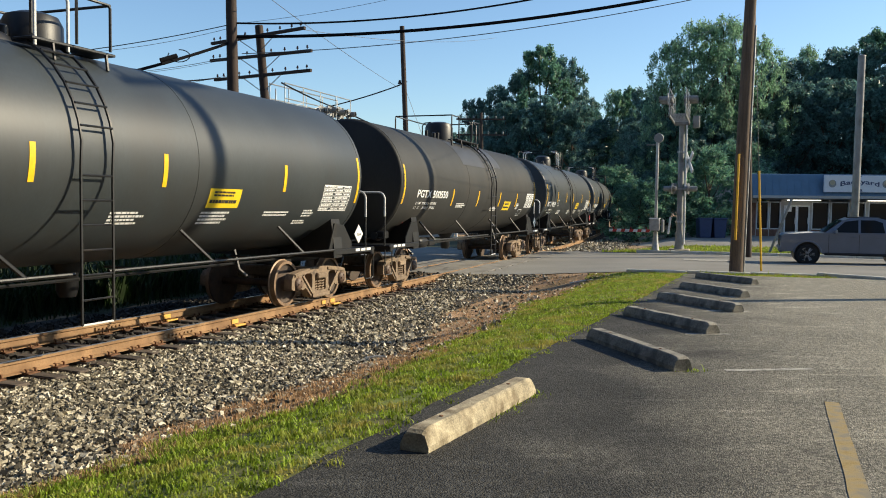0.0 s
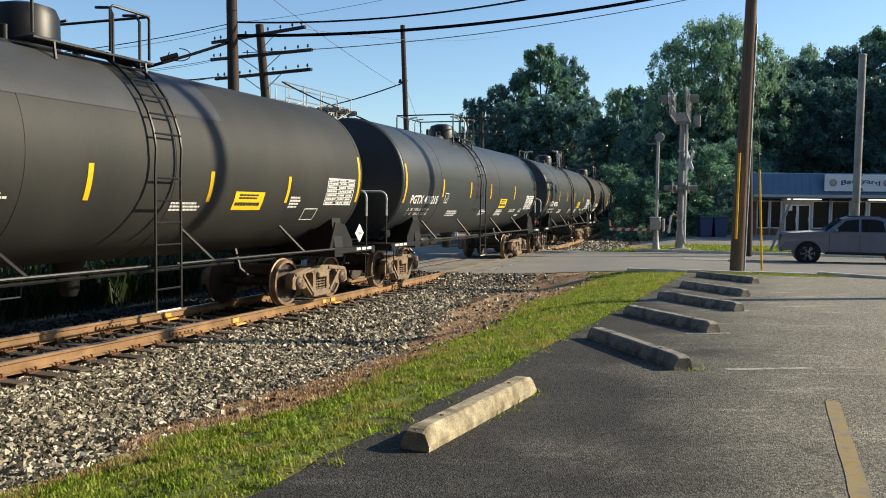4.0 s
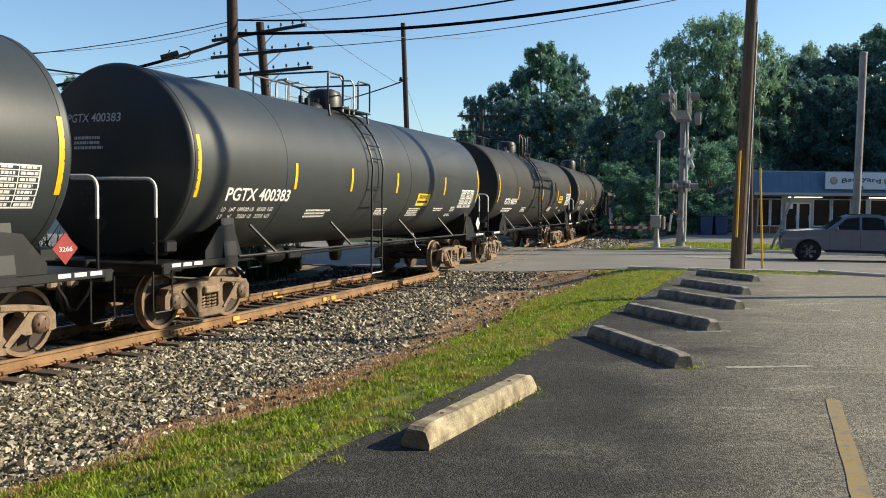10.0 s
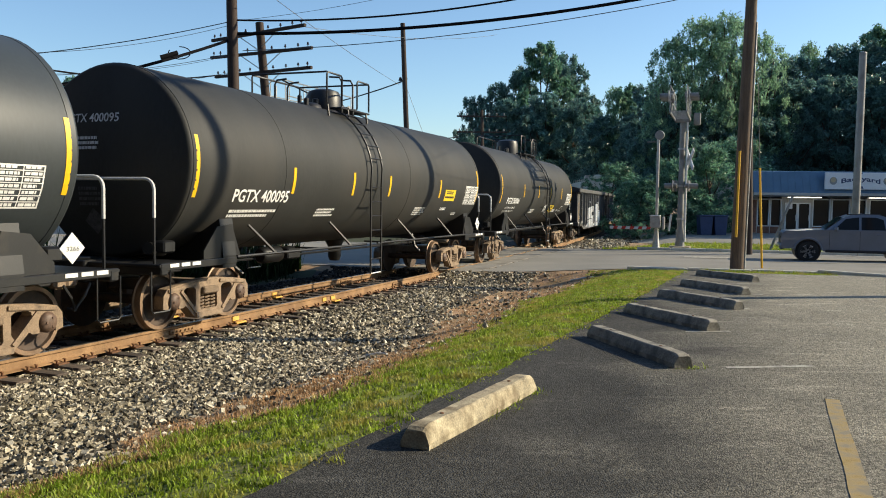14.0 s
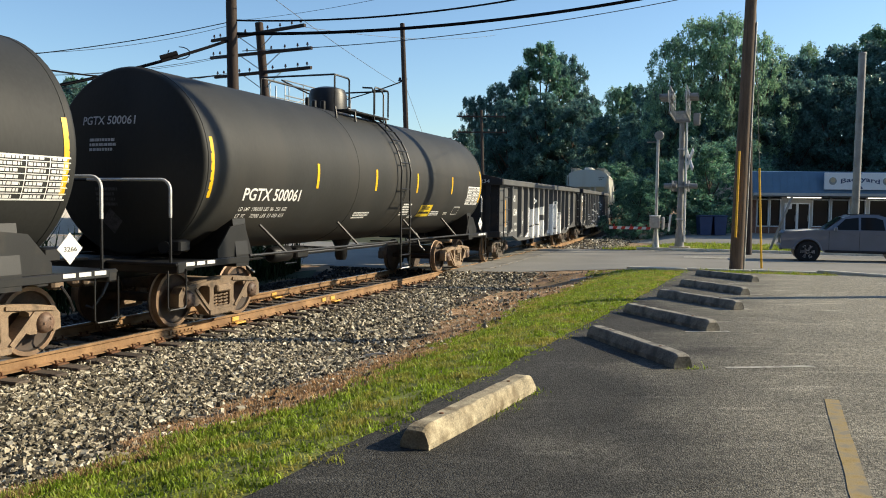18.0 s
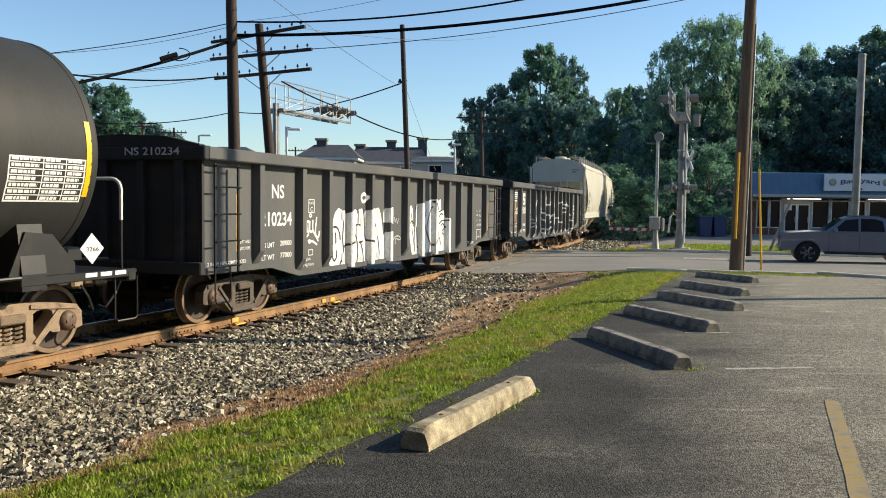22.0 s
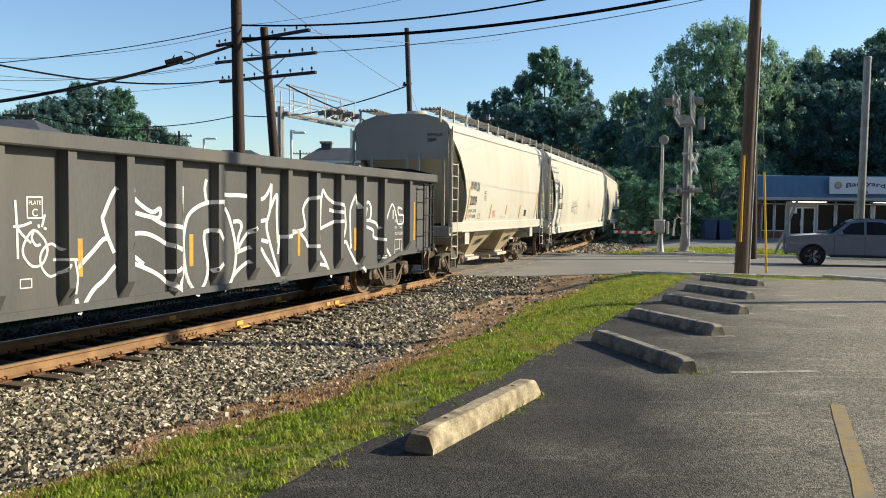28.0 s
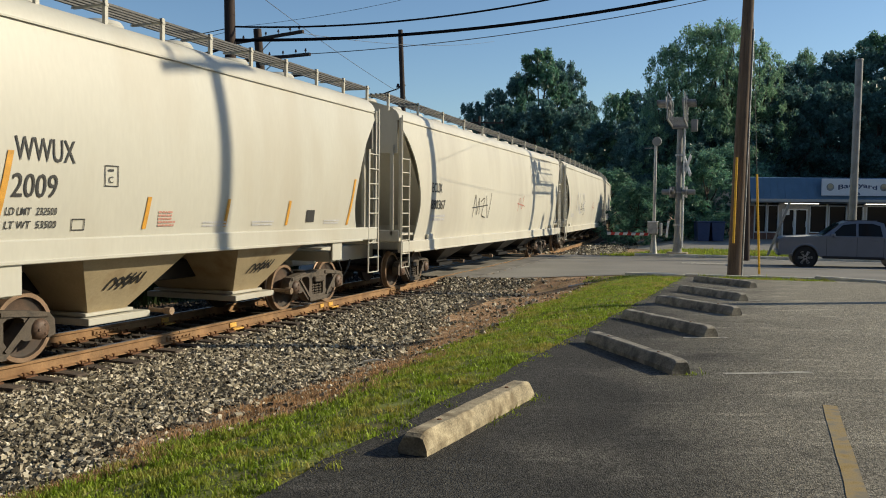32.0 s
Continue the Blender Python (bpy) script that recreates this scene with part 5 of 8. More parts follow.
for pts in ([(2.46, 1.48), (2.5, 1.22), (2.7, 0.89)],
            [(2.66, 1.44), (2.79, 1.52), (2.93, 1.41), (2.74, 1.29), (2.9, 1.2)],
            [(2.31, 1.43), (2.09, 1.13), (1.94, 0.94)],):
    stroke(up, pts, 0.04, gond_1, INK)
# small tags beside the words
for pts in ([(-0.58, 1.73), (-0.53, 1.61), (-0.46, 1.69), (-0.39, 1.58), (-0.33, 1.7)],
            [(-0.64, 1.17), (-0.49, 1.26), (-0.25, 1.25), (-0.22, 1.17), (-0.49, 1.2), (-0.51, 1.08)],):
    stroke(SIDE, pts, 0.025, gond_1, GREYP)
# scribbled tag under the plate mark
for pts in ([(-4.89, 1.66), (-4.87, 1.51), (-4.9, 1.43)],
            [(-4.83, 1.7), (-4.81, 1.47)],
            [(-4.89, 1.66), (-4.74, 1.68), (-4.75, 1.46), (-4.84, 1.39)],
            [(-4.7, 1.7), (-4.7, 1.5), (-4.56, 1.5)],
            [(-4.58, 1.71), (-4.58, 1.52), (-4.44, 1.37), (-4.36, 1.29)],
            [(-4.43, 1.77), (-4.48, 1.45), (-4.36, 1.37), (-4.32, 1.49)],
            [(-4.78, 1.29), (-4.7, 1.33), (-4.73, 1.27), (-4.61, 1.3), (-4.41, 1.22)],):
    stroke(SIDE, pts, 0.045, gond_1)
# rings
for pts in ([(-2.41, 2.17), (-2.36, 2.24), (-2.25, 2.26), (-2.18, 2.21), (-2.21, 2.12), (-2.34, 2.09)],):
    stroke(SIDE, pts, 0.075, gond_1, close=True)
# small ring
for pts in ([(-4.72, 1.8), (-4.68, 1.83), (-4.63, 1.8), (-4.68, 1.77)],):
    stroke(SIDE, pts, 0.03, gond_1, close=True)
for x, z in [(-3.29, 1.79), (-2.87, 1.73), (-2.4, 1.64), (-2.59, 1.46), (-2.8, 0.96), (-2.41, 0.82), (-1.63, 1.4), (-1.55, 0.83), (-1.52, 1.82), (-0.91, 1.82), (-3.28, 0.9), (-1.76, 1.1)]:
    blob(up2, x, z, 0.17, 0.22, gond_1, GREYP)
# thin tag under the plate mark
for pts in ([(-4.81, 2.07), (-4.79, 1.77), (-4.78, 1.38)],
            [(-4.84, 1.76), (-4.71, 1.77), (-4.58, 1.81)],
            [(-4.79, 1.75), (-4.7, 1.65), (-4.59, 1.56)],
            [(-4.16, 1.46), (-4.28, 1.54), (-4.4, 1.49), (-4.46, 1.37), (-4.42, 1.23), (-4.31, 1.14), (-4.18, 1.18), (-4.11, 1.28)],
            [(-4.55, 1.7), (-4.58, 1.62), (-4.52, 1.53), (-4.45, 1.54)],
            [(-4.26, 1.34), (-4.08, 1.34), (-3.92, 1.32)],
            [(-4.05, 1.32), (-4.01, 1.11), (-4.04, 0.9)],
            [(-4.38, 1.9), (-4.43, 1.75)],
            [(-4.48, 1.78), (-4.47, 1.74)],
            [(-4.4, 1.74), (-4.36, 1.72)],):
    stroke(SIDE, pts, 0.032, gond_2)
# round loop of the tag
for pts in ([(-4.53, 1.71), (-4.39, 1.59), (-4.35, 1.45), (-4.43, 1.3), (-4.57, 1.28), (-4.68, 1.38), (-4.71, 1.5), (-4.63, 1.65)],):
    stroke(SIDE, pts, 0.032, gond_2, close=True)
# first letters, heavy outline
for pts in ([(-3.18, 2.26), (-3.27, 2.16), (-3.41, 1.91), (-3.44, 1.84), (-3.38, 1.67), (-3.34, 1.58), (-3.23, 1.38)],
            [(-3.88, 1.21), (-3.61, 1.42), (-3.44, 1.56), (-3.34, 1.58)],
            [(-3.85, 0.62), (-3.62, 0.9), (-3.42, 1.03), (-3.21, 1.21)],
            [(-3.9, 0.82), (-3.84, 0.62)],
            [(-2.98, 2.24), (-2.86, 2.2)],
            [(-2.84, 2.12), (-2.71, 2.03), (-2.48, 1.93), (-2.32, 1.98), (-2.34, 1.85), (-2.57, 1.87), (-2.82, 1.92)],
            [(-2.48, 1.85), (-2.24, 1.75), (-1.99, 1.7), (-1.86, 1.62), (-1.81, 1.29), (-1.84, 0.87), (-1.89, 0.77)],
            [(-2.99, 1.43), (-2.88, 1.61), (-2.66, 1.63), (-2.42, 1.57), (-2.12, 1.43), (-1.95, 1.34), (-1.94, 1.17), (-2.06, 1.07), (-2.24, 1.05)],):
    stroke(SIDE, pts, 0.062, gond_2)
for pts in ([(-2.99, 1.22), (-2.83, 1.2), (-2.54, 1.1), (-2.31, 0.99), (-2.12, 0.85), (-1.97, 0.76)],
            [(-2.85, 1.31), (-2.66, 1.19)],):
    stroke(SIDE, pts, 0.062, gond_2)
# uprights between the letters
for pts in ([(-1.81, 2.32), (-1.82, 1.72), (-1.79, 1.29), (-1.74, 0.95), (-1.53, 0.67)],
            [(-1.96, 2.14), (-1.82, 2.19)],
            [(-1.96, 2.06), (-1.95, 1.72)],):
    stroke(SIDE, pts, 0.04, gond_2)
# round letter with an antler
for pts in ([(-1.78, 1.64), (-1.7, 1.85), (-1.53, 1.98), (-1.25, 2.07), (-0.96, 2.09), (-0.77, 2.03)],
            [(-1.78, 1.64), (-1.8, 1.38), (-1.72, 0.95), (-1.51, 0.68), (-1.4, 0.65)],
            [(-1.28, 1.62), (-1.3, 1.49), (-1.21, 1.09), (-1.25, 0.87), (-1.4, 0.67)],
            [(-1.31, 1.61), (-1.11, 1.64), (-1.01, 1.53), (-0.86, 1.34), (-0.83, 1.23), (-0.96, 1.12), (-1.15, 0.99)],
            [(-1.24, 2.44), (-1.28, 2.29), (-1.24, 2.09)],
            [(-0.95, 2.27), (-0.74, 2.21), (-0.43, 2.21), (-0.15, 2.2)],
            [(-0.77, 2.0), (-0.65, 1.84), (-0.51, 1.51), (-0.46, 1.23), (-0.51, 0.95), (-0.63, 0.74), (-0.77, 0.65)],
            [(-0.54, 1.77), (-0.36, 1.77), (-0.3, 1.68), (-0.39, 1.51), (-0.43, 1.23)],
            [(-0.43, 1.28), (-0.27, 1.46), (-0.02, 1.67)],):
    stroke(SIDE, pts, 0.066, gond_2)
for pts in ([(-0.46, 1.25), (-0.1, 1.33)],
            [(-0.55, 0.86), (-0.35, 0.99), (-0.1, 1.09)],):
    stroke(SIDE, pts, 0.066, gond_2)
# pointed letters
for pts in ([(0.1, 2.16), (0.32, 2.16), (0.48, 2.26), (0.61, 2.43)],
            [(0.61, 2.43), (0.56, 1.98), (0.45, 1.69), (0.56, 1.38), (0.88, 0.75), (0.95, 0.65)],
            [(0.56, 1.98), (0.78, 2.24), (0.78, 1.88), (0.82, 1.37)],
            [(0.07, 1.73), (0.27, 1.77), (0.45, 1.79)],
            [(0.29, 1.44), (0.5, 1.4)],
            [(0.12, 1.18), (0.27, 1.29), (0.42, 1.14), (0.69, 0.89), (0.93, 0.63)],
            [(0.82, 1.17), (0.87, 1.47)],
            [(0.82, 1.48), (1.06, 1.49), (1.46, 1.56), (1.77, 1.64), (1.7, 1.99), (1.93, 2.19), (2.19, 2.19), (2.24, 1.99), (2.31, 1.66), (2.33, 1.38)],
            [(1.2, 1.34), (1.3, 1.44)],
            [(1.26, 1.57), (1.56, 1.54), (1.83, 1.36), (1.87, 1.28), (2.2, 1.26), (2.33, 1.21)],):
    stroke(SIDE, pts, 0.068, gond_2)
for pts in ([(2.46, 2.38), (2.37, 2.1), (2.35, 1.6)],
            [(2.46, 2.38), (2.64, 2.22), (3.0, 2.09), (3.37, 2.04)],
            [(2.72, 1.97), (3.12, 1.92), (3.42, 1.92)],
            [(2.35, 1.6), (2.65, 1.67), (3.0, 1.74), (3.37, 1.72)],
            [(2.34, 1.15), (2.54, 0.97), (2.78, 0.67), (2.85, 0.61)],
            [(2.36, 0.89), (2.61, 0.85), (2.73, 0.73)],
            [(3.37, 2.05), (3.43, 1.64), (3.35, 1.4)],):
    stroke(SIDE, pts, 0.068, gond_2)
# last letters
for pts in ([(3.88, 2.3), (3.68, 2.06), (3.63, 1.88), (3.66, 1.27), (3.69, 1.15)],
            [(3.26, 1.17), (3.43, 1.31), (3.64, 1.09), (4.04, 0.71), (4.23, 0.61)],
            [(3.88, 2.3), (3.97, 2.0)],
            [(4.29, 2.06), (4.49, 2.15), (4.63, 2.02), (4.58, 1.77), (4.38, 1.77), (4.43, 2.03)],
            [(4.49, 1.75), (4.87, 1.68), (5.02, 1.55)],
            [(4.3, 1.62), (4.73, 1.52), (4.79, 1.36), (5.27, 1.28), (5.49, 1.24)],
            [(5.46, 1.08), (5.71, 0.87)],):
    stroke(SIDE, pts, 0.068, gond_2)
# small mountain and letter
for pts in ([(5.41, 1.67), (5.78, 2.11), (6.09, 1.66)],
            [(5.82, 1.98), (5.82, 1.76)],
            [(6.35, 2.0), (6.11, 2.03), (6.15, 1.87), (6.42, 1.84), (6.39, 1.66), (6.09, 1.64)],):
    stroke(SIDE, pts, 0.045, gond_2)


# ---- covered hoppers ----
def bulge(z, curve):
    """How far the rounded side stands out at a height."""
    return curve * np.maximum(0.0, 1 - ((np.asarray(z) - 2.75) / 1.5) ** 2)


def hopper(paint, label, half, bays, pivot, couple, curve=0.0, walkway=True, low=1.36, shift=0.0):
    """shift: how far the body stands forward of the middle between its bogies."""
    car = thing("covered_hopper", label, "hopper car", group="train cars")
    E_, Y_ = half, 1.46 if curve else 1.53
    left = [(-E_, 4.24), (-E_ + 0.08, 4.02), (-E_ + 0.34, 3.80), (-E_ + 0.64, 3.50), (-E_ + 0.83, 3.20), (-E_ + 0.98, 2.92), (-E_ + 1.16, 2.45), (-E_ + 1.21, 2.14), (-E_ + 1.16, 1.88), (-E_ + 1.02, low + 0.24)]
    deep = [(-E_ + 0.32, 4.24), (-E_ + 0.36, 3.90), (-E_ + 2.40, 1.60), (-E_ + 2.40, low + 0.2)]
    core = deep + [(-x, z) for x, z in reversed(deep)]
    part("body", Shape().prism(core, -Y_ + 0.03, Y_ - 0.03, "y"), paint, car)
    for q in (-1, 1):
        zs = np.linspace(low + 0.24, 4.24, 15)
        xe = np.interp(zs, [z for _, z in reversed(left)], [x for x, _ in reversed(left)])
        ye = Y_ + bulge(zs, curve)
        vs = [(s * x, q * (y - d), z) for d in (0.0, 0.028) for x, y, z in zip(xe, ye, zs) for s in (1, -1)]
        m = 2 * len(zs)
        fs = [(2 * i, 2 * i + 1, 2 * i + 3, 2 * i + 2) for i in range(14)] + [(m + 2 * i, m + 2 * i + 2, m + 2 * i + 3, m + 2 * i + 1) for i in range(14)]
        for s in (0, 1):
            fs += [(2 * i + s, 2 * i + 2 + s, m + 2 * i + 2 + s, m + 2 * i + s) for i in range(14)]
        part("side_sheet", Shape().add([(float(a), float(b), float(c)) for a, b, c in vs], fs), paint, car, "", True)
    half_roof = [(0.75, 4.66), (Y_ - 0.34, 4.55), (Y_ - 0.18, 4.49), (Y_ - 0.07, 4.41), (Y_ - 0.01, 4.32), (Y_ + 0.015, 4.22), (Y_ + 0.045, 4.215), (Y_ + 0.045, 4.19)]
    roof = [(-y, z) for y, z in reversed(half_roof)] + [(0, 4.70)] + half_roof
    part("roof", Shape().prism(roof, -E_, E_, "x"), paint, car, "", True)
    for k in (1, -1):
        e = Shape()
        for y in (-1.3, -0.55, -0.2, 0.9):
            e.prism([(k * (E_ - 0.02), 1.4), (k * (E_ + 0.06), 1.4), (k * (E_ + 0.06), 3.6), (k * (E_ - 0.0), 3.6)], y - 0.035, y + 0.035, "y")
        part("end_rib", e, paint, car)
        part("end_plate", Shape().box((k * (E_ - 0.03), 0, 3.82), (0.05, 2.84, 0.86), bevel=0.01), paint, car)
        part("end_sill", Shape().box((k * (E_ - 0.05), 0, 1.38), (0.22, 3.0, 0.28), bevel=0.02), paint, car)
        part("shear_plate", Shape().box((k * (E_ - 0.55), 0, 1.42), (1.1, 2.9, 0.05)), paint, car)
        coupler(car, k * couple, k)
        part("draft_sill", Shape().box((k * (E_ - 0.4), 0, 0.94), (2.0, 0.36, 0.36), bevel=0.02), paint, car)
        bogie(car, k * pivot, True)
        part("body_bolster", Shape().box((k * pivot, 0, 1.05), (0.35, 2.9, 0.22), bevel=0.02), paint, car)
        part("jacking_pad", Shape().box((k * pivot - k * 0.0, -1.52, 1.18), (0.42, 0.05, 0.42), bevel=0.01), paint, car)
        for q in (-1, 1):
            for x in (E_ + 0.02, E_ - 0.48):
                part("ladder_stile", Shape().tube([(k * x, q * 1.56, 0.62), (k * x, q * 1.56, 3.3 if x < E_ else 4.3)], 0.02, 6), paint, car)
            for i in range(9):
                z = 0.62 + 0.33 * i
                part("rung", Shape().tube([(k * (E_ + 0.02), q * 1.56, z), (k * (E_ - 0.48), q * 1.56, z)], 0.014, 6), paint, car)
            part("corner_post", Shape().box((k * (E_ - 0.03), q * 1.50, 2.8), (0.07, 0.07, 2.9), bevel=0.01), paint, car)
    for q in (-1, 1):
        part("side_sill", Shape().box((0, q * 1.50, low + 0.13), (2 * E_ - 0.1, 0.14, 0.28), bevel=0.02), paint, car)
        part("sill_lip", Shape().box((0, q * 1.55, low), (2 * E_ - 1.6, 0.08, 0.05), bevel=0.01), paint, car)
    part("centre_sill", Shape().box((0, 0, 0.95), (2 * pivot, 0.36, 0.34), bevel=0.02), BLACK, car)
    for x in bays:
        b = Shape()
        w0, w1 = 1.08, 0.36
        vs = [(x + i * w0, j * 1.42, low) for i in (-1, 1) for j in (-1, 1)] + [(x + i * w1, j * 0.80, 0.50) for i in (-1, 1) for j in (-1, 1)]
        b.add(vs, [(0, 1, 3, 2), (4, 6, 7, 5), (0, 4, 5, 1), (2, 3, 7, 6), (0, 2, 6, 4), (1, 5, 7, 3)])
        # other hoppers: shadow under the body put into the bays as black
        bay = part("discharge_bay", b, HOPPER_T if paint is HOPPER else BLACK, car, "sloped discharge bay under the body")
        part("bay_flange", Shape().box((x, 0, 0.50), (0.95, 1.75, 0.05), bevel=0.01).box((x + 0.1, 0, 0.41), (1.25, 1.95, 0.10), bevel=0.01), paint if paint is HOPPER else BLACK, bay)
        part("gate_crank", Shape().lathe([(-1.32, 0.06), (-1.2, 0.06), (-1.18, 0.035), (-0.9, 0.035)], 10, "y", pose(x + 0.80, 0, 0.45)), GRIME, bay)
    if walkway:
        for y in (-0.95, 0.95):
            rw = Shape()
            for j in range(5):
                rw.box((0, y - 0.24 + 0.12 * j, 4.80), (2 * E_ + 0.5, 0.05, 0.03))
            part("running_board", rw, GRATE, car, "open grating running board")
            x = -E_ - 0.1
            while x < E_ + 0.2:
                part("running_board_post", Shape().box((x, y * 1.28, 4.63), (0.06, 0.05, 0.42)).box((x, y, 4.77), (0.06, 0.60, 0.03)), paint, car)
                x += (2 * E_ + 0.2) / 10
        for x in np.arange(-E_ + 1.2, E_ - 0.6, 1.7):
            h = Shape().lathe([(4.66, 0.32), (4.82, 0.34), (4.88, 0.30), (4.90, 0.05)], 14, "z", pose(float(x), 0, 0))
            part("roof_hatch", h, paint, car, "", True)
    for c in car.children:
        if c.name.split(".")[0] not in ("bogie", "coupler", "air_hose", "body_bolster", "jacking_pad"):
            c.location.x += shift
    return car


hop_1 = hopper(HOPPER, "cream two-bay covered hopper with black lettering", 5.70, (-1.89, 1.58), 4.02, 6.55, 0.16, shift=0.22)
hop_2 = hopper(HOPPER_W, "long white covered hopper with a rounded side", 10.0, (-5.0, -1.7, 1.7, 5.0), 7.9, 10.6, 0.16, True, 0.98)
hop_3 = copy_thing(hop_2, pose(0, 0, 0))
hop_4 = hopper(HOPPER_B, "off-white covered hopper car with plain sides", 8.6, (-4.6, 0.0, 4.6), 6.6, 9.3)
CARS += [(hop_1, 137.12, 4.02), (hop_2, 154.35, 7.9), (hop_3, 175.70, 7.9), (hop_4, 195.8, 6.6)]
H1 = lambda x, z: (x - 0.20, -1.46 - float(bulge(z, 0.16)) - 0.012, z)
lettering("WWUX", H1, -3.76, 2.56, 0.40, hop_1, INK, bold=0.004, width=0.90)
lettering("2009", H1, -3.82, 2.13, 0.40, hop_1, INK, bold=0.004, width=0.66, italic=0.10)
for k, (p, q) in enumerate((("LD LMT", "232500"), ("LT WT", "53500"))):
    lettering(p, H1, -3.88, 1.92 - k * 0.16, 0.125, hop_1, INK, width=0.36, italic=0.12)
    lettering(q, H1, -3.44, 1.92 - k * 0.16, 0.125, hop_1, INK, width=0.31, italic=0.12)
framed(H1, -2.36, -2.11, 2.29, 2.57, 0.014, hop_1, INK)
lettering("C", H1, -2.29, 2.34, 0.12, hop_1, INK)
bars(H1, -2.30, -2.17, 2.48, 2.53, 1, hop_1, INK, 2)
framed(H1, -2.88, -2.66, 1.72, 1.87, 0.014, hop_1, INK)
FADED_RED = mat("faded red stencil", (0.5, 0.25, 0.2), 0.7, bump=0)
bars(H1, -1.28, -0.90, 1.74, 1.98, 5, hop_1, FADED_RED, 3)
for x in (-0.25, 1.1, 3.6):
    bars(H1, x, x + 0.7, 1.72, 1.82, 2, hop_1, GREYP, int(x * 7) + 9)
decal(patch(H1, 2.90, 3.20, 1.77, 2.00, 1), INK, hop_1, "test_chart")
lettering("WWUX", lambda x, z: (-5.498, -x, z), 0.80, 4.04, 0.13, hop_1, INK)
lettering("2009", lambda x, z: (-5.492, -x, z), 0.80, 3.90, 0.13, hop_1, INK)
for x in (-1.60, 0.28, 2.16):
    decal(patch(H1, x, x + 0.08, 1.72, 2.17, 2, 0.08), AMBER, hop_1, "reflective_strip")
for x, lean in ((-4.06, 0.20), (4.56, 0.26)):
    decal(patch(H1, x, x + 0.085, 1.70, 2.66, 3, lean), AMBER, hop_1, "reflective_strip")
for x in (-1.67, 1.80):
    for k in range(4):
        y = lambda a, c: (a, -1.42 + (1.36 - c) * 0.721 - 0.012, c)
        stroke(y, [(x - 0.35 + 0.12 * k, 0.85), (x - 0.25 + 0.15 * k, 1.02), (x - 0.1 + 0.13 * k, 0.92), (x + 0.05 + 0.1 * k, 1.08)], 0.035, hop_1, INK)
H2 = lambda x, z: (x, -1.46 - float(bulge(z, 0.16)) - 0.012, z)
for car, mark in ((hop_2, "ECUX"), (hop_3, "")):
    if mark:
        lettering(mark, H2, -8.05, 2.50, 0.36, car, INK, bold=0.01, width=0.82)
        lettering("880367", H2, -8.05, 2.05, 0.36, car, INK, bold=0.01, width=1.15)
    bars(H2, -8.0, -6.8, 1.72, 1.92, 2, car, GREYP, 21)
    for pts in ([(-4.2, 1.8), (-4.0, 2.5), (-3.8, 1.9), (-3.6, 2.4), (-3.5, 1.9)], [(-3.4, 2.3), (-3.0, 2.4), (-3.2, 1.9), (-2.8, 1.8)], [(-4.3, 2.1), (-2.6, 2.2)], [(-2.8, 2.5), (-2.5, 1.8), (-2.2, 2.6)]):
        stroke(H2, pts, 0.03, car, INK)
    for pts in ([(1.5, 2.0), (1.8, 2.5), (2.1, 2.1), (2.4, 2.6)], [(1.4, 2.3), (2.6, 2.2)]):
        stroke(H2, pts, 0.03, car, mat("faded red spray", (0.5, 0.2, 0.16), 0.7, bump=0))
for pts in ([(-6, 2.0), (-5.5, 3.0), (-5.0, 2.0)], [(-4.6, 3.0), (-4.6, 2.0), (-3.8, 2.0)], [(-3.2, 2.0), (-3.0, 3.0), (-2.4, 2.6), (-3.0, 2.3), (-2.3, 2.0)]):
    stroke(H2, pts, 0.10, hop_3, GREYP)


# ---- parking lot: wheel stops, painted lines ----
def wheel_stop(a, b, label):
    a, b = Vector(a), Vector(b)
    d = b - a
    L = 2.12 if "grey" in label else 1.95
    mid = (a + b) / 2
    mid.z = ground_at(mid.x, mid.y) + 0.022
    t = thing("wheel_stop", label, "wheel stop", pose(mid.x, mid.y, mid.z, 0, math.degrees(math.atan2(0.025 * d.y / d.length, 1)), math.degrees(math.atan2(d.y, d.x))), "wheel stops")
    w0, w1, h, e = 0.10, 0.068, 0.148, 0.05
    sh = Shape()
    prof = [(-w0, 0), (w0, 0), (w0, 0.05), (w1, h - 0.015), (w1 - 0.015, h), (-w1 + 0.015, h), (-w1, h - 0.015), (-w0, 0.05)]
    xs = [-L / 2, -L / 2 + 0.03, -L / 2 + 0.08] + list(np.linspace(-L / 2 + 0.2, L / 2 - 0.2, 12)) + [L / 2 - 0.08, L / 2 - 0.03, L / 2]
    r = random.Random(int(mid.x * 100))
    vs, fs, n = [], [], len(prof)
    for i, x in enumerate(xs):
        k = 0.80 if i in (0, len(xs) - 1) else 0.94 if i in (1, len(xs) - 2) else 1.0
        vs += [(x + r.uniform(-0.004, 0.004), y * (0.92 + 0.08 * k) + r.uniform(-0.003, 0.003), z * k + (r.uniform(-0.005, 0.003) if z > 0 else -0.01)) for y, z in prof]
    for i in range(len(xs) - 1):
        fs += [(i * n + j, i * n + (j + 1) % n, i * n + n + (j + 1) % n, i * n + n + j) for j in range(n)]
    fs += [tuple(range(n)), tuple(range(len(vs) - n, len(vs)))]
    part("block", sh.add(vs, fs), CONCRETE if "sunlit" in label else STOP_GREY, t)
    for x in (-0.6, 0.6):
        part("anchor_pin", Shape().lathe([(h - 0.02, 0.014), (h + 0.003, 0.016), (h + 0.006, 0.01)], 8, "z", pose(x, 0, 0)), PLATE, t)
    return t


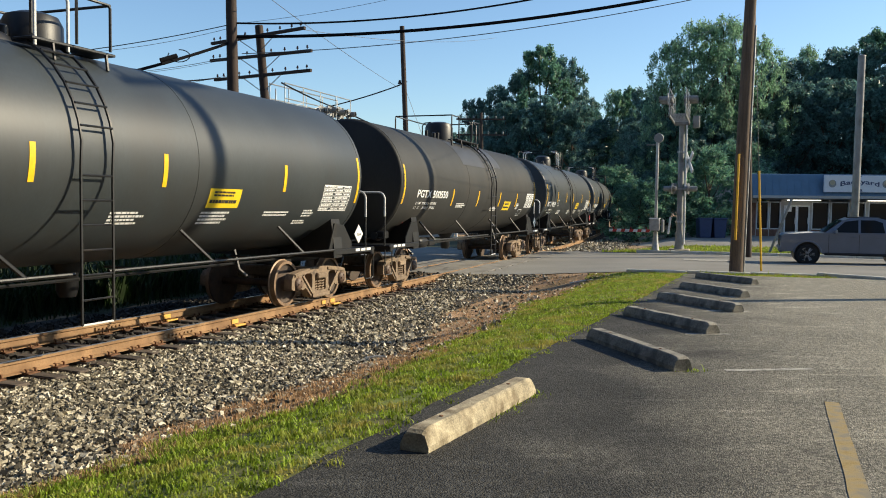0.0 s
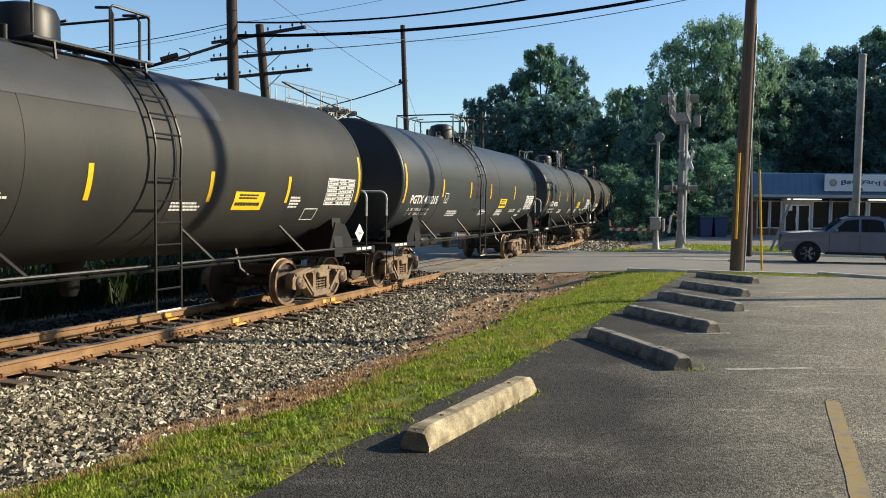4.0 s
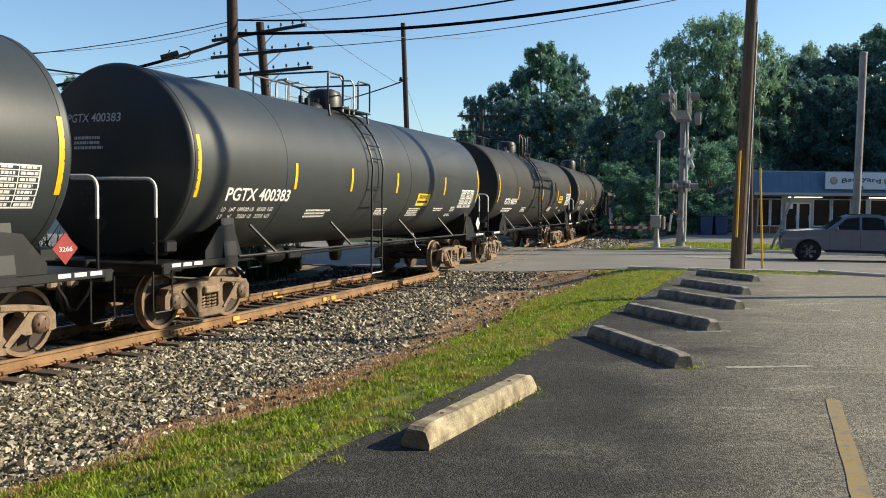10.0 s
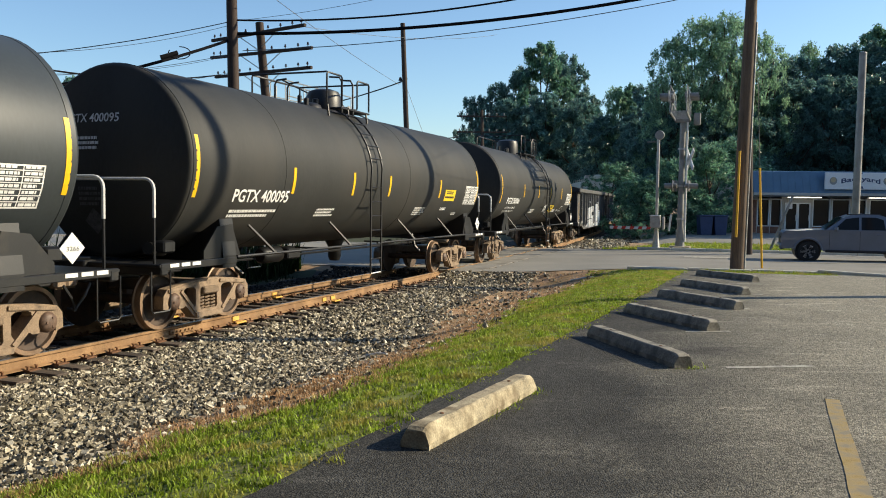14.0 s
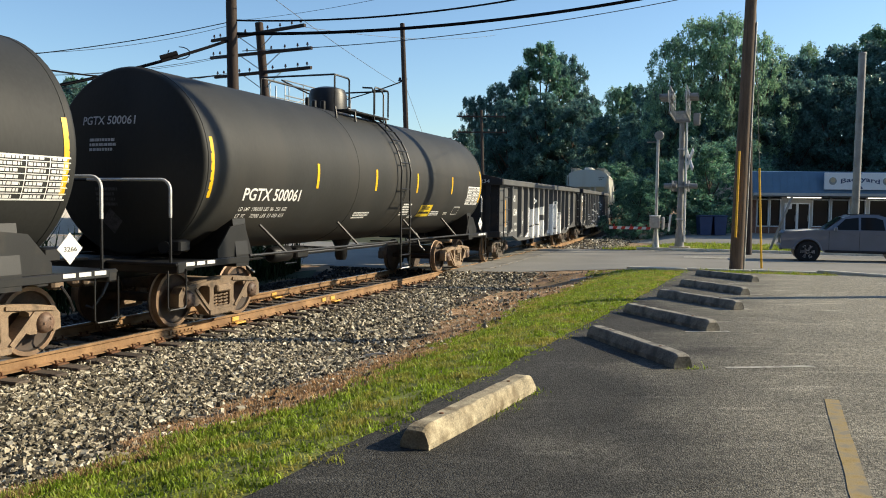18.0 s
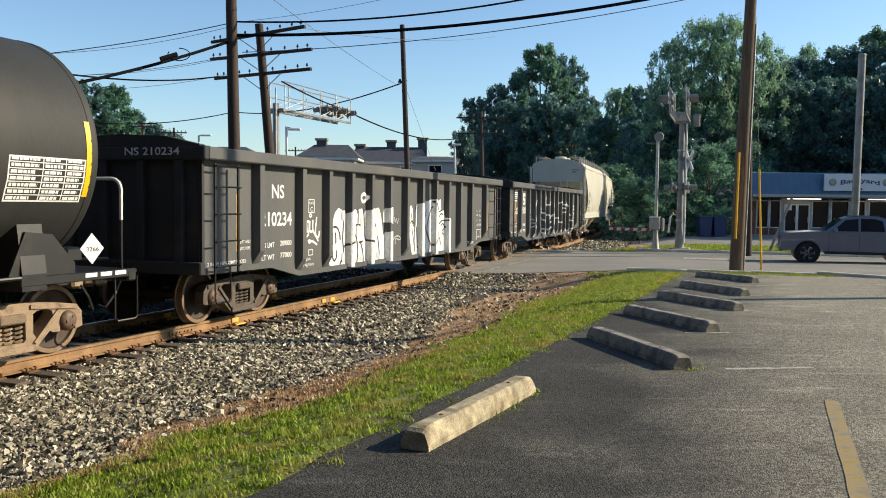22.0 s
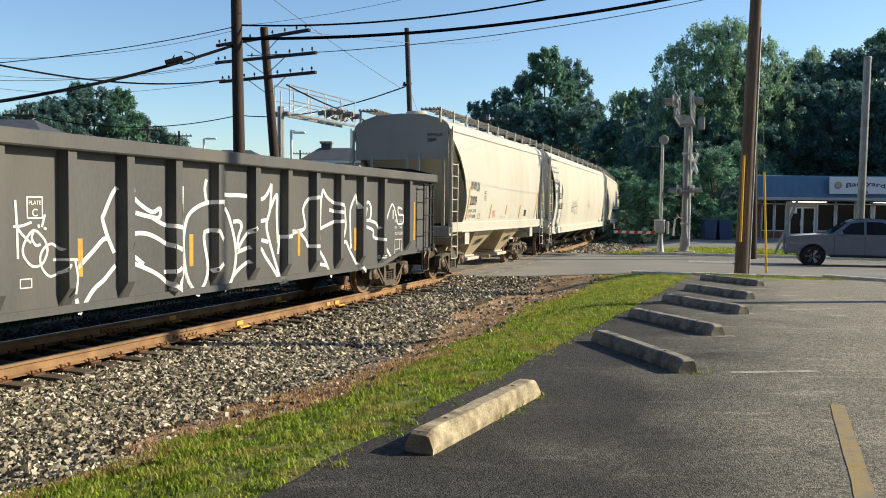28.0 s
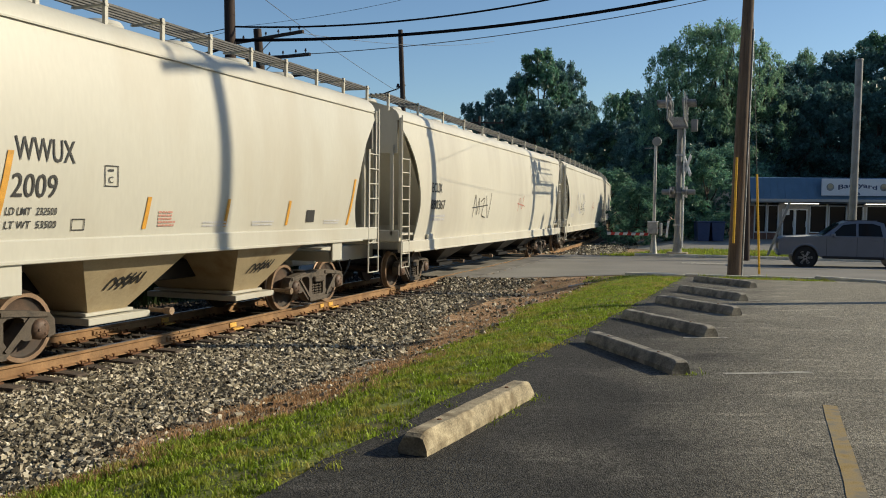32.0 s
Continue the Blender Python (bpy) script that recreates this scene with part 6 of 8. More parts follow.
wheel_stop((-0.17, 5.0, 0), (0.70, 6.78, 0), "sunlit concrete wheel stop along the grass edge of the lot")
for a, b in (((1.86, 9.85, 0), (2.31, 7.90, 0)), ((2.86, 12.45, 0), (3.46, 10.50, 0)), ((4.02, 14.95, 0), (4.69, 13.05, 0)), ((5.18, 17.55, 0), (5.74, 15.60, 0)), ((6.50, 20.75, 0), (7.15, 18.85, 0))):
    wheel_stop(a, b, "worn grey concrete wheel stop at the head of a parking bay")


def paint_line(a, b, w, material, name, label):
    a, b = Vector((*a, 0)), Vector((*b, 0))
    d = (b - a)
    n = Vector((-d.y, d.x, 0)).normalized() * w / 2
    k = max(2, int(d.length / 0.25))
    r = random.Random(int(a.x * 77))
    vs = []
    for i in range(k + 1):
        p = a + d * i / k
        for q in (1, -1):
            e = p + n * q * (1 + r.uniform(-0.10, 0.10))
            vs.append((e.x, e.y, ground_at(e.x, e.y) + 0.0265))
    sh = Shape().add(vs, [(2 * i, 2 * i + 1, 2 * i + 3, 2 * i + 2) for i in range(k)])
    me = bpy.data.meshes.new(name)
    me.from_pydata(sh.v, [], sh.f)
    me.materials.append(material)
    return tagged(new(name, me), label, "road marking", kind="structure")


paint_line((3.125, 6.52), (2.03, 3.80), 0.105, LINE_Y, "yellow_line", "faded yellow line painted on the asphalt")
for a, b in (((2.75, 7.89), (3.65, 8.02)), ((2.30, 10.38), (3.68, 10.45)), ((3.70, 13.25), (4.9, 13.1)), ((4.9, 15.8), (6.1, 15.6)), ((6.0, 18.3), (7.2, 18.1))):
    paint_line(a, b, 0.085, LINE_W, "bay_line", "worn white parking bay line")

# kerb between lot and road, drain edge, road markings
kerb = thing("kerb", "pale concrete kerb between the parking lot and the road", "kerb", kind="structure")


def kerb_piece(q0, w0, q1, w1, h=0.13, wide=0.16):
    def at(q, w):
        return Vector((ROAD_O.x + (q - 26) * math.sin(ANG) + w * math.cos(ANG), ROAD_O.y + (q - 26) * math.cos(ANG) - w * math.sin(ANG), 0))
    a, b = at(q0, w0), at(q1, w1)
    k = max(1, int((b - a).length / 1.5))
    for i in range(k):
        p, q = a + (b - a) * i / k, a + (b - a) * (i + 1) / k
        m = (p + q) / 2
        L = (q - p).length
        part("kerbstone", Shape().box((0, 0, h / 2 - 0.08), (L - 0.012, wide, h + 0.16), bevel=0.02), KERBSTONE, kerb, m=pose(m.x, m.y, ground_at(m.x, m.y) + 0.01, 0, 0, math.degrees(math.atan2(q.y - p.y, q.x - p.x))))
    return a, b


kerb_piece(18.75, 6.2, 18.75, 11.2, 0.07)
kerb_piece(18.75, 11.2, 17.6, 13.6, 0.09)
kerb_piece(33.5, 5.0, 33.5, 40.0, 0.13)
def road_point(q, w):
    return (ROAD_O.x + (q - 26) * math.sin(ANG) + w * math.cos(ANG), ROAD_O.y + (q - 26) * math.cos(ANG) - w * math.sin(ANG))


paint_line(road_point(29.2, 7.3), road_point(29.2, 9.2), 1.0, LINE_W, "stop_line", "worn white block marking on the road")
paint_line(road_point(32.6, 5.0), road_point(32.6, 38.0), 0.12, LINE_W, "edge_line", "white edge line of the road")
paint_line(road_point(26.0, 10.0), road_point(26.0, 40.0), 0.12, LINE_Y, "centre_line", "yellow centre line of the road")
# pavement and yard beyond the road
yard = sheet("yard", steps((10, 60, 1.0)), steps((34, 70, 1.0)), ground_z, ROADM, keep=lambda x, y: (road_uv(x, y)[0] > 40.3) & (y < 63) & (x > 12), lift=0.02, label="grey asphalt yard in front of the shop", category="yard")


# ---- ballast stones and grass ----
def scatter_stones(name, n, s0, s1, u0, u1, size, seed, rock=None, label="grey and buff crushed stone ballast beside the rails"):
    r = np.random.default_rng(seed)
    s, u = r.uniform(s0, s1, n), r.uniform(u0, u1, n)
    keep = (r.uniform(0, 1, n) < np.clip((stone_edge(s) + 0.22 - u) / 0.55, 0.05 * (u < grass_edge(s) + 0.2), 1)) & ~((np.abs(u - 0.753) < 0.09) | (np.abs(u + 0.753) < 0.09))
    s, u = s[keep], u[keep]
    n = len(s)
    h = np.interp(s, SG, TH)
    x = np.interp(s, SG, TX) + u * np.cos(h)
    y = np.interp(s, SG, TY) - u * np.sin(h)
    z = ground_z(x, y)
    base = np.array([(-1, -1, -1), (1, -1, -1), (1, 1, -1), (-1, 1, -1), (-1, -1, 1), (1, -1, 1), (1, 1, 1), (-1, 1, 1)], float)
    dims = size * np.clip(r.lognormal(0, 0.38, (n, 1)), 0.4, 1.9) * r.uniform(0.55, 1.2, (n, 3)) * np.array([1.1, 0.8, 0.68])
    v = base[None] * (1 + r.uniform(-0.55, 0.30, (n, 8, 3)))
    v = v * dims[:, None, :]
    a, b, c = r.uniform(0, 6.28, n), r.normal(0, 0.65, n), r.normal(0, 0.65, n)
    for i, j, ang in ((1, 2, b), (0, 2, c), (0, 1, a)):
        p, q = v[:, :, i].copy(), v[:, :, j].copy()
        v[:, :, i] = p * np.cos(ang)[:, None] - q * np.sin(ang)[:, None]
        v[:, :, j] = p * np.sin(ang)[:, None] + q * np.cos(ang)[:, None]
    v += np.c_[x, y, z + dims[:, 2] * r.uniform(0.0, 1.0, n)][:, None, :]
    f = np.array([(0, 3, 2, 1), (4, 5, 6, 7), (0, 1, 5, 4), (1, 2, 6, 5), (2, 3, 7, 6), (3, 0, 4, 7)])
    faces = (np.arange(n)[:, None, None] * 8 + f[None]).reshape(-1, 4)
    me = bpy.data.meshes.new(name)
    me.vertices.add(n * 8)
    me.vertices.foreach_set("co", v.reshape(-1))
    me.loops.add(n * 24)
    me.loops.foreach_set("vertex_index", faces.reshape(-1).astype(np.int32))
    me.polygons.add(n * 6)
    me.polygons.foreach_set("loop_start", np.arange(0, n * 24, 4, dtype=np.int32))
    me.update(calc_edges=True)
    me.validate()
    me.shade_flat()
    me.materials.append(rock or STONE)
    return tagged(new(name, me), label, "ballast", kind="stuff")


SHADE_LABEL = "stone ballast between and behind the rails, darkened for train shade"
scatter_stones("ballast", 84000, -3.0, 6.5, 0.70, 6.2, 0.0192, 3)
scatter_stones("ballast_shoulder", 38000, 6.5, 18.6, 0.70, 6.0, 0.0245, 5)
scatter_stones("ballast_fringe", 9000, -3.0, 7.0, 3.2, 5.6, 0.0085, 9, label="small grey gravel at the edge of the ballast")
scatter_stones("ballast_between", 13000, -4.0, 18.6, -3.0, 0.70, 0.030, 6, SHADE_ROCK, SHADE_LABEL)
scatter_stones("ballast_behind", 6000, -14.0, -3.0, -1.6, 4.0, 0.030, 8)
scatter_stones("ballast_beyond", 8000, 33.8, 52.0, -1.6, 4.6, 0.045, 7)
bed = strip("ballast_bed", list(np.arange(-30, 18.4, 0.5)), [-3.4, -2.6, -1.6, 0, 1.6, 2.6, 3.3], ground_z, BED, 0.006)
tagged(bed, "compacted stone bed under the track", "ballast bed", kind="structure")
bed = strip("ballast_bed_beyond", list(np.arange(33.8, 75, 0.8)), [-3.4, -2.6, -1.6, 0, 1.6, 2.6, 3.6], ground_z, BED, 0.006)
tagged(bed, "compacted stone bed under the track beyond the road", "ballast bed", kind="structure")


def blades(name, pts, height, material, seed, label, wide=0.006, tufts=0.0):
    """Grass: bent, tapered blades at the given places."""
    r = np.random.default_rng(seed)
    n = len(pts)
    p = np.c_[pts, ground_z(pts[:, 0], pts[:, 1])]
    h = height * r.lognormal(0, 0.35, n)
    if tufts:
        h = h * np.array([1 + tufts * (noise.noise((a * 4.5, b * 4.5, 9)) + 0.6 * noise.noise((a * 13, b * 13, 2))) for a, b in pts])
    a, lean = r.uniform(0, 6.28, n), r.uniform(0.1, 0.75, n)
    side = np.c_[-np.sin(a), np.cos(a), np.zeros(n)] * (wide * r.uniform(0.7, 1.5, n))[:, None]
    out = np.c_[np.cos(a), np.sin(a), np.zeros(n)]
    up = np.array([0, 0, 1.0])
    mid = p + out * (h * lean * 0.3)[:, None] + up * (h * 0.55)[:, None]
    tip = p + out * (h * lean)[:, None] + up * (h * (1 - 0.25 * lean))[:, None]
    v = np.stack([p - side, p + side, mid + side * 0.7, mid - side * 0.7, tip], 1).reshape(-1, 3)
    k = np.arange(n) * 5
    f = [(i, i + 1, i + 2, i + 3) for i in k] + [(i + 3, i + 2, i + 4) for i in k]
    me = bpy.data.meshes.new(name)
    me.from_pydata(v.tolist(), [], f)
    me.materials.append(material)
    return tagged(new(name, me), label, "grass", kind="stuff")


def strip_places(n, s0, s1, lower, upper, seed, thick=1.0, clump=0.0):
    """Places between two lines beside the track, denser near the camera, in clumps."""
    r = np.random.default_rng(seed)
    s = s0 + (s1 - s0) * r.uniform(0, 1, n) ** 1.35
    lo, hi = lower(s), upper(s)
    u = lo + (hi - lo) * r.uniform(0, 1, n) ** thick
    h = np.interp(s, SG, TH)
    q = np.c_[np.interp(s, SG, TX) + u * np.cos(h), np.interp(s, SG, TY) - u * np.sin(h)]
    field = np.array([noise.noise((a * 5.5, b * 5.5, 0)) + 0.6 * noise.noise((a * 1.7, b * 1.7, 4)) for a, b in q])
    keep = (field > r.uniform(-0.9, 0.9, n) * (1 - clump) - 0.25 * clump) & (road_uv(q[:, 0], q[:, 1])[0] < 18.7)
    return q[keep]


def patch_places(n, q0, q1, w0, w1, seed):
    r = np.random.default_rng(seed)
    q, w = r.uniform(q0, q1, n), r.uniform(w0, w1, n)
    return np.c_[ROAD_O.x + (q - 26) * math.sin(ANG) + w * math.cos(ANG), ROAD_O.y + (q - 26) * math.cos(ANG) - w * math.sin(ANG)]


turf = strip("grass_bank", list(np.arange(-12, 18.6, 0.5)), [5.9, 6.2, 6.5, 6.8, 7.1, 7.4], ground_z, TURF, 0.008)
tagged(turf, "green grass strip beside the parking lot", "grass strip", kind="structure")
over = lambda s: lot_edge(s) + 0.10 + 0.05 * np.sin(s * 7) + 0.04 * np.sin(s * 17)
blades("grass", strip_places(210000, -3.5, 18.6, lambda s: grass_edge(s) - 0.12, over, 11, 0.9), 0.030, BLADE, 12, "short green grass with dry tips along the asphalt edge", 0.0062, 0.9)
blades("grass_behind", strip_places(14000, -12.0, -3.5, lambda s: grass_edge(s) - 0.12, over, 15), 0.04, BLADE, 16, "short green grass beside the parking lot", 0.009, 0.9)
blades("straggling_weeds", strip_places(11000, -3.5, 1.5, lambda s: stone_edge(s) + 0.15 + 0.25 * np.clip(s, 0, 5), lambda s: grass_edge(s) + 0.35, 21, 0.5, 0.8), 0.055, BLADE, 22, "thin green weeds growing out of the ballast", 0.005, 0.7)
blades("dry_weeds", strip_places(24000, -3.5, 5.0, lambda s: stone_edge(s) + 0.2, lambda s: grass_edge(s) + 0.3, 31, 0.7, 0.5), 0.04, STRAW, 32, "brown dead weeds between the stones and the grass", 0.005, 0.8)
blades("dry_grass", strip_places(42000, -3.5, 18.6, lambda s: stone_edge(s) - 0.05, lambda s: grass_edge(s) + 0.25, 13, 0.8), 0.024, STRAW, 14, "dry brown grass at the ballast edge", 0.006, 0.6)
blades("verge_grass", patch_places(26000, 33.7, 40.2, 3.4, 17.0, 15), 0.11, BLADE, 17, "green verge grass by the crossing signals", 0.014)
r1 = np.random.default_rng(41)
tuft = np.vstack([np.array([[0.80, 6.70]]) + r1.normal(0, 1, (110, 2)) * [0.05, 0.10], np.array([[2.40, 7.86]]) + r1.normal(0, 1, (170, 2)) * [0.07, 0.05], np.array([[0.55, 6.15]]) + r1.normal(0, 1, (60, 2)) * [0.03, 0.10], np.array([[-0.06, 4.95]]) + r1.uniform(0.45, 1.02, (260, 1)) * np.array([[0.87, 1.78]]) + r1.normal(0, 1, (260, 2)) * [0.022, 0.03]])
blades("stop_tufts", tuft, 0.034, BLADE, 42, "small grass tufts at the ends of the wheel stops", 0.006)
blades("pole_grass", patch_places(3500, 18.0, 18.65, 8.2, 11.6, 16), 0.045, BLADE, 17, "short grass round the foot of the pole", 0.008, 0.8)
# far side of the track, in colours darkened for the train's shade
far_turf = sheet("far_verge", steps((-70, 16, 1.0)), steps((6, 70, 1.0)), ground_z, DARK_TURF, keep=lambda x, y: (along(x, y)[1] < -3.6) & ((road_uv(x, y)[0] < 18.5) | (road_uv(x, y)[0] > 34)), lift=0.01, label="green grass on the far side of the track, darkened for shade", category="grass")
near_turf = sheet("signal_verge", steps((6, 26, 0.5)), steps((30, 50, 0.5)), ground_z, TURF, keep=lambda x, y: (road_uv(x, y)[0] > 33.5) & (road_uv(x, y)[0] < 40.3) & (road_uv(x, y)[1] > 3.4) & (road_uv(x, y)[1] < 18), lift=0.012, label="green verge beside the crossing", category="grass")
r0 = np.random.default_rng(18)
pts = np.array([tuple(on_track(s, u))[:2] for s, u in zip(r0.uniform(-6, 17, 16000), -r0.uniform(3.4, 11, 16000))])
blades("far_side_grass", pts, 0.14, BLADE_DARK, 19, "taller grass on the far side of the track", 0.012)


for a, b in ((on_track(17.59, 4.87), on_track(17.62, 5.49)), (on_track(5.89, 4.28), on_track(5.73, 4.68))):
    ends = [Vector((p.x, p.y, ground_at(p.x, p.y) + 0.035)) for p in (a, b)]
    st = thing("litter_stick", "bleached white stick lying at the ballast edge", "stick", Matrix.Translation(ends[0]))
    part("shaft", Shape().tube([(0, 0, 0), (ends[1] - ends[0]) * 0.5 + Vector((0, 0, 0.015)), ends[1] - ends[0]], 0.022, 7, 0.014), SILVER, st)


# dense weeds in shade-dark colour hide the sunlit ground under the cars
pts = np.array([tuple(on_track(s, u))[:2] for s, u in zip(r0.uniform(-9, 18.3, 26000), -r0.uniform(3.9, 8.5, 26000))])
blades("far_side_weeds", pts, 0.78, BLADE_DARK, 20, "tall weeds on the far side of the track, darkened for shade", 0.032)


# ---- poles, wires ----
def pole(name, label, base, top, r0, r1, material, n=14):
    base, top = Vector(base), Vector(top)
    t = thing(name, label, "utility pole", Matrix.Translation(base))
    k = [(top - base) * i / 8 for i in range(9)]
    k[0] = k[0] - Vector((0, 0, 0.3))
    part("shaft", Shape().tube(k, r0, n, r1), material, t, "", True)
    return t, top - base


def insulator(parent, p, h=0.13, r=0.04):
    p = Vector(p)
    s = Shape().lathe([(0, 0.012), (h * 0.35, 0.012), (h * 0.36, r), (h * 0.6, r * 0.9), (h * 0.7, r * 0.6), (h * 0.8, r * 0.75), (h, r * 0.4)], 8, "z", Matrix.Translation(p))
    part("insulator", s, PORCELAIN, parent, "", True)


def wire(name, a, b, sag, r, material, label, n=24):
    a, b = Vector(a), Vector(b)
    pts = [a + (b - a) * i / n - Vector((0, 0, sag * 4 * (i / n) * (1 - i / n))) for i in range(n + 1)]
    t = thing(name, label, "cable", Matrix.Translation(a))
    part("strand", Shape().tube([p - a for p in pts], r, 5), material, t)
    return t


def footing(p):
    return (p[0], p[1], ground_at(p[0], p[1]))


# brown pole by the lot
pole_r, dr = pole("utility_pole", "tall weathered brown wooden utility pole beside the road", footing((8.43, 23.60, -0.42)), (8.74, 23.60, 12.21), 0.20, 0.13, WOODPOLE)
pole_b, db = pole("utility_pole", "dark wooden utility pole beside the road", footing((12.99, 35.00, -0.56)), (12.74, 35.00, 8.42), 0.17, 0.15, DARKPOLE)
part("ground_conduit", Shape().tube([(0.19, -0.10, 0.0), tuple(dr * 0.55 + Vector((0.16, -0.08, 0)))], 0.025, 6), GALV, pole_r)
for a, b, nm in (((8.25, 23.20, 0.47), (8.28, 23.20, 2.88), "guy_guard"),):
    part("guy_guard", Shape().tube([Vector(a) - Vector(footing((8.43, 23.60, -0.42))), Vector(b) - Vector(footing((8.43, 23.60, -0.42)))], 0.035, 8), GUARD_Y, pole_r, "yellow plastic guy guard")
gg = thing("guy_wire", "yellow guarded guy wire anchored in the verge", "guy wire", Matrix.Translation(footing((9.51, 24.50, -0.29))))
o = Vector(footing((9.51, 24.50, -0.29)))
part("guard", Shape().tube([(0, 0, 0.0), Vector((9.35, 24.50, 2.46)) - o], 0.035, 8), GUARD_Y, gg)
part("strand", Shape().tube([Vector((9.35, 24.50, 2.46)) - o, Vector((8.85, 24.00, 8.18)) - o], 0.008, 5), WIRE, gg)

# light pole behind the pickup
lp, dl = pole("light_pole", "plain grey metal pole beside the road", footing((18.96, 38.00, -0.97)), (19.02, 38.00, 8.17), 0.17, 0.16, CASE)
part("pole_cap", Shape().lathe([(0, 0.17), (0.05, 0.15), (0.08, 0.02)], 12, "z", Matrix.Translation(dl)), CASE, lp)

# tall pole and leaning telegraph pole beyond the train
pole_l, dlf = pole("utility_pole", "tall dark brown wooden utility pole beyond the track", footing((-6.11, 24.50, -0.56)), (-6.24, 24.50, 8.35), 0.19, 0.15, DARKPOLE)
tele, dt = pole("telegraph_pole", "leaning old telegraph pole with three crossarms of insulators", footing((-5.35, 27.00, -0.76)), (-5.97, 27.00, 7.07), 0.17, 0.13, DARKPOLE)
TB = Vector(footing((-5.35, 27.00, -0.76)))
for a, b in (((-7.83, 28.20, 6.70), (-4.29, 25.80, 6.77)), ((-7.87, 28.20, 6.13), (-4.08, 25.80, 6.08)), ((-7.73, 28.20, 5.49), (-4.10, 25.80, 5.48))):
    a, b = Vector(a) - TB, Vector(b) - TB
    d = b - a
    arm = part("crossarm", Shape().tube([a, b], 0.062, 4), DARKPOLE, tele)
    for k in (0.03, 0.10, 0.27, 0.38, 0.62, 0.75, 0.87, 0.96):
        p = a + d * k
        insulator(tele, (p.x, p.y, p.z + 0.06))
    c = a + d * 0.52
    for k in (0.30, 0.72):
        p = a + d * k
        part("arm_brace", Shape().tube([p, c - Vector((0, 0, 0.55))], 0.015, 5), GALV, tele)
mid_pole, dm = pole("utility_pole", "slim wooden utility pole across the road", footing((-1.65, 42.00, -0.56)), (-2.11, 42.00, 10.15), 0.15, 0.12, DARKPOLE)
MB = Vector(footing((-1.65, 42.00, -0.56)))
part("bracket", Shape().tube([Vector((-2.23, 42.00, 7.23)) - MB, Vector((-1.84, 42.00, 7.41)) - MB], 0.03, 6), GALV, mid_pole)
insulator(mid_pole, Vector((-2.21, 42.00, 7.18)) - MB, 0.3, 0.10)

CABLES = [
    ("power_cable", (-6.22, 24.50, 6.08), (-12.20, 19.00, 3.48), 0.25, 0.045, "thick black bundled power cable overhead"),
    ("power_cable", (-6.10, 24.50, 6.24), (8.55, 23.40, 7.72), 0.42, 0.048, "thick black bundled power cable overhead"),
    ("power_cable", (-6.22, 24.50, 6.63), (7.30, 23.60, 8.37), 0.55, 0.028, "black power cable strung between poles"),
    ("power_cable", (-7.46, 27.80, 5.51), (-10.42, 17.00, 4.51), 0.35, 0.024, "black power cable strung between poles"),
    ("telephone_wire", (-5.89, 24.40, 5.73), (8.76, 23.60, 7.60), 0.35, 0.012, "thin dark wire strung between poles"),
    ("telephone_wire", (-6.20, 24.50, 6.60), (-12.90, 22.00, 5.00), 0.15, 0.013, "thin dark wire strung between poles"),
    ("telephone_wire", (-6.20, 24.50, 6.50), (-12.89, 22.00, 5.23), 0.30, 0.007, "thin dark wire strung between poles"),
    ("telephone_wire", (-6.21, 24.50, 5.65), (-12.91, 22.00, 4.65), 0.25, 0.008, "thin dark wire strung between poles"),
    ("telephone_wire", (-6.21, 24.50, 5.62), (-12.90, 22.00, 4.85), 0.35, 0.006, "thin dark wire strung between poles"),
    ("telephone_wire", (-6.21, 24.50, 5.13), (-12.91, 22.00, 4.53), 0.35, 0.006, "thin dark wire strung between poles"),
    ("telephone_wire", (-5.26, 24.00, 7.43), (-2.29, 42.00, 7.12), 0.1, 0.010, "thin dark wire strung between poles"),
    ("telephone_wire", (-4.30, 25.80, 6.71), (3.00, 48.00, 10.78), 0.3, 0.008, "thin dark wire strung between poles"),
    ("telephone_wire", (-6.20, 24.50, 6.60), (1.80, 24.00, 8.12), 0.2, 0.006, "thin dark wire strung between poles"),
    ("power_cable", (-2.21, 42.00, 7.23), (-15.11, 60.00, 7.54), 0.6, 0.035, "black power cable strung between poles"),
    ("power_cable", (-15.11, 60.00, 7.54), (-31.40, 62.00, 7.65), 0.9, 0.035, "black power cable strung between poles"),
    ("power_cable", (-5.24, 27.00, 5.25), (-4.67, 37.00, 5.49), 0.05, 0.028, "black cable to the signal arm"),
    ("power_cable", (-4.23, 37.50, 5.33), (1.07, 60.00, 5.78), 0.5, 0.035, "black power cable strung between poles"),
    ("guy_wire", (-1.95, 42.00, 7.12), (-0.38, 42.00, 2.89), 0.0, 0.010, "thin steel guy wire of a pole"),
    ("telephone_wire", (8.47, 23.60, 6.51), (10.73, 36.00, 4.99), 0.1, 0.006, "thin steel wire from the brown pole"),
    ("telephone_wire", (8.33, 23.60, 6.82), (13.44, 45.00, 10.36), 0.1, 0.006, "thin steel wire from the brown pole"),
]
for name, a, b, sag, r, label in CABLES:
    wire(name, a, b, sag, r, CABLE if r > 0.012 else WIRE, label)
def street_lamp(base, top, arm, label):
    t, dd = pole("street_lamp", label, footing(base), top, 0.09, 0.07, BOARD)
    t["category"] = "street lamp"
    part("lamp_arm", Shape().tube([dd, dd + Vector(arm)], 0.05, 6), BOARD, t)
    part("lamp_head", Shape().box(tuple(dd + Vector(arm)), (0.7, 0.3, 0.12), bevel=0.03), BOARD, t)


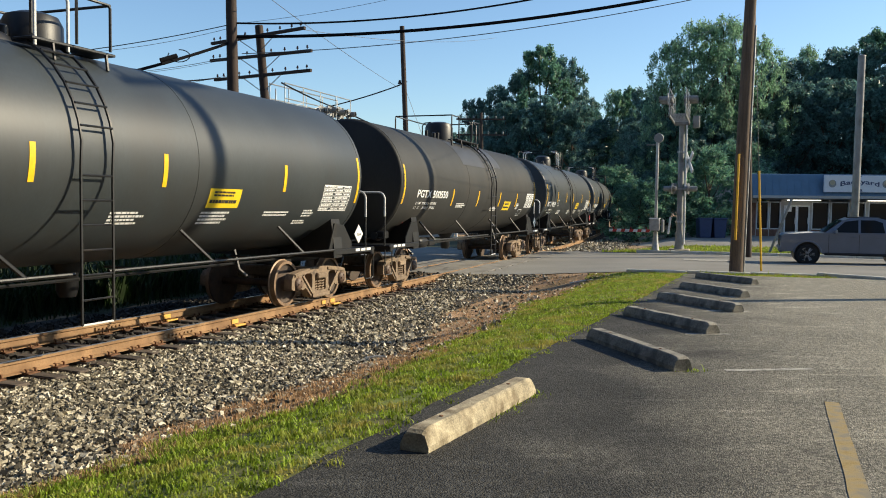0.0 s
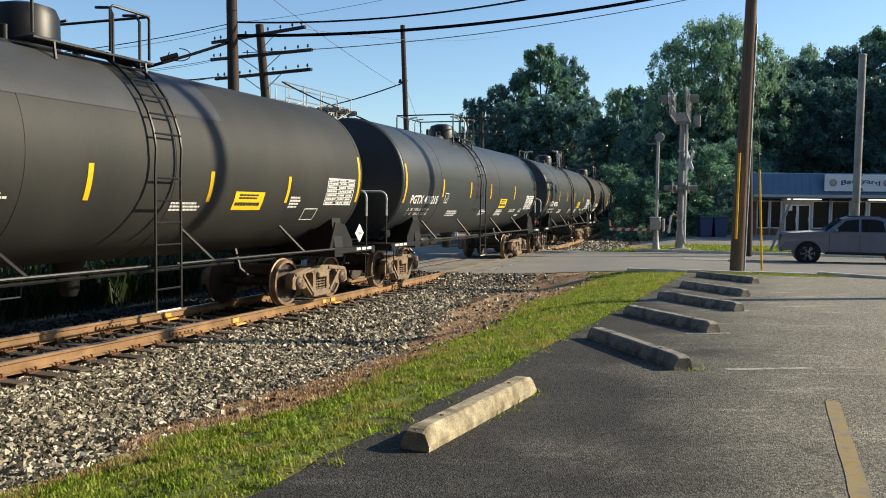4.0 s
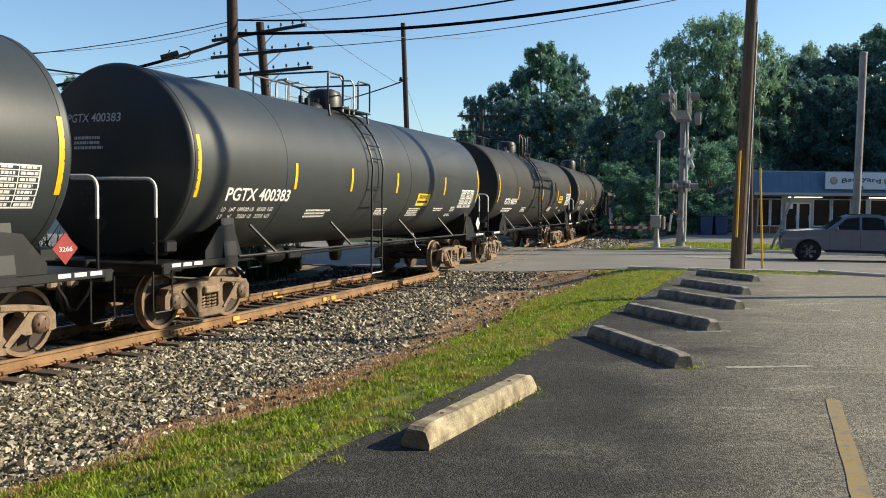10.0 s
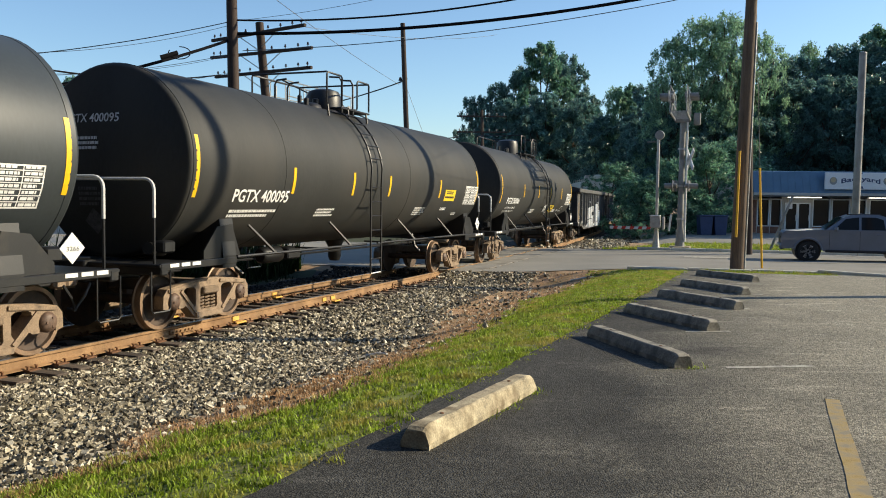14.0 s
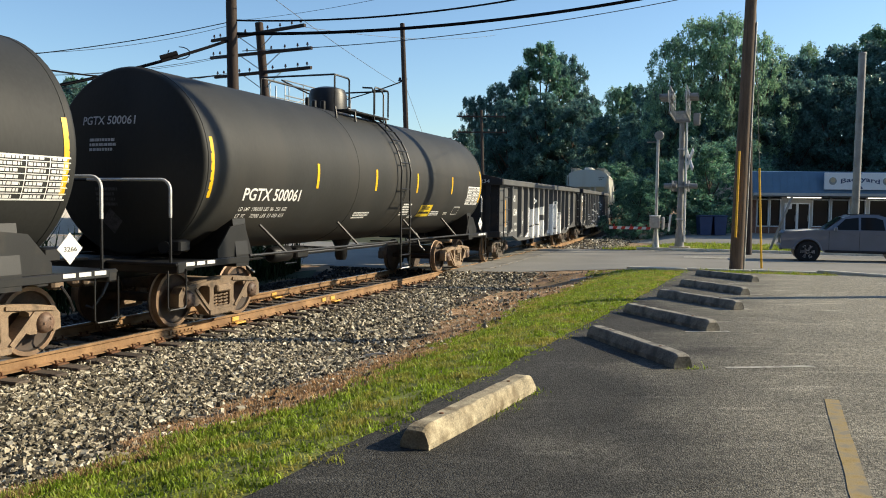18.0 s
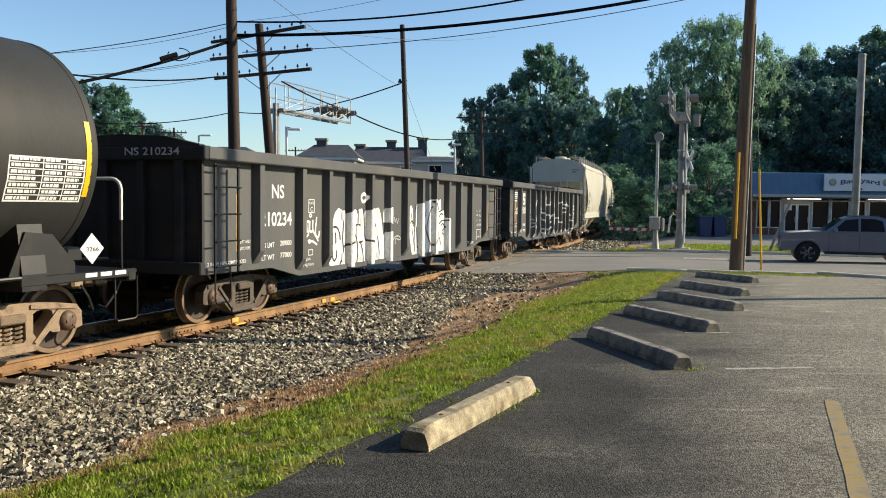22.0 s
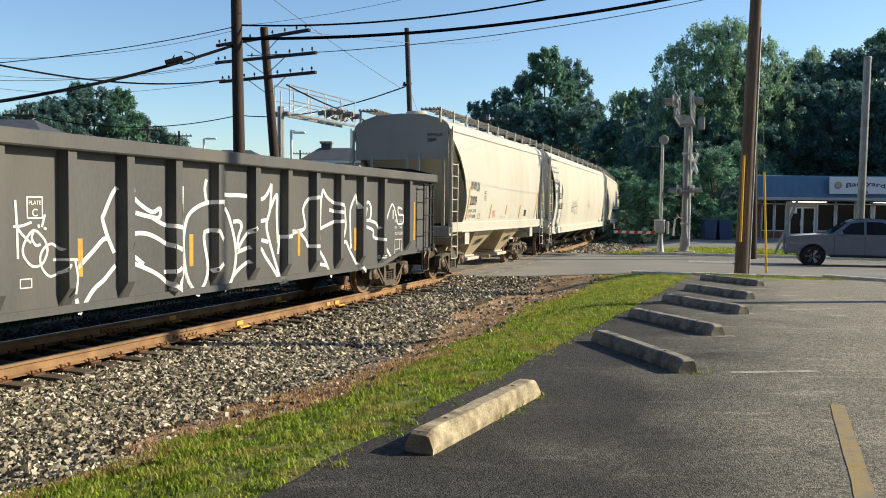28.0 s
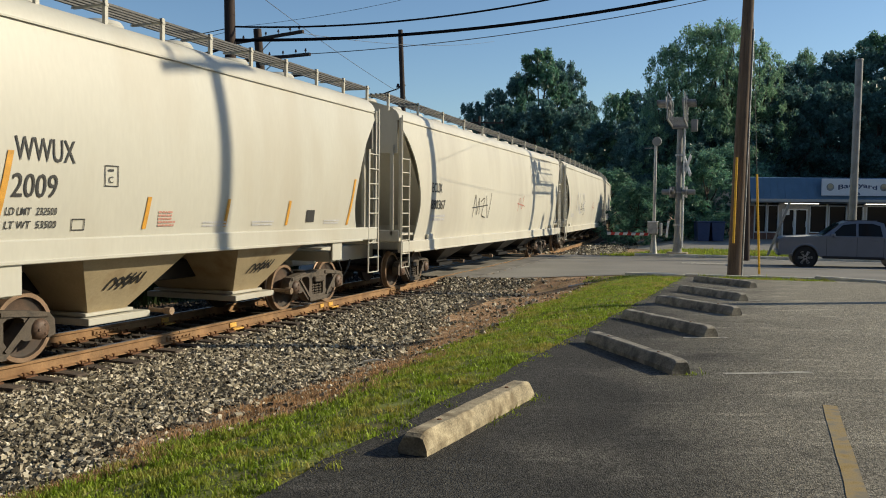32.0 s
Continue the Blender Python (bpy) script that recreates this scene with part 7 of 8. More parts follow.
street_lamp((-17.07, 58.00, 2.06), (-17.07, 58.00, 5.68), (0.55, 0, 0.02), "white street lamp with one arm beyond the track")
street_lamp((-8.57, 46.00, 2.00), (-8.69, 46.00, 5.37), (0.45, 0, -0.15), "pale street lamp post beyond the track")
street_lamp((1.03, 60.00, 1.42), (0.83, 60.00, 5.33), (0.1, 0, 0.0), "pale metal post near the houses")
FAR_POLES = [((-28.12, 78.00, 2.18), (-28.24, 78.00, 8.37), 1.0), ((-27.13, 84.00, 2.26), (-27.22, 84.00, 8.29), 1.3), ((-19.52, 110.00, 2.61), (-19.58, 110.00, 7.98), 1.4), ((3.20, 64.00, 1.43), (2.90, 64.00, 8.15), 1.9), ((-31.97, 62.00, 1.98), (-32.07, 62.00, 8.10), 1.2)]
for base, top, w in FAR_POLES:
    t, dd = pole("utility_pole", "distant wooden utility pole with crossarms", footing(base), top, 0.14, 0.11, DARKPOLE, 8)
    for k in (0.5, 1.7):
        part("crossarm", Shape().box(tuple(dd - Vector((0, 0, k))), (2 * w, 0.12, 0.12)), DARKPOLE, t)
        for q in (-0.9, -0.6, -0.3, 0.3, 0.6, 0.9):
            p = dd - Vector((-q * w, 0, k - 0.06))
            part("insulator", Shape().lathe([(0, 0.03), (0.1, 0.06), (0.2, 0.03)], 6, "z", Matrix.Translation(p)), CASE, t)

# splice case on the thick cable
SP = Vector((-7.54, 22.90, 5.34))
sp = thing("splice_case", "black splice case hanging on the thick cable", "splice case", Matrix.Translation(SP))
ax = (Vector((-7.21, 23.10, 5.47)) - Vector((-7.81, 22.70, 5.19))).normalized()
part("case", Shape().tube([ax * -0.24, ax * -0.20, ax * 0.20, ax * 0.24], 0.065, 10), CABLE, sp, "", True)
part("loop", Shape().tube([ax * 0.3 + Vector((0.34 * math.sin(a) * 0.9, 0, 0.15 + 0.17 * math.cos(a) - 0.17)) for a in np.linspace(0, 5.2, 14)], 0.014, 5), CABLE, sp)


# ---- crossing signals ----
def cantilever(name, base, L, z, way, label, mast_r=0.135, half=0.33):
    b = Vector(footing(base))
    t = thing(name, label, "crossing signal", Matrix.Translation(b) @ pose(0, 0, 0, 0, 0, math.degrees(math.atan2(way[1], way[0]))))
    h = z - b.z
    part("footing", Shape().box((0, 0, 0.06), (0.95, 0.95, 0.24), bevel=0.03), CONCRETE, t)
    part("mast", Shape().lathe([(0.1, mast_r * 1.9), (0.16, mast_r * 1.9), (0.2, mast_r * 1.6), (1.1, mast_r * 1.05), (h + 0.25, mast_r * 0.92), (h + 0.27, 0.02)], 18, "z"), CASE, t, "", True)
    for y in (-half, half):
        part("arm_beam", Shape().box((L / 2 + 0.1, y, h), (L, 0.06, 0.09), bevel=0.012), CASE, t)
        part("upper_beam", Shape().tube([(0.1, y, h + 0.50), (L + 0.1, y, h + 0.50)], 0.022, 6), GALV, t)
        part("walkway_rail", Shape().tube([(0.1, y, h + 1.08), (L + 0.1, y, h + 1.08)], 0.024, 6), GALV, t)
        n = max(3, int(L / 1.25))
        for i in range(n + 1):
            x = 0.12 + i * (L - 0.05) / n
            part("rail_post", Shape().tube([(x, y, h + 0.03), (x, y, h + 1.08)], 0.020, 6), GALV, t)
            if i < n:
                part("diagonal", Shape().tube([(x, y, h + 0.03), (x + L / n, y, h + 0.50)], 0.014, 5), GALV, t)
    for i in range(int(L / 0.3)):
        part("grating_bar", Shape().box((0.3 + i * 0.3, 0, h + 0.045), (0.035, half * 2, 0.02)), GALV, t)
    part("arm_bracket", Shape().box((0.06, 0, h - 0.02), (0.20, half * 2 + 0.05, 0.16), bevel=0.03), CASE, t)
    return t, h


def signal_pair(t, x, y, z, facing, name="flasher"):
    """Two round black backgrounds with hooded red lenses on a cross bar along the road."""
    f = part(name, Shape().box((x, y, z), (1.1, 0.07, 0.07), bevel=0.01).box((x, y, z), (0.12, 0.16, 0.5), bevel=0.02), CASE, t, "pair of crossing flashers")
    for k in (-0.42, 0.42):
        m = Matrix.Translation((x + k, y + facing * 0.12, z))
        part("background", Shape().lathe([(-0.012, 0.255), (0.012, 0.255)], 20, "y", m), GALV, f)
        q = facing
        part("hood", Shape().lathe([(q * 0.02, 0.125), (q * 0.36, 0.115), (q * 0.36, 0.105), (q * 0.03, 0.112)], 14, "y", m), CASE, f)
        part("lens", Shape().lathe([(q * 0.015, 0.11), (q * 0.04, 0.09), (q * 0.045, 0.01)], 14, "y", m), LENS_R, f)
        part("lamp_body", Shape().lathe([(-q * 0.03, 0.12), (-q * 0.18, 0.11), (-q * 0.2, 0.03)], 12, "y", m), CASE, f)
    return f


DIR = (math.sin(ANG), math.cos(ANG))
right_sig, hr = cantilever("cantilever_signal", (10.92, 38.00, -0.77), 3.9, 5.08, (-DIR[0], -DIR[1]), "grey cantilever crossing signal mast with walkway and flashers")
for f in (-1, 1):
    signal_pair(right_sig, 3.1, f * 0.30, hr + 0.70, f)
for f in (-1, 1):
    signal_pair(right_sig, 0.0, f * 0.24, 2.95, f)
part("junction_box", Shape().box((-0.1, 0.62, hr + 0.05), (0.32, 0.30, 0.55), bevel=0.03), CASE, right_sig)
cb = Shape()
for a in (45, -45):
    cb.box((0, 0, 0), (0.06, 1.22, 0.2), pose(0, 0, 0, a, 0, 0), bevel=0.01)
part("crossbuck", Shape().add(cb.v, cb.f, pose(0.1, 0.36, 4.15, 0, 0, 112)), BOARD, right_sig, "white crossbuck boards")
part("conduit", Shape().tube([(0.1, 0.21, 0.4), (0.1, 0.21, hr)], 0.045, 8), SILVER, right_sig, "pale conduit pipe")
for z in (1.4, 2.9, 4.6):
    part("clamp", Shape().lathe([(z, 0.19), (z + 0.08, 0.19)], 16, "z"), GALV, right_sig)
left_sig, hl = cantilever("cantilever_signal", (-6.44, 32.00, 1.87), 5.9, 4.85, DIR, "grey cantilever crossing signal arm over the road")
for x in (4.6, 5.6):
    for f in (-1, 1):
        signal_pair(left_sig, x, f * 0.08, hl + 0.45, f)
part("ladder", Shape().tube([(-0.35, 0.2, 0.3), (-0.35, 0.2, hl + 0.8)], 0.025, 6).tube([(-0.35, -0.2, 0.3), (-0.35, -0.2, hl + 0.8)], 0.025, 6), GALV, left_sig)

# gate mechanism with its lowered arm, and slim bell post
GB = Vector(footing((9.98, 38.60, -0.77)))
gate = thing("crossing_gate", "grey crossing gate with a lowered red and white arm", "crossing gate", Matrix.Translation(GB) @ pose(0, 0, 0, 0, 0, -math.degrees(ANG)))
part("footing", Shape().box((0, 0, 0.03), (0.7, 0.7, 0.2), bevel=0.03), CONCRETE, gate)
part("pedestal", Shape().lathe([(0.1, 0.20), (0.2, 0.17), (0.9, 0.10), (1.0, 0.10)], 14, "z"), GALV, gate, "", True)
part("mast", Shape().lathe([(0.9, 0.075), (5.2, 0.065)], 12, "z"), GALV, gate, "", True)
part("bell", Shape().lathe([(-0.10, 0.05), (-0.09, 0.20), (0.0, 0.22), (0.06, 0.16), (0.09, 0.03)], 18, "y", pose(0.05, 0, 5.35)), CASE, gate, "", True)
part("bell_bracket", Shape().box((-0.2, 0, 5.05), (0.6, 0.06, 0.05)), CASE, gate)
part("mechanism", Shape().box((-0.05, -0.1, 1.32), (0.46, 0.42, 0.56), bevel=0.04), GALV, gate)
part("mechanism_lid", Shape().box((-0.05, -0.1, 1.62), (0.50, 0.46, 0.05), bevel=0.015), SILVER, gate)
part("counterweight", Shape().box((0.33, -0.2, 1.28), (0.12, 0.26, 0.60), bevel=0.03), GALV, gate)
part("counterweight", Shape().box((0.49, -0.3, 1.36), (0.09, 0.12, 0.78), bevel=0.02, m=pose(0, 0, 0, 0, 6, 0)), SILVER, gate)
arm = part("gate_arm", Shape().box((-1.15, -0.42, 1.05), (1.9, 0.05, 0.13), bevel=0.01), BOARD, gate, "white gate arm with red stripes")
for i in range(5):
    part("stripe", Shape().prism([(-1.95 + i * 0.38, 0.985), (-1.77 + i * 0.38, 0.985), (-1.72 + i * 0.38, 1.115), (-1.90 + i * 0.38, 1.115)], -0.448, -0.392, "y"), GATE_R, arm)
for x in (-1.9, -1.1, -0.4):
    part("gate_lamp", Shape().lathe([(1.115, 0.04), (1.2, 0.045), (1.22, 0.02)], 10, "z", pose(x, -0.42, 0)), LENS_R, arm)


# ---- pole outside the view whose shadow falls over the lot and the cars ----
sp_b = (13.2, 16.25)
shade_pole, ds = pole("utility_pole", "tall wooden utility pole at the edge of the parking lot", (sp_b[0], sp_b[1], ground_at(*sp_b)), (sp_b[0], sp_b[1], 12.75), 0.19, 0.13, WOODPOLE)
part("crossarm", Shape().box((0, 0, 12.35), (0.12, 2.3, 0.16), bevel=0.01), WOODPOLE, shade_pole)
part("insulator_pin", Shape().lathe([(12.4, 0.03), (12.7, 0.06), (12.75, 0.02)], 10, "z", pose(0.0, -0.9, 0)), PORCELAIN, shade_pole)


# ---- pickup truck waiting at the crossing ----
def pickup():
    bpos = (13.92, 31.60, -0.75)
    t = thing("pickup_truck", "slate blue double-cab pickup truck with lit headlamps waiting at the crossing", "pickup truck", pose(bpos[0], bpos[1], ground_at(bpos[0], bpos[1]) + 0.016, 0, 0, -math.degrees(ANG)))
    # x runs from the nose backwards; 0 is the front axle
    W = 0.92
    low = [(-0.88, 0.48), (-0.93, 0.62), (-0.94, 0.84), (-0.90, 1.06), (-0.78, 1.13), (0.20, 1.19), (0.62, 1.20), (2.9, 1.19), (4.35, 1.18), (4.42, 1.12), (4.42, 0.60), (4.30, 0.52), (3.76, 0.50), (3.70, 0.63), (3.58, 0.79), (3.40, 0.87), (3.06, 0.87), (2.88, 0.79), (2.76, 0.63), (2.70, 0.40), (0.53, 0.40), (0.47, 0.60), (0.36, 0.77), (0.20, 0.86), (-0.16, 0.86), (-0.34, 0.77), (-0.45, 0.60), (-0.50, 0.48)]
    part("body", Shape().prism(low, -W, W, "y"), TRUCKP, t)
    cab = [(0.50, 1.14), (1.18, 1.66), (1.42, 1.755), (1.9, 1.79), (2.35, 1.775), (2.62, 1.70), (2.78, 1.18)]
    sh = Shape()
    n = len(cab)
    vs = []
    for q in (-1, 1):
        vs += [(x, q * (0.90 - 0.16 * max(0, (z - 1.16)) / 0.62), z) for x, z in cab]
    sh.add(vs, [tuple(range(n)), tuple(range(2 * n - 1, n - 1, -1))] + [(i, n + i, n + (i + 1) % n, (i + 1) % n) for i in range(n)])
    part("cab", sh, TRUCKP, t)
    for x in (0.0, 3.23):
        part("wheel_well", Shape().lathe([(-0.80, 0.46), (0.80, 0.46)], 20, "y", pose(x, 0, 0.41)), PLASTIC, t)
    for q in (-1, 1):
        yy = lambda z: q * (0.905 - 0.16 * max(0, (z - 1.16)) / 0.62)
        for a in ([(0.86, 1.22), (1.26, 1.62), (1.70, 1.68), (1.70, 1.22)], [(1.78, 1.22), (1.78, 1.68), (2.25, 1.68), (2.50, 1.60), (2.58, 1.22)]):
            part("side_window", Shape().add([(x, yy(z), z) for x, z in a], [tuple(range(len(a)))]), PANE, t)
        part("mirror", Shape().box((0.92, q * 1.06, 1.26), (0.12, 0.22, 0.18), bevel=0.04), TRUCKP, t)
        part("wheel_arch", Shape().tube([(0.475 * math.cos(a), q * 0.92, 0.40 + 0.475 * math.sin(a)) for a in np.linspace(0.1, math.pi - 0.1, 14)], 0.035, 6), TRUCKP, t)
        part("wheel_arch", Shape().tube([(3.23 + 0.475 * math.cos(a), q * 0.92, 0.40 + 0.475 * math.sin(a)) for a in np.linspace(0.1, math.pi - 0.1, 14)], 0.035, 6), TRUCKP, t)
        part("rocker_panel", Shape().box((1.62, q * 0.90, 0.42), (2.1, 0.10, 0.10), bevel=0.03), PLASTIC, t)
        for x in (1.55, 2.35):
            part("door_handle", Shape().box((x, q * 0.93, 1.06), (0.20, 0.03, 0.035), bevel=0.01), TRUCKP, t)
        for x in (0.72, 1.74, 2.62):
            part("door_seam", Shape().box((x, q * 0.921, 0.80), (0.012, 0.006, 0.70)), PLASTIC, t)
        part("headlamp", Shape().box((-0.80, q * 0.72, 0.90), (0.20, 0.34, 0.13), bevel=0.04), LAMP_ON, t, "lit white headlamp")
        part("tail_lamp", Shape().box((4.39, q * 0.84, 0.98), (0.06, 0.14, 0.34), bevel=0.02), GATE_R, t)
        for x in (0.0, 3.23):
            w = part("wheel", Shape().lathe([(-0.12, 0.24), (-0.115, 0.36), (-0.085, 0.385), (0.085, 0.385), (0.115, 0.36), (0.12, 0.24)], 28, "y", pose(x, q * 0.82, 0.385)), TYRE, t, "", True)
            rim = Shape().lathe([(q * 0.02, 0.25), (q * 0.11, 0.25), (q * 0.115, 0.235), (q * 0.05, 0.22), (q * 0.05, 0.03)], 24, "y", pose(x, q * 0.82, 0.385))
            part("rim", rim, PLASTIC, w, "", True)
            for k in range(6):
                for j in (-0.13, 0.13):
                    a = 2 * math.pi * k / 6 + j
                    part("spoke", Shape().box((0.14, 0, 0), (0.22, 0.03, 0.055), Matrix.Translation((x, q * 0.925, 0.385)) @ pose(0, 0, 0, 0, math.degrees(a), 0)), ALLOY, w)
    part("windscreen", Shape().add([(0.60, -0.80, 1.24), (0.60, 0.80, 1.24), (1.16, 0.72, 1.665), (1.16, -0.72, 1.665)], [(0, 1, 2, 3)], pose(-0.025, 0, 0.012)), PANE, t)
    part("grille", Shape().box((-0.915, 0, 0.80), (0.06, 1.05, 0.30), bevel=0.03), PLASTIC, t)
    part("bumper", Shape().box((-0.90, 0, 0.55), (0.20, 1.78, 0.22), bevel=0.06), TRUCKP, t)
    part("bed_cover", Shape().box((3.58, 0, 1.195), (1.55, 1.68, 0.03), bevel=0.01), PLASTIC, t)
    part("roof_rail", Shape().tube([(1.3, -0.72, 1.78), (2.4, -0.72, 1.79)], 0.02, 6), PLASTIC, t)
    return t


pickup()


# ---- shop beyond the road ----
def shop():
    b0 = (21.36, 58.00, -0.58)
    x0, y0, z0 = b0[0], 58.0, ground_at(b0[0], 58.0)
    t = thing("shop", "single-storey shop with a blue mansard, pale front and dark windows", "shop", Matrix.Translation((x0, y0, z0)))
    W, D, H = 26.0, 14.0, 4.35
    # openings along the front: (from, to, sill, head)
    wins = [(0.65, 1.5), (1.56, 2.35), (4.52, 5.76), (5.86, 7.15), (7.3, 8.3), (8.5, 10.4), (14.0, 16.0), (16.2, 18.2)]
    part("wall", Shape().box((W / 2, D, H / 2 - 0.4), (W, 0.25, H)).box((0.12, D / 2, H / 2 - 0.4), (0.25, D, H)).box((W - 0.12, D / 2, H / 2 - 0.4), (0.25, D, H)), WALL_W, t)
    xs = [0.25]
    for a, b in wins:
        part("pier", Shape().box(((xs[-1] + a) / 2, 0, 1.35), (a - xs[-1], 0.24, 2.70)), WALL_W, t)
        part("stall_riser", Shape().box(((a + b) / 2, 0, 0.24), (b - a, 0.26, 0.50)), BRICKW, t)
        xs.append(b)
        w = part("window_frame", Shape().box(((a + b) / 2, -0.02, 0.52), (b - a, 0.20, 0.07)).box(((a + b) / 2, -0.02, 2.40), (b - a, 0.20, 0.07)).box((a + 0.03, -0.02, 1.45), (0.06, 0.2, 1.9)).box((b - 0.03, -0.02, 1.45), (0.06, 0.2, 1.9)), BOARD, t)
        part("pane", Shape().box(((a + b) / 2, 0.02, 1.45), (b - a - 0.1, 0.02, 1.82)), PANE, w)
    part("pier", Shape().box(((xs[-1] + W) / 2, 0, 1.35), (W - xs[-1], 0.24, 2.70)), WALL_W, t)
    # brown corner panel and doors
    part("corner_panel", Shape().box((0.2, -0.14, 1.2), (0.75, 0.05, 2.3)), BRICKW, t)
    for a in (2.55, 3.45):
        d = part("door", Shape().box((a + 0.05, -0.16, 1.12), (0.08, 0.07, 2.1)).box((a + 0.85, -0.16, 1.12), (0.08, 0.07, 2.1)).box((a + 0.45, -0.16, 2.13), (0.72, 0.07, 0.08)).box((a + 0.45, -0.16, 0.16), (0.72, 0.07, 0.18)), BOARD, t, "white-framed glass door")
        part("pane", Shape().box((a + 0.45, -0.14, 1.16), (0.72, 0.02, 1.9)), PANE, d)
        part("handle", Shape().tube([(a + 0.75, -0.22, 0.9), (a + 0.75, -0.22, 1.3)], 0.02, 6), ALLOY, d)
    part("notice", Shape().box((2.85, -0.20, 1.95), (0.42, 0.02, 0.42)), BOARD, t, "white paper notice on the door glass")
    part("soffit", Shape().box((W / 2, -0.75, 2.62), (W + 0.4, 1.7, 0.08)), WALL_W, t)
    part("fascia", Shape().box((W / 2, -1.55, 2.72), (W + 0.4, 0.10, 0.28), bevel=0.01), WALL_W, t)
    part("mansard", Shape().prism([(-1.6, 2.84), (-1.2, 4.30), (-1.0, 4.34), (0.0, 4.34), (0.0, 2.84)], -0.2, W + 0.2, "x"), BLUE_ROOF, t)
    k = 0.2
    while k < W:
        part("roof_seam", Shape().tube([(k, -1.59, 2.88), (k, -1.19, 4.32)], 0.02, 4), BLUE_ROOF, t)
        k += 0.5
    part("roof", Shape().box((W / 2, D / 2, 4.05), (W, D, 0.3)), SHINGLE_G, t)
    part("tube_lamp", Shape().box((3.55, -1.0, 2.54), (2.3, 0.16, 0.06), bevel=0.01), LAMP_TUBE, t, "lit tube lamp under the soffit")
    part("tube_lamp", Shape().box((9.2, -1.0, 2.54), (2.4, 0.16, 0.06), bevel=0.01), LAMP_TUBE, t, "lit tube lamp under the soffit")
    sx = 4.55
    s = part("sign", Shape().box((sx + 2.38, -1.74, 3.68), (4.76, 0.12, 1.15), bevel=0.01), BOARD, t, "white shop sign with arched navy lettering")
    put = lambda x, z: (x, -1.81, z + 0.20 * math.sin(math.pi * min(1, max(0, (x - sx - 1.0) / 2.75))) - 0.03)
    lettering("Backyard", put, sx + 1.05, 3.52, 0.44, s, NAVY, bold=0.02, width=2.65)
    lettering("Ba", lambda x, z: (x, -1.81, z), sx + 1.98, 3.17, 0.34, s, NAVY, bold=0.02, width=0.60)
    bars(put, sx + 2.15, sx + 2.55, 3.98, 4.06, 1, s, NAVY, 4)
    for x in (0.55, 4.2):
        part("sign_emblem", Shape().lathe([(-1.815, 0.26), (-1.81, 0.26)], 20, "y", pose(sx + x, 0, 3.68)), CASE, s)
        part("sign_emblem", Shape().lathe([(-1.823, 0.17), (-1.818, 0.17)], 20, "y", pose(sx + x, 0, 3.74)), HOPPER_T, s)
    return t


shop()
bin_o = (17.56, 54.00, -0.71)
for k in range(2):
    bn = thing("wheelie_bin", "blue plastic bin standing by the trees", "bin", pose(bin_o[0] - 0.45 + k * 0.95, 54.0, ground_at(bin_o[0], 54.0)), "bins")
    part("tub", Shape().prism([(-0.34, 0.05), (0.34, 0.05), (0.42, 1.25), (-0.42, 1.25)], -0.4, 0.4, "y"), BIN, bn)
    part("lid", Shape().box((0, 0, 1.29), (0.92, 0.92, 0.08), bevel=0.03), BIN, bn)
    for q in (-0.3, 0.3):
        part("wheel", Shape().lathe([(q - 0.03, 0.1), (q + 0.03, 0.1)], 12, "x", pose(0, 0.38, 0.1)), TYRE, bn)

# slanted board leaning by the verge
lean_o = Vector(footing((14.84, 37.50, -0.73)))
ln = thing("leaning_pole", "pale slanted bracing pole in the verge", "brace pole", Matrix.Translation(lean_o))
part("shaft", Shape().tube([(0, 0, -0.1), Vector((15.84, 37.50, 1.66)) - lean_o], 0.06, 8), CASE, ln)


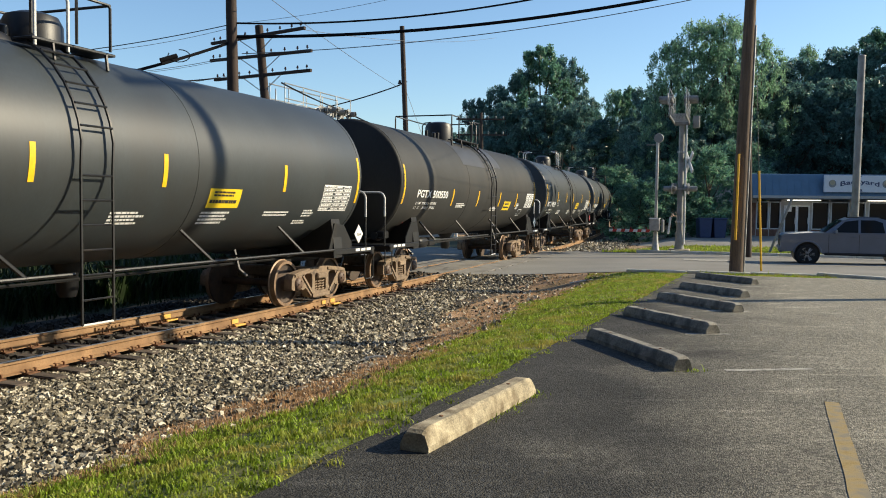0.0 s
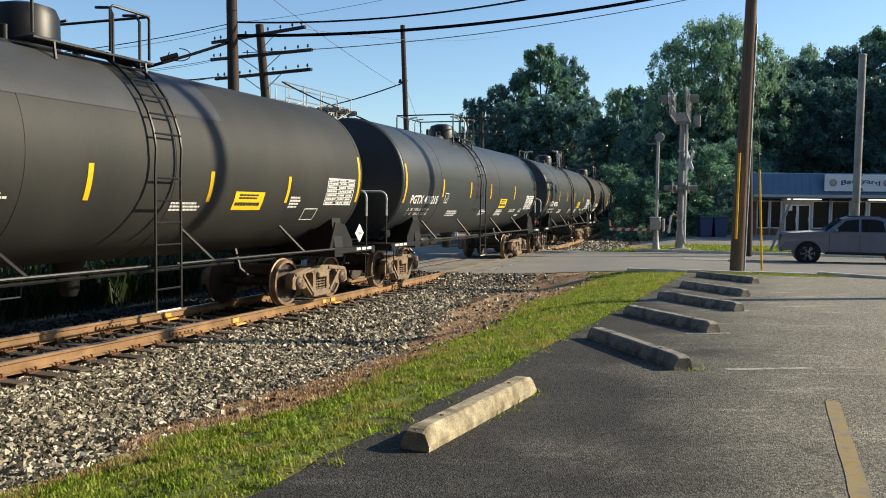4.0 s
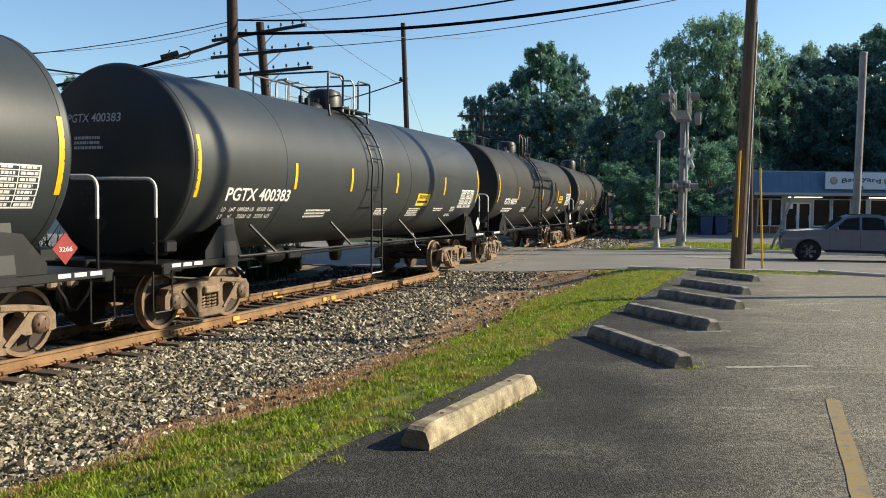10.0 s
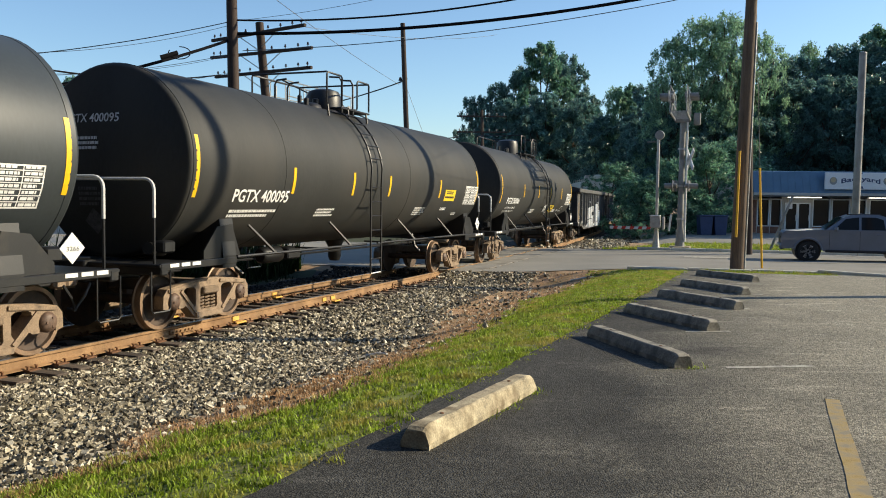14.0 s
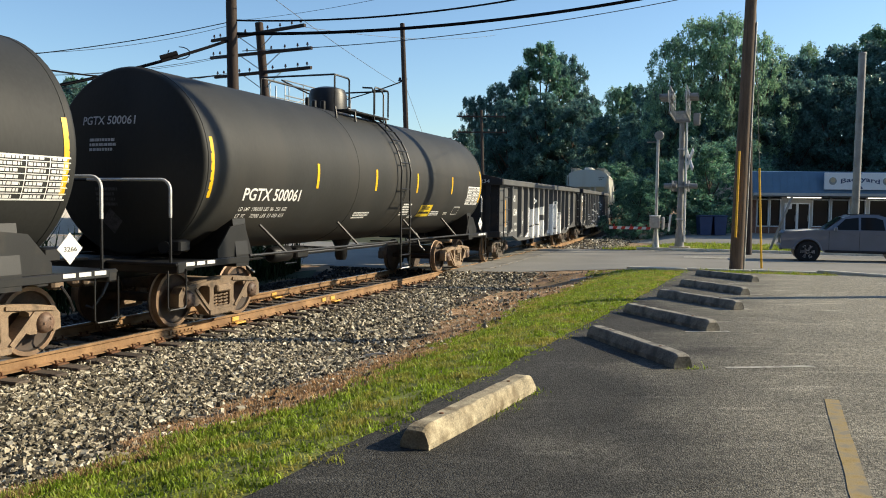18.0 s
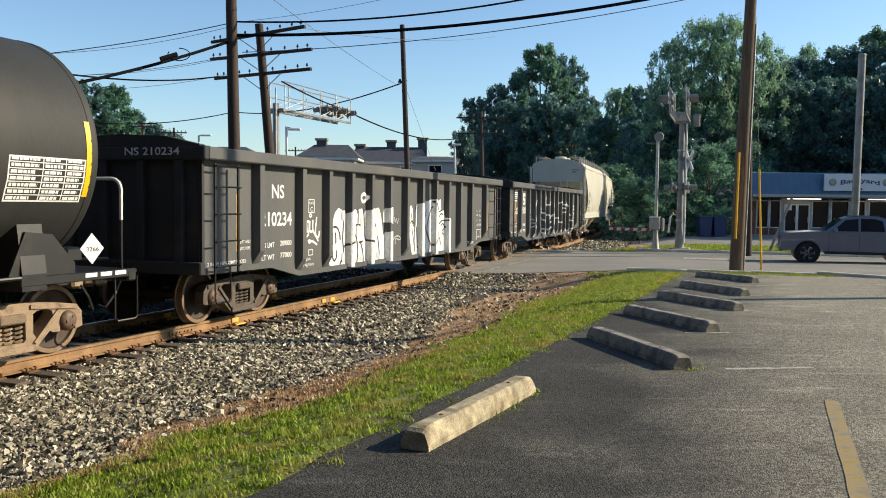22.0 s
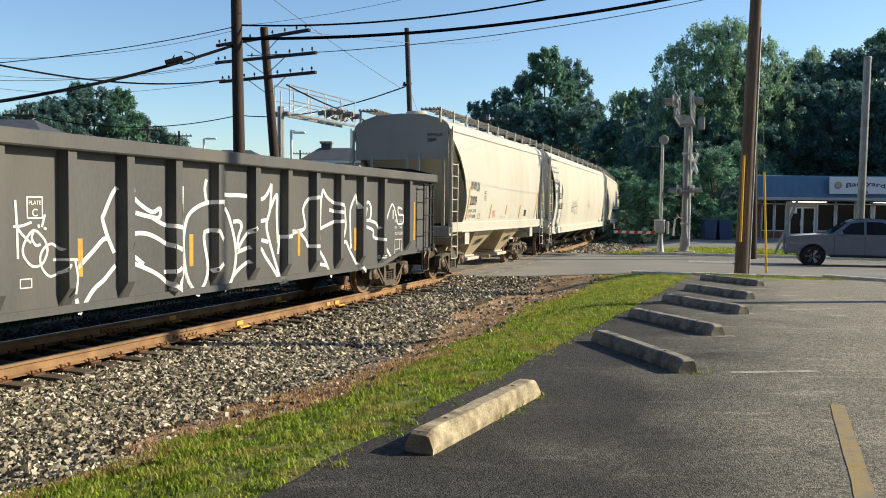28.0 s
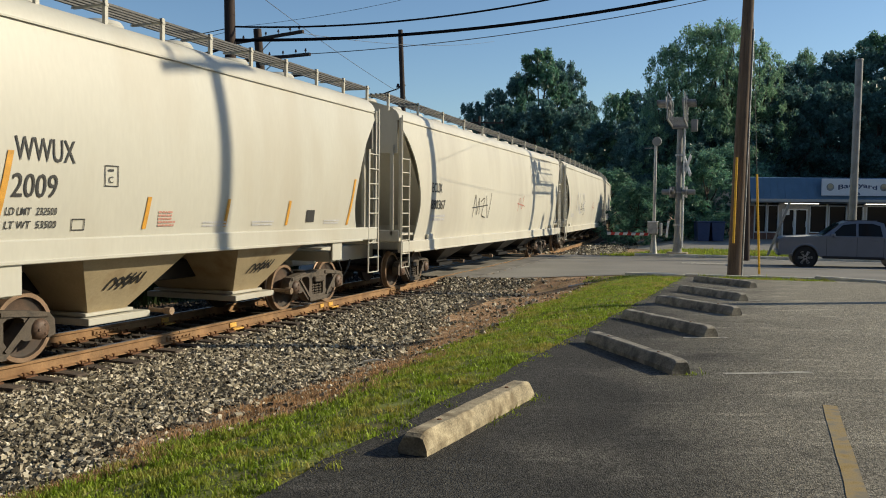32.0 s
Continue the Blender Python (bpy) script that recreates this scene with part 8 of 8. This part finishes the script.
# ---- trees ----
def tree_mesh(seed, height, spread, leaf, n_leaves, material, lobes=11, low=0.22):
    """Trunk with limbs, and a crown of leaf clumps on uneven lobes."""
    r = np.random.default_rng(seed)
    trunk = Shape()
    top = height * 0.62
    pts = [(0.25 * math.sin(k * 1.3 + seed), 0.25 * math.cos(k * 1.1 + seed) - 0.25, top * k / 6) for k in range(7)]
    trunk.tube(pts, height * 0.022, 8, height * 0.008)
    cen, rad = [], []
    for i in range(lobes):
        k = i / (lobes - 1)
        z = height * (low + (0.90 - low) * k)
        wide = spread * math.sin(math.pi * (0.20 + 0.72 * k)) * 0.72
        a = 2.4 * i + r.uniform(-0.5, 0.5)
        c = np.array([wide * math.cos(a) * r.uniform(0.5, 1.0), wide * math.sin(a) * r.uniform(0.5, 1.0), z])
        cen.append(c)
        rad.append(spread * r.uniform(0.30, 0.50) * (1.1 - 0.35 * k))
        trunk.tube([pts[min(5, 1 + int(k * 5))], tuple((np.array(pts[min(5, 1 + int(k * 5))]) + c) / 2 + [0, 0, -0.3]), tuple(c)], height * 0.008, 5, height * 0.002)
    cen.append(np.array([0, 0, height * 0.86]))
    rad.append(spread * 0.36)
    cen, rad = np.array(cen), np.array(rad)
    w = rad ** 2 / (rad ** 2).sum()
    pick = r.choice(len(cen), n_leaves, p=w)
    d = r.normal(0, 1, (n_leaves, 3))
    d /= np.linalg.norm(d, axis=1)[:, None]
    # sub-clumps give the uneven outline and the gaps
    sub = r.normal(0, 1, (len(cen), 22, 3))
    sub /= np.linalg.norm(sub, axis=2)[:, :, None]
    j = r.integers(0, 22, n_leaves)
    q = sub[pick, j] * (rad[pick] * r.uniform(0.66, 1.06, n_leaves))[:, None] * [1, 1, 0.82]
    p = cen[pick] + q + d * (rad[pick] * 0.26 * r.uniform(0.2, 1.0, n_leaves))[:, None]
    a = r.normal(0, 1, (n_leaves, 3))
    a /= np.linalg.norm(a, axis=1)[:, None]
    b = np.cross(a, r.normal(0, 1, (n_leaves, 3)))
    b /= np.linalg.norm(b, axis=1)[:, None]
    s = leaf * r.lognormal(0, 0.3, n_leaves)[:, None]
    c = np.cross(a, b)
    v = np.stack([p - a * s, p + b * s * 0.75, p + a * s * 0.8 + c * s * 0.25], 1).reshape(-1, 3)
    f = np.arange(n_leaves * 3).reshape(-1, 3)
    me = bpy.data.meshes.new("crown")
    me.from_pydata(v.tolist(), [], f.tolist())
    me.materials.append(material)
    return trunk.mesh("trunk", BARK, True), me


TREES = [tree_mesh(1, 20, 6.2, 0.20, 34000, LEAF_DARK, 14), tree_mesh(2, 20, 5.2, 0.20, 30000, LEAF, 14), tree_mesh(3, 18, 6.5, 0.20, 32000, LEAF_DARK, 13), tree_mesh(4, 20, 6.0, 0.155, 26000, LEAF_LIGHT, 18, 0.3), tree_mesh(5, 8, 4.2, 0.13, 15000, LEAF, 10, 0.08), tree_mesh(6, 20, 6.2, 0.40, 7000, LEAF_DARK), tree_mesh(7, 8, 4.2, 0.10, 14000, LEAF_LIGHT, 12, 0.10)]


def tree(kind, x, y, height, turn, wide=1.0, label="large green tree with a dense uneven crown"):
    tm, cm = TREES[kind]
    bush = kind in (4, 6)
    k = height / (8.0 if bush else 18.0 if kind == 2 else 20.0)
    t = thing("shrub" if bush else "tree", label, "shrub" if bush else "tree", pose(x, y, ground_at(x, y) - 0.1, 0, 0, turn), "trees beyond the road")
    for o in (part("trunk", tm, BARK, t), part("crown", cm, LEAF, t)):
        o.scale = (k * wide, k * wide, k)
    return t


def tree_to(kind, px, Y, ztop, turn, wide=1.0, label="large green tree with a dense uneven crown"):
    z = ground_at(px, Y)
    tree(kind, px, Y, (ztop - z) / 0.915, turn, wide, label)


FOREST = [(0, (4.30, 118.00, 14.9), 0.6),
          (2, (7.72, 122.00, 16.8), 0.62),
          (0, (11.21, 120.00, 19.2), 0.62),
          (1, (14.18, 118.00, 22.1), 0.8),
          (2, (18.28, 124.00, 21.2), 0.62),
          (0, (19.27, 112.00, 14.32), 0.8),
          (3, (20.44, 100.00, 13.99), 0.6),
          (1, (22.26, 100.00, 14.34), 0.7),
          (0, (23.65, 96.00, 13.85), 0.9),
          (3, (22.41, 82.00, 16.46), 0.7),
          (3, (25.80, 84.00, 18.75), 0.75),
          (3, (27.88, 82.00, 18.69), 0.7),
          (3, (31.25, 83.00, 17.05), 0.7),
          (0, (37.20, 92.00, 16.54), 1),
          (3, (41.81, 96.00, 18.63), 0.5),
          (2, (44.35, 96.00, 16.60), 0.9),
          (0, (45.23, 92.00, 17.84), 1),
          (1, (50.04, 96.00, 20.36), 0.9),
          (0, (51.67, 92.00, 19.73), 1),
          (2, (22.28, 82.00, 9.2), 0.9),
          (0, (25.92, 80.00, 8.6), 1.0),
          (2, (30.36, 82.00, 9.6), 1.0),
          (0, (23.5, 78.00, 7.0), 1.1),
          (2, (27.8, 78.00, 7.0), 1.1),
          (0, (34.90, 84.00, 13.00), 1),
          (2, (39.44, 84.00, 13.04), 1),
          (0, (43.97, 84.00, 13.64), 1.1),
          (2, (8.65, 112.00, 13.48), 1),
          (2, (12.96, 110.00, 14.04), 1),
          (0, (17.13, 108.00, 13.13), 1),
          (2, (19.29, 100.00, 10.62), 1),
          (0, (20.73, 90.00, 9.44), 1),
          (2, (21.61, 84.00, 9.79), 1),
          (0, (-45.28, 105.00, 14.75), 1),
          (1, (-42.56, 108.00, 14.94), 1),
          (0, (-48.16, 102.00, 13.17), 1),
          (2, (-50.29, 100.00, 12.04), 1),
          (1, (-49.81, 112.00, 16.29), 0.7),
          (2, (-41.67, 120.00, 11.06), 1.1),
          (0, (-40.45, 125.00, 10.05), 1),
          (2, (-43.42, 115.00, 12.19), 1),
          (0, (-56.03, 105.00, 11.83), 1),
          (2, (-57.43, 100.00, 11.65), 1),
          (0, (2.59, 105.00, 9.50), 0.8)]
for i, (kind, p, wide) in enumerate(FOREST):
    tree_to(kind, p[0], p[1], p[2], (i * 67) % 360, wide, "tall light green tree with an airy crown" if kind == 3 else "large dark green tree with a dense uneven crown")
# unseen trees added right of the view, to shade shop, far cars and forest
for i, (x, y) in enumerate([(55 + 8.5 * (k % 4) + 2.2 * math.sin(k * 2.1), 58 + 8.5 * (k // 4) + 2.0 * math.cos(k * 1.7)) for k in range(16)]):
    tree(5, x, y, 21 + 2 * math.sin(i * 1.9), (i * 83) % 360, 1.25, "large dark green tree with a dense uneven crown")
for x, y, h, w in (((13.16, 56.00, 3.44)[0], 56.0, 4.2, 1.3), ((15.73, 57.00, 3.50)[0], 57.0, 5.2, 1.2), ((18.57, 58.00, 3.55)[0], 58.0, 6.0, 1.2), ((15.58, 75.00, 4.06)[0], 75.0, 6.0, 1.4), ((22.71, 66.00, 3.84)[0], 66.0, 7.0, 1.3)):
    tree(4, x, y, h, x * 40, w, "bushy green shrub at the edge of the trees")


tree(6, 19.15, 60.0, 6.3, 30, 0.5, "sunlit light green bush in front of the trees")


# ---- houses beyond the track ----
def house(x, y, w, d, eaves, ridge, wall, label, chimneys=(), hip=0.35, turn=0.0):
    """eaves, ridge and chimney tops are heights above the parking lot."""
    z = ground_at(x, y)
    wall_h, roof_h = eaves - z, ridge - eaves
    t = thing("house", label, "house", pose(x, y, z, 0, 0, turn))
    part("wall", Shape().box((0, 0, wall_h / 2), (w, d, wall_h)), wall, t)
    e = 0.45
    a, b, h = w / 2 + e, d / 2 + e, wall_h + roof_h
    k = w / 2 * (1 - hip)
    part("roof", Shape().add([(-a, -b, wall_h), (a, -b, wall_h), (a, b, wall_h), (-a, b, wall_h), (-k, 0, h), (k, 0, h)], [(0, 1, 5, 4), (2, 3, 4, 5), (1, 2, 5), (3, 0, 4), (3, 2, 1, 0)]), SHINGLE, t)
    part("eaves_board", Shape().box((0, 0, wall_h - 0.12), (w + 0.7, d + 0.7, 0.22)), BOARD, t)
    for cx, top in [(p, q - z) for p, q in chimneys]:
        c = part("chimney", Shape().box((cx, 0, (wall_h + top) / 2), (0.85, 0.85, top - wall_h)), SHINGLE, t, "brick chimney")
        part("chimney_cap", Shape().box((cx, 0, top), (1.1, 1.1, 0.2), bevel=0.02), CONCRETE, c)
    n = int(w / 2.6)
    for i in range(n):
        xx = -w / 2 + (i + 0.5) * w / n
        win = part("window", Shape().box((xx, -d / 2 - 0.03, wall_h - 1.3), (1.15, 0.08, 1.7)), BOARD, t)
        part("pane", Shape().box((xx, -d / 2 - 0.07, wall_h - 1.3), (0.95, 0.03, 1.5)), PANE, win)
    return t


house((-9.95, 74.00, 3.81)[0], 74.0, 4.6, 5.0, 4.9, 6.1, WALL_W, "pale house with a dark hipped roof and a chimney", ((-0.85, 6.55),))
house((-5.19, 80.00, 4.03)[0], 80.0, 7.0, 6.0, 4.8, 6.3, WALL_W, "long pale house with a dark slate roof and chimneys", ((-2.8, 6.45), (0.2, 6.85), (3.2, 7.1)), 0.12)
house((-0.63, 70.00, 3.76)[0], 70.0, 3.2, 6.0, 4.6, 4.95, WALL_W, "low white annex with a shallow roof")
house((-32.09, 60.00, 4.81)[0], 60.0, 8.6, 7.0, 5.6, 7.1, WALL_W, "house with a dark shingled roof among the trees", (), 0.5)
house((-15.78, 62.00, 3.38)[0], 62.0, 4.2, 5.0, 4.3, 5.15, WALL_W, "low building with a dark shingled roof", (), 0.5)


# ---- unseen wall added behind the viewer, to close the place and block sky light ----
back = thing("wall_south", "unseen plain wall added behind the parking lot to block sky light", "wall", pose(2.0, -11.0, 0.0), kind="structure")
part("wall", Shape().box((10.0, -3.0, 9.5), (70.0, 6.0, 20.0)), SHINGLE, back)
part("coping", Shape().box((10.0, -3.0, 19.6), (70.6, 6.6, 0.3)), SHINGLE, back)
# and a long unseen wall beyond the track, added to block sky light
wp = on_track(-31.0, -17.0)
side = thing("wall_west", "unseen plain wall added along the railway to block sky light", "wall", pose(wp.x, wp.y, -0.8, 0, 0, 90 - math.degrees(bend(-31.0))), kind="structure")
part("wall", Shape().box((0, 0, 8.5), (78.0, 6.0, 18.0)), SHINGLE, side)
part("coping", Shape().box((0, 0, 17.6), (78.6, 6.6, 0.3)), SHINGLE, side)


# ---- what moves: the train, at one even pace ----
PACE = 4.1076


def gone(t):
    """How far the train has rolled: an even pace that eases off towards the end."""
    return PACE * t - 0.05 * max(0.0, t - 28.8) ** 2


def car_pose(mid, half):
    a, b = on_track(mid - half), on_track(mid + half)
    d = b - a
    c = (a + b) / 2
    return pose(c.x, c.y, c.z, 0, -math.degrees(math.asin(d.z / d.length)), math.degrees(math.atan2(d.y, d.x)))


def motions():
    for car, mid, half in CARS:
        walk(car, [(t, car_pose(mid - gone(t), half)) for t in list(np.arange(0, 28, 1.0)) + list(np.arange(28, 32.01, 0.5))])
    turns = []
    step = 0.16
    for i in range(201):
        a = (-gone(step * i) / 0.457) % (2 * math.pi)
        turns.append((step * i, a))
    for car, mid, half in CARS:
        for b in car.children:
            for w in b.children:
                if w.name.split(".")[0] == "wheelset":
                    x = w.matrix_basis.translation.copy()
                    walk(w, [(t, Matrix.Translation(x) @ Matrix.Rotation(a, 4, "Y")) for t, a in turns])


motions()
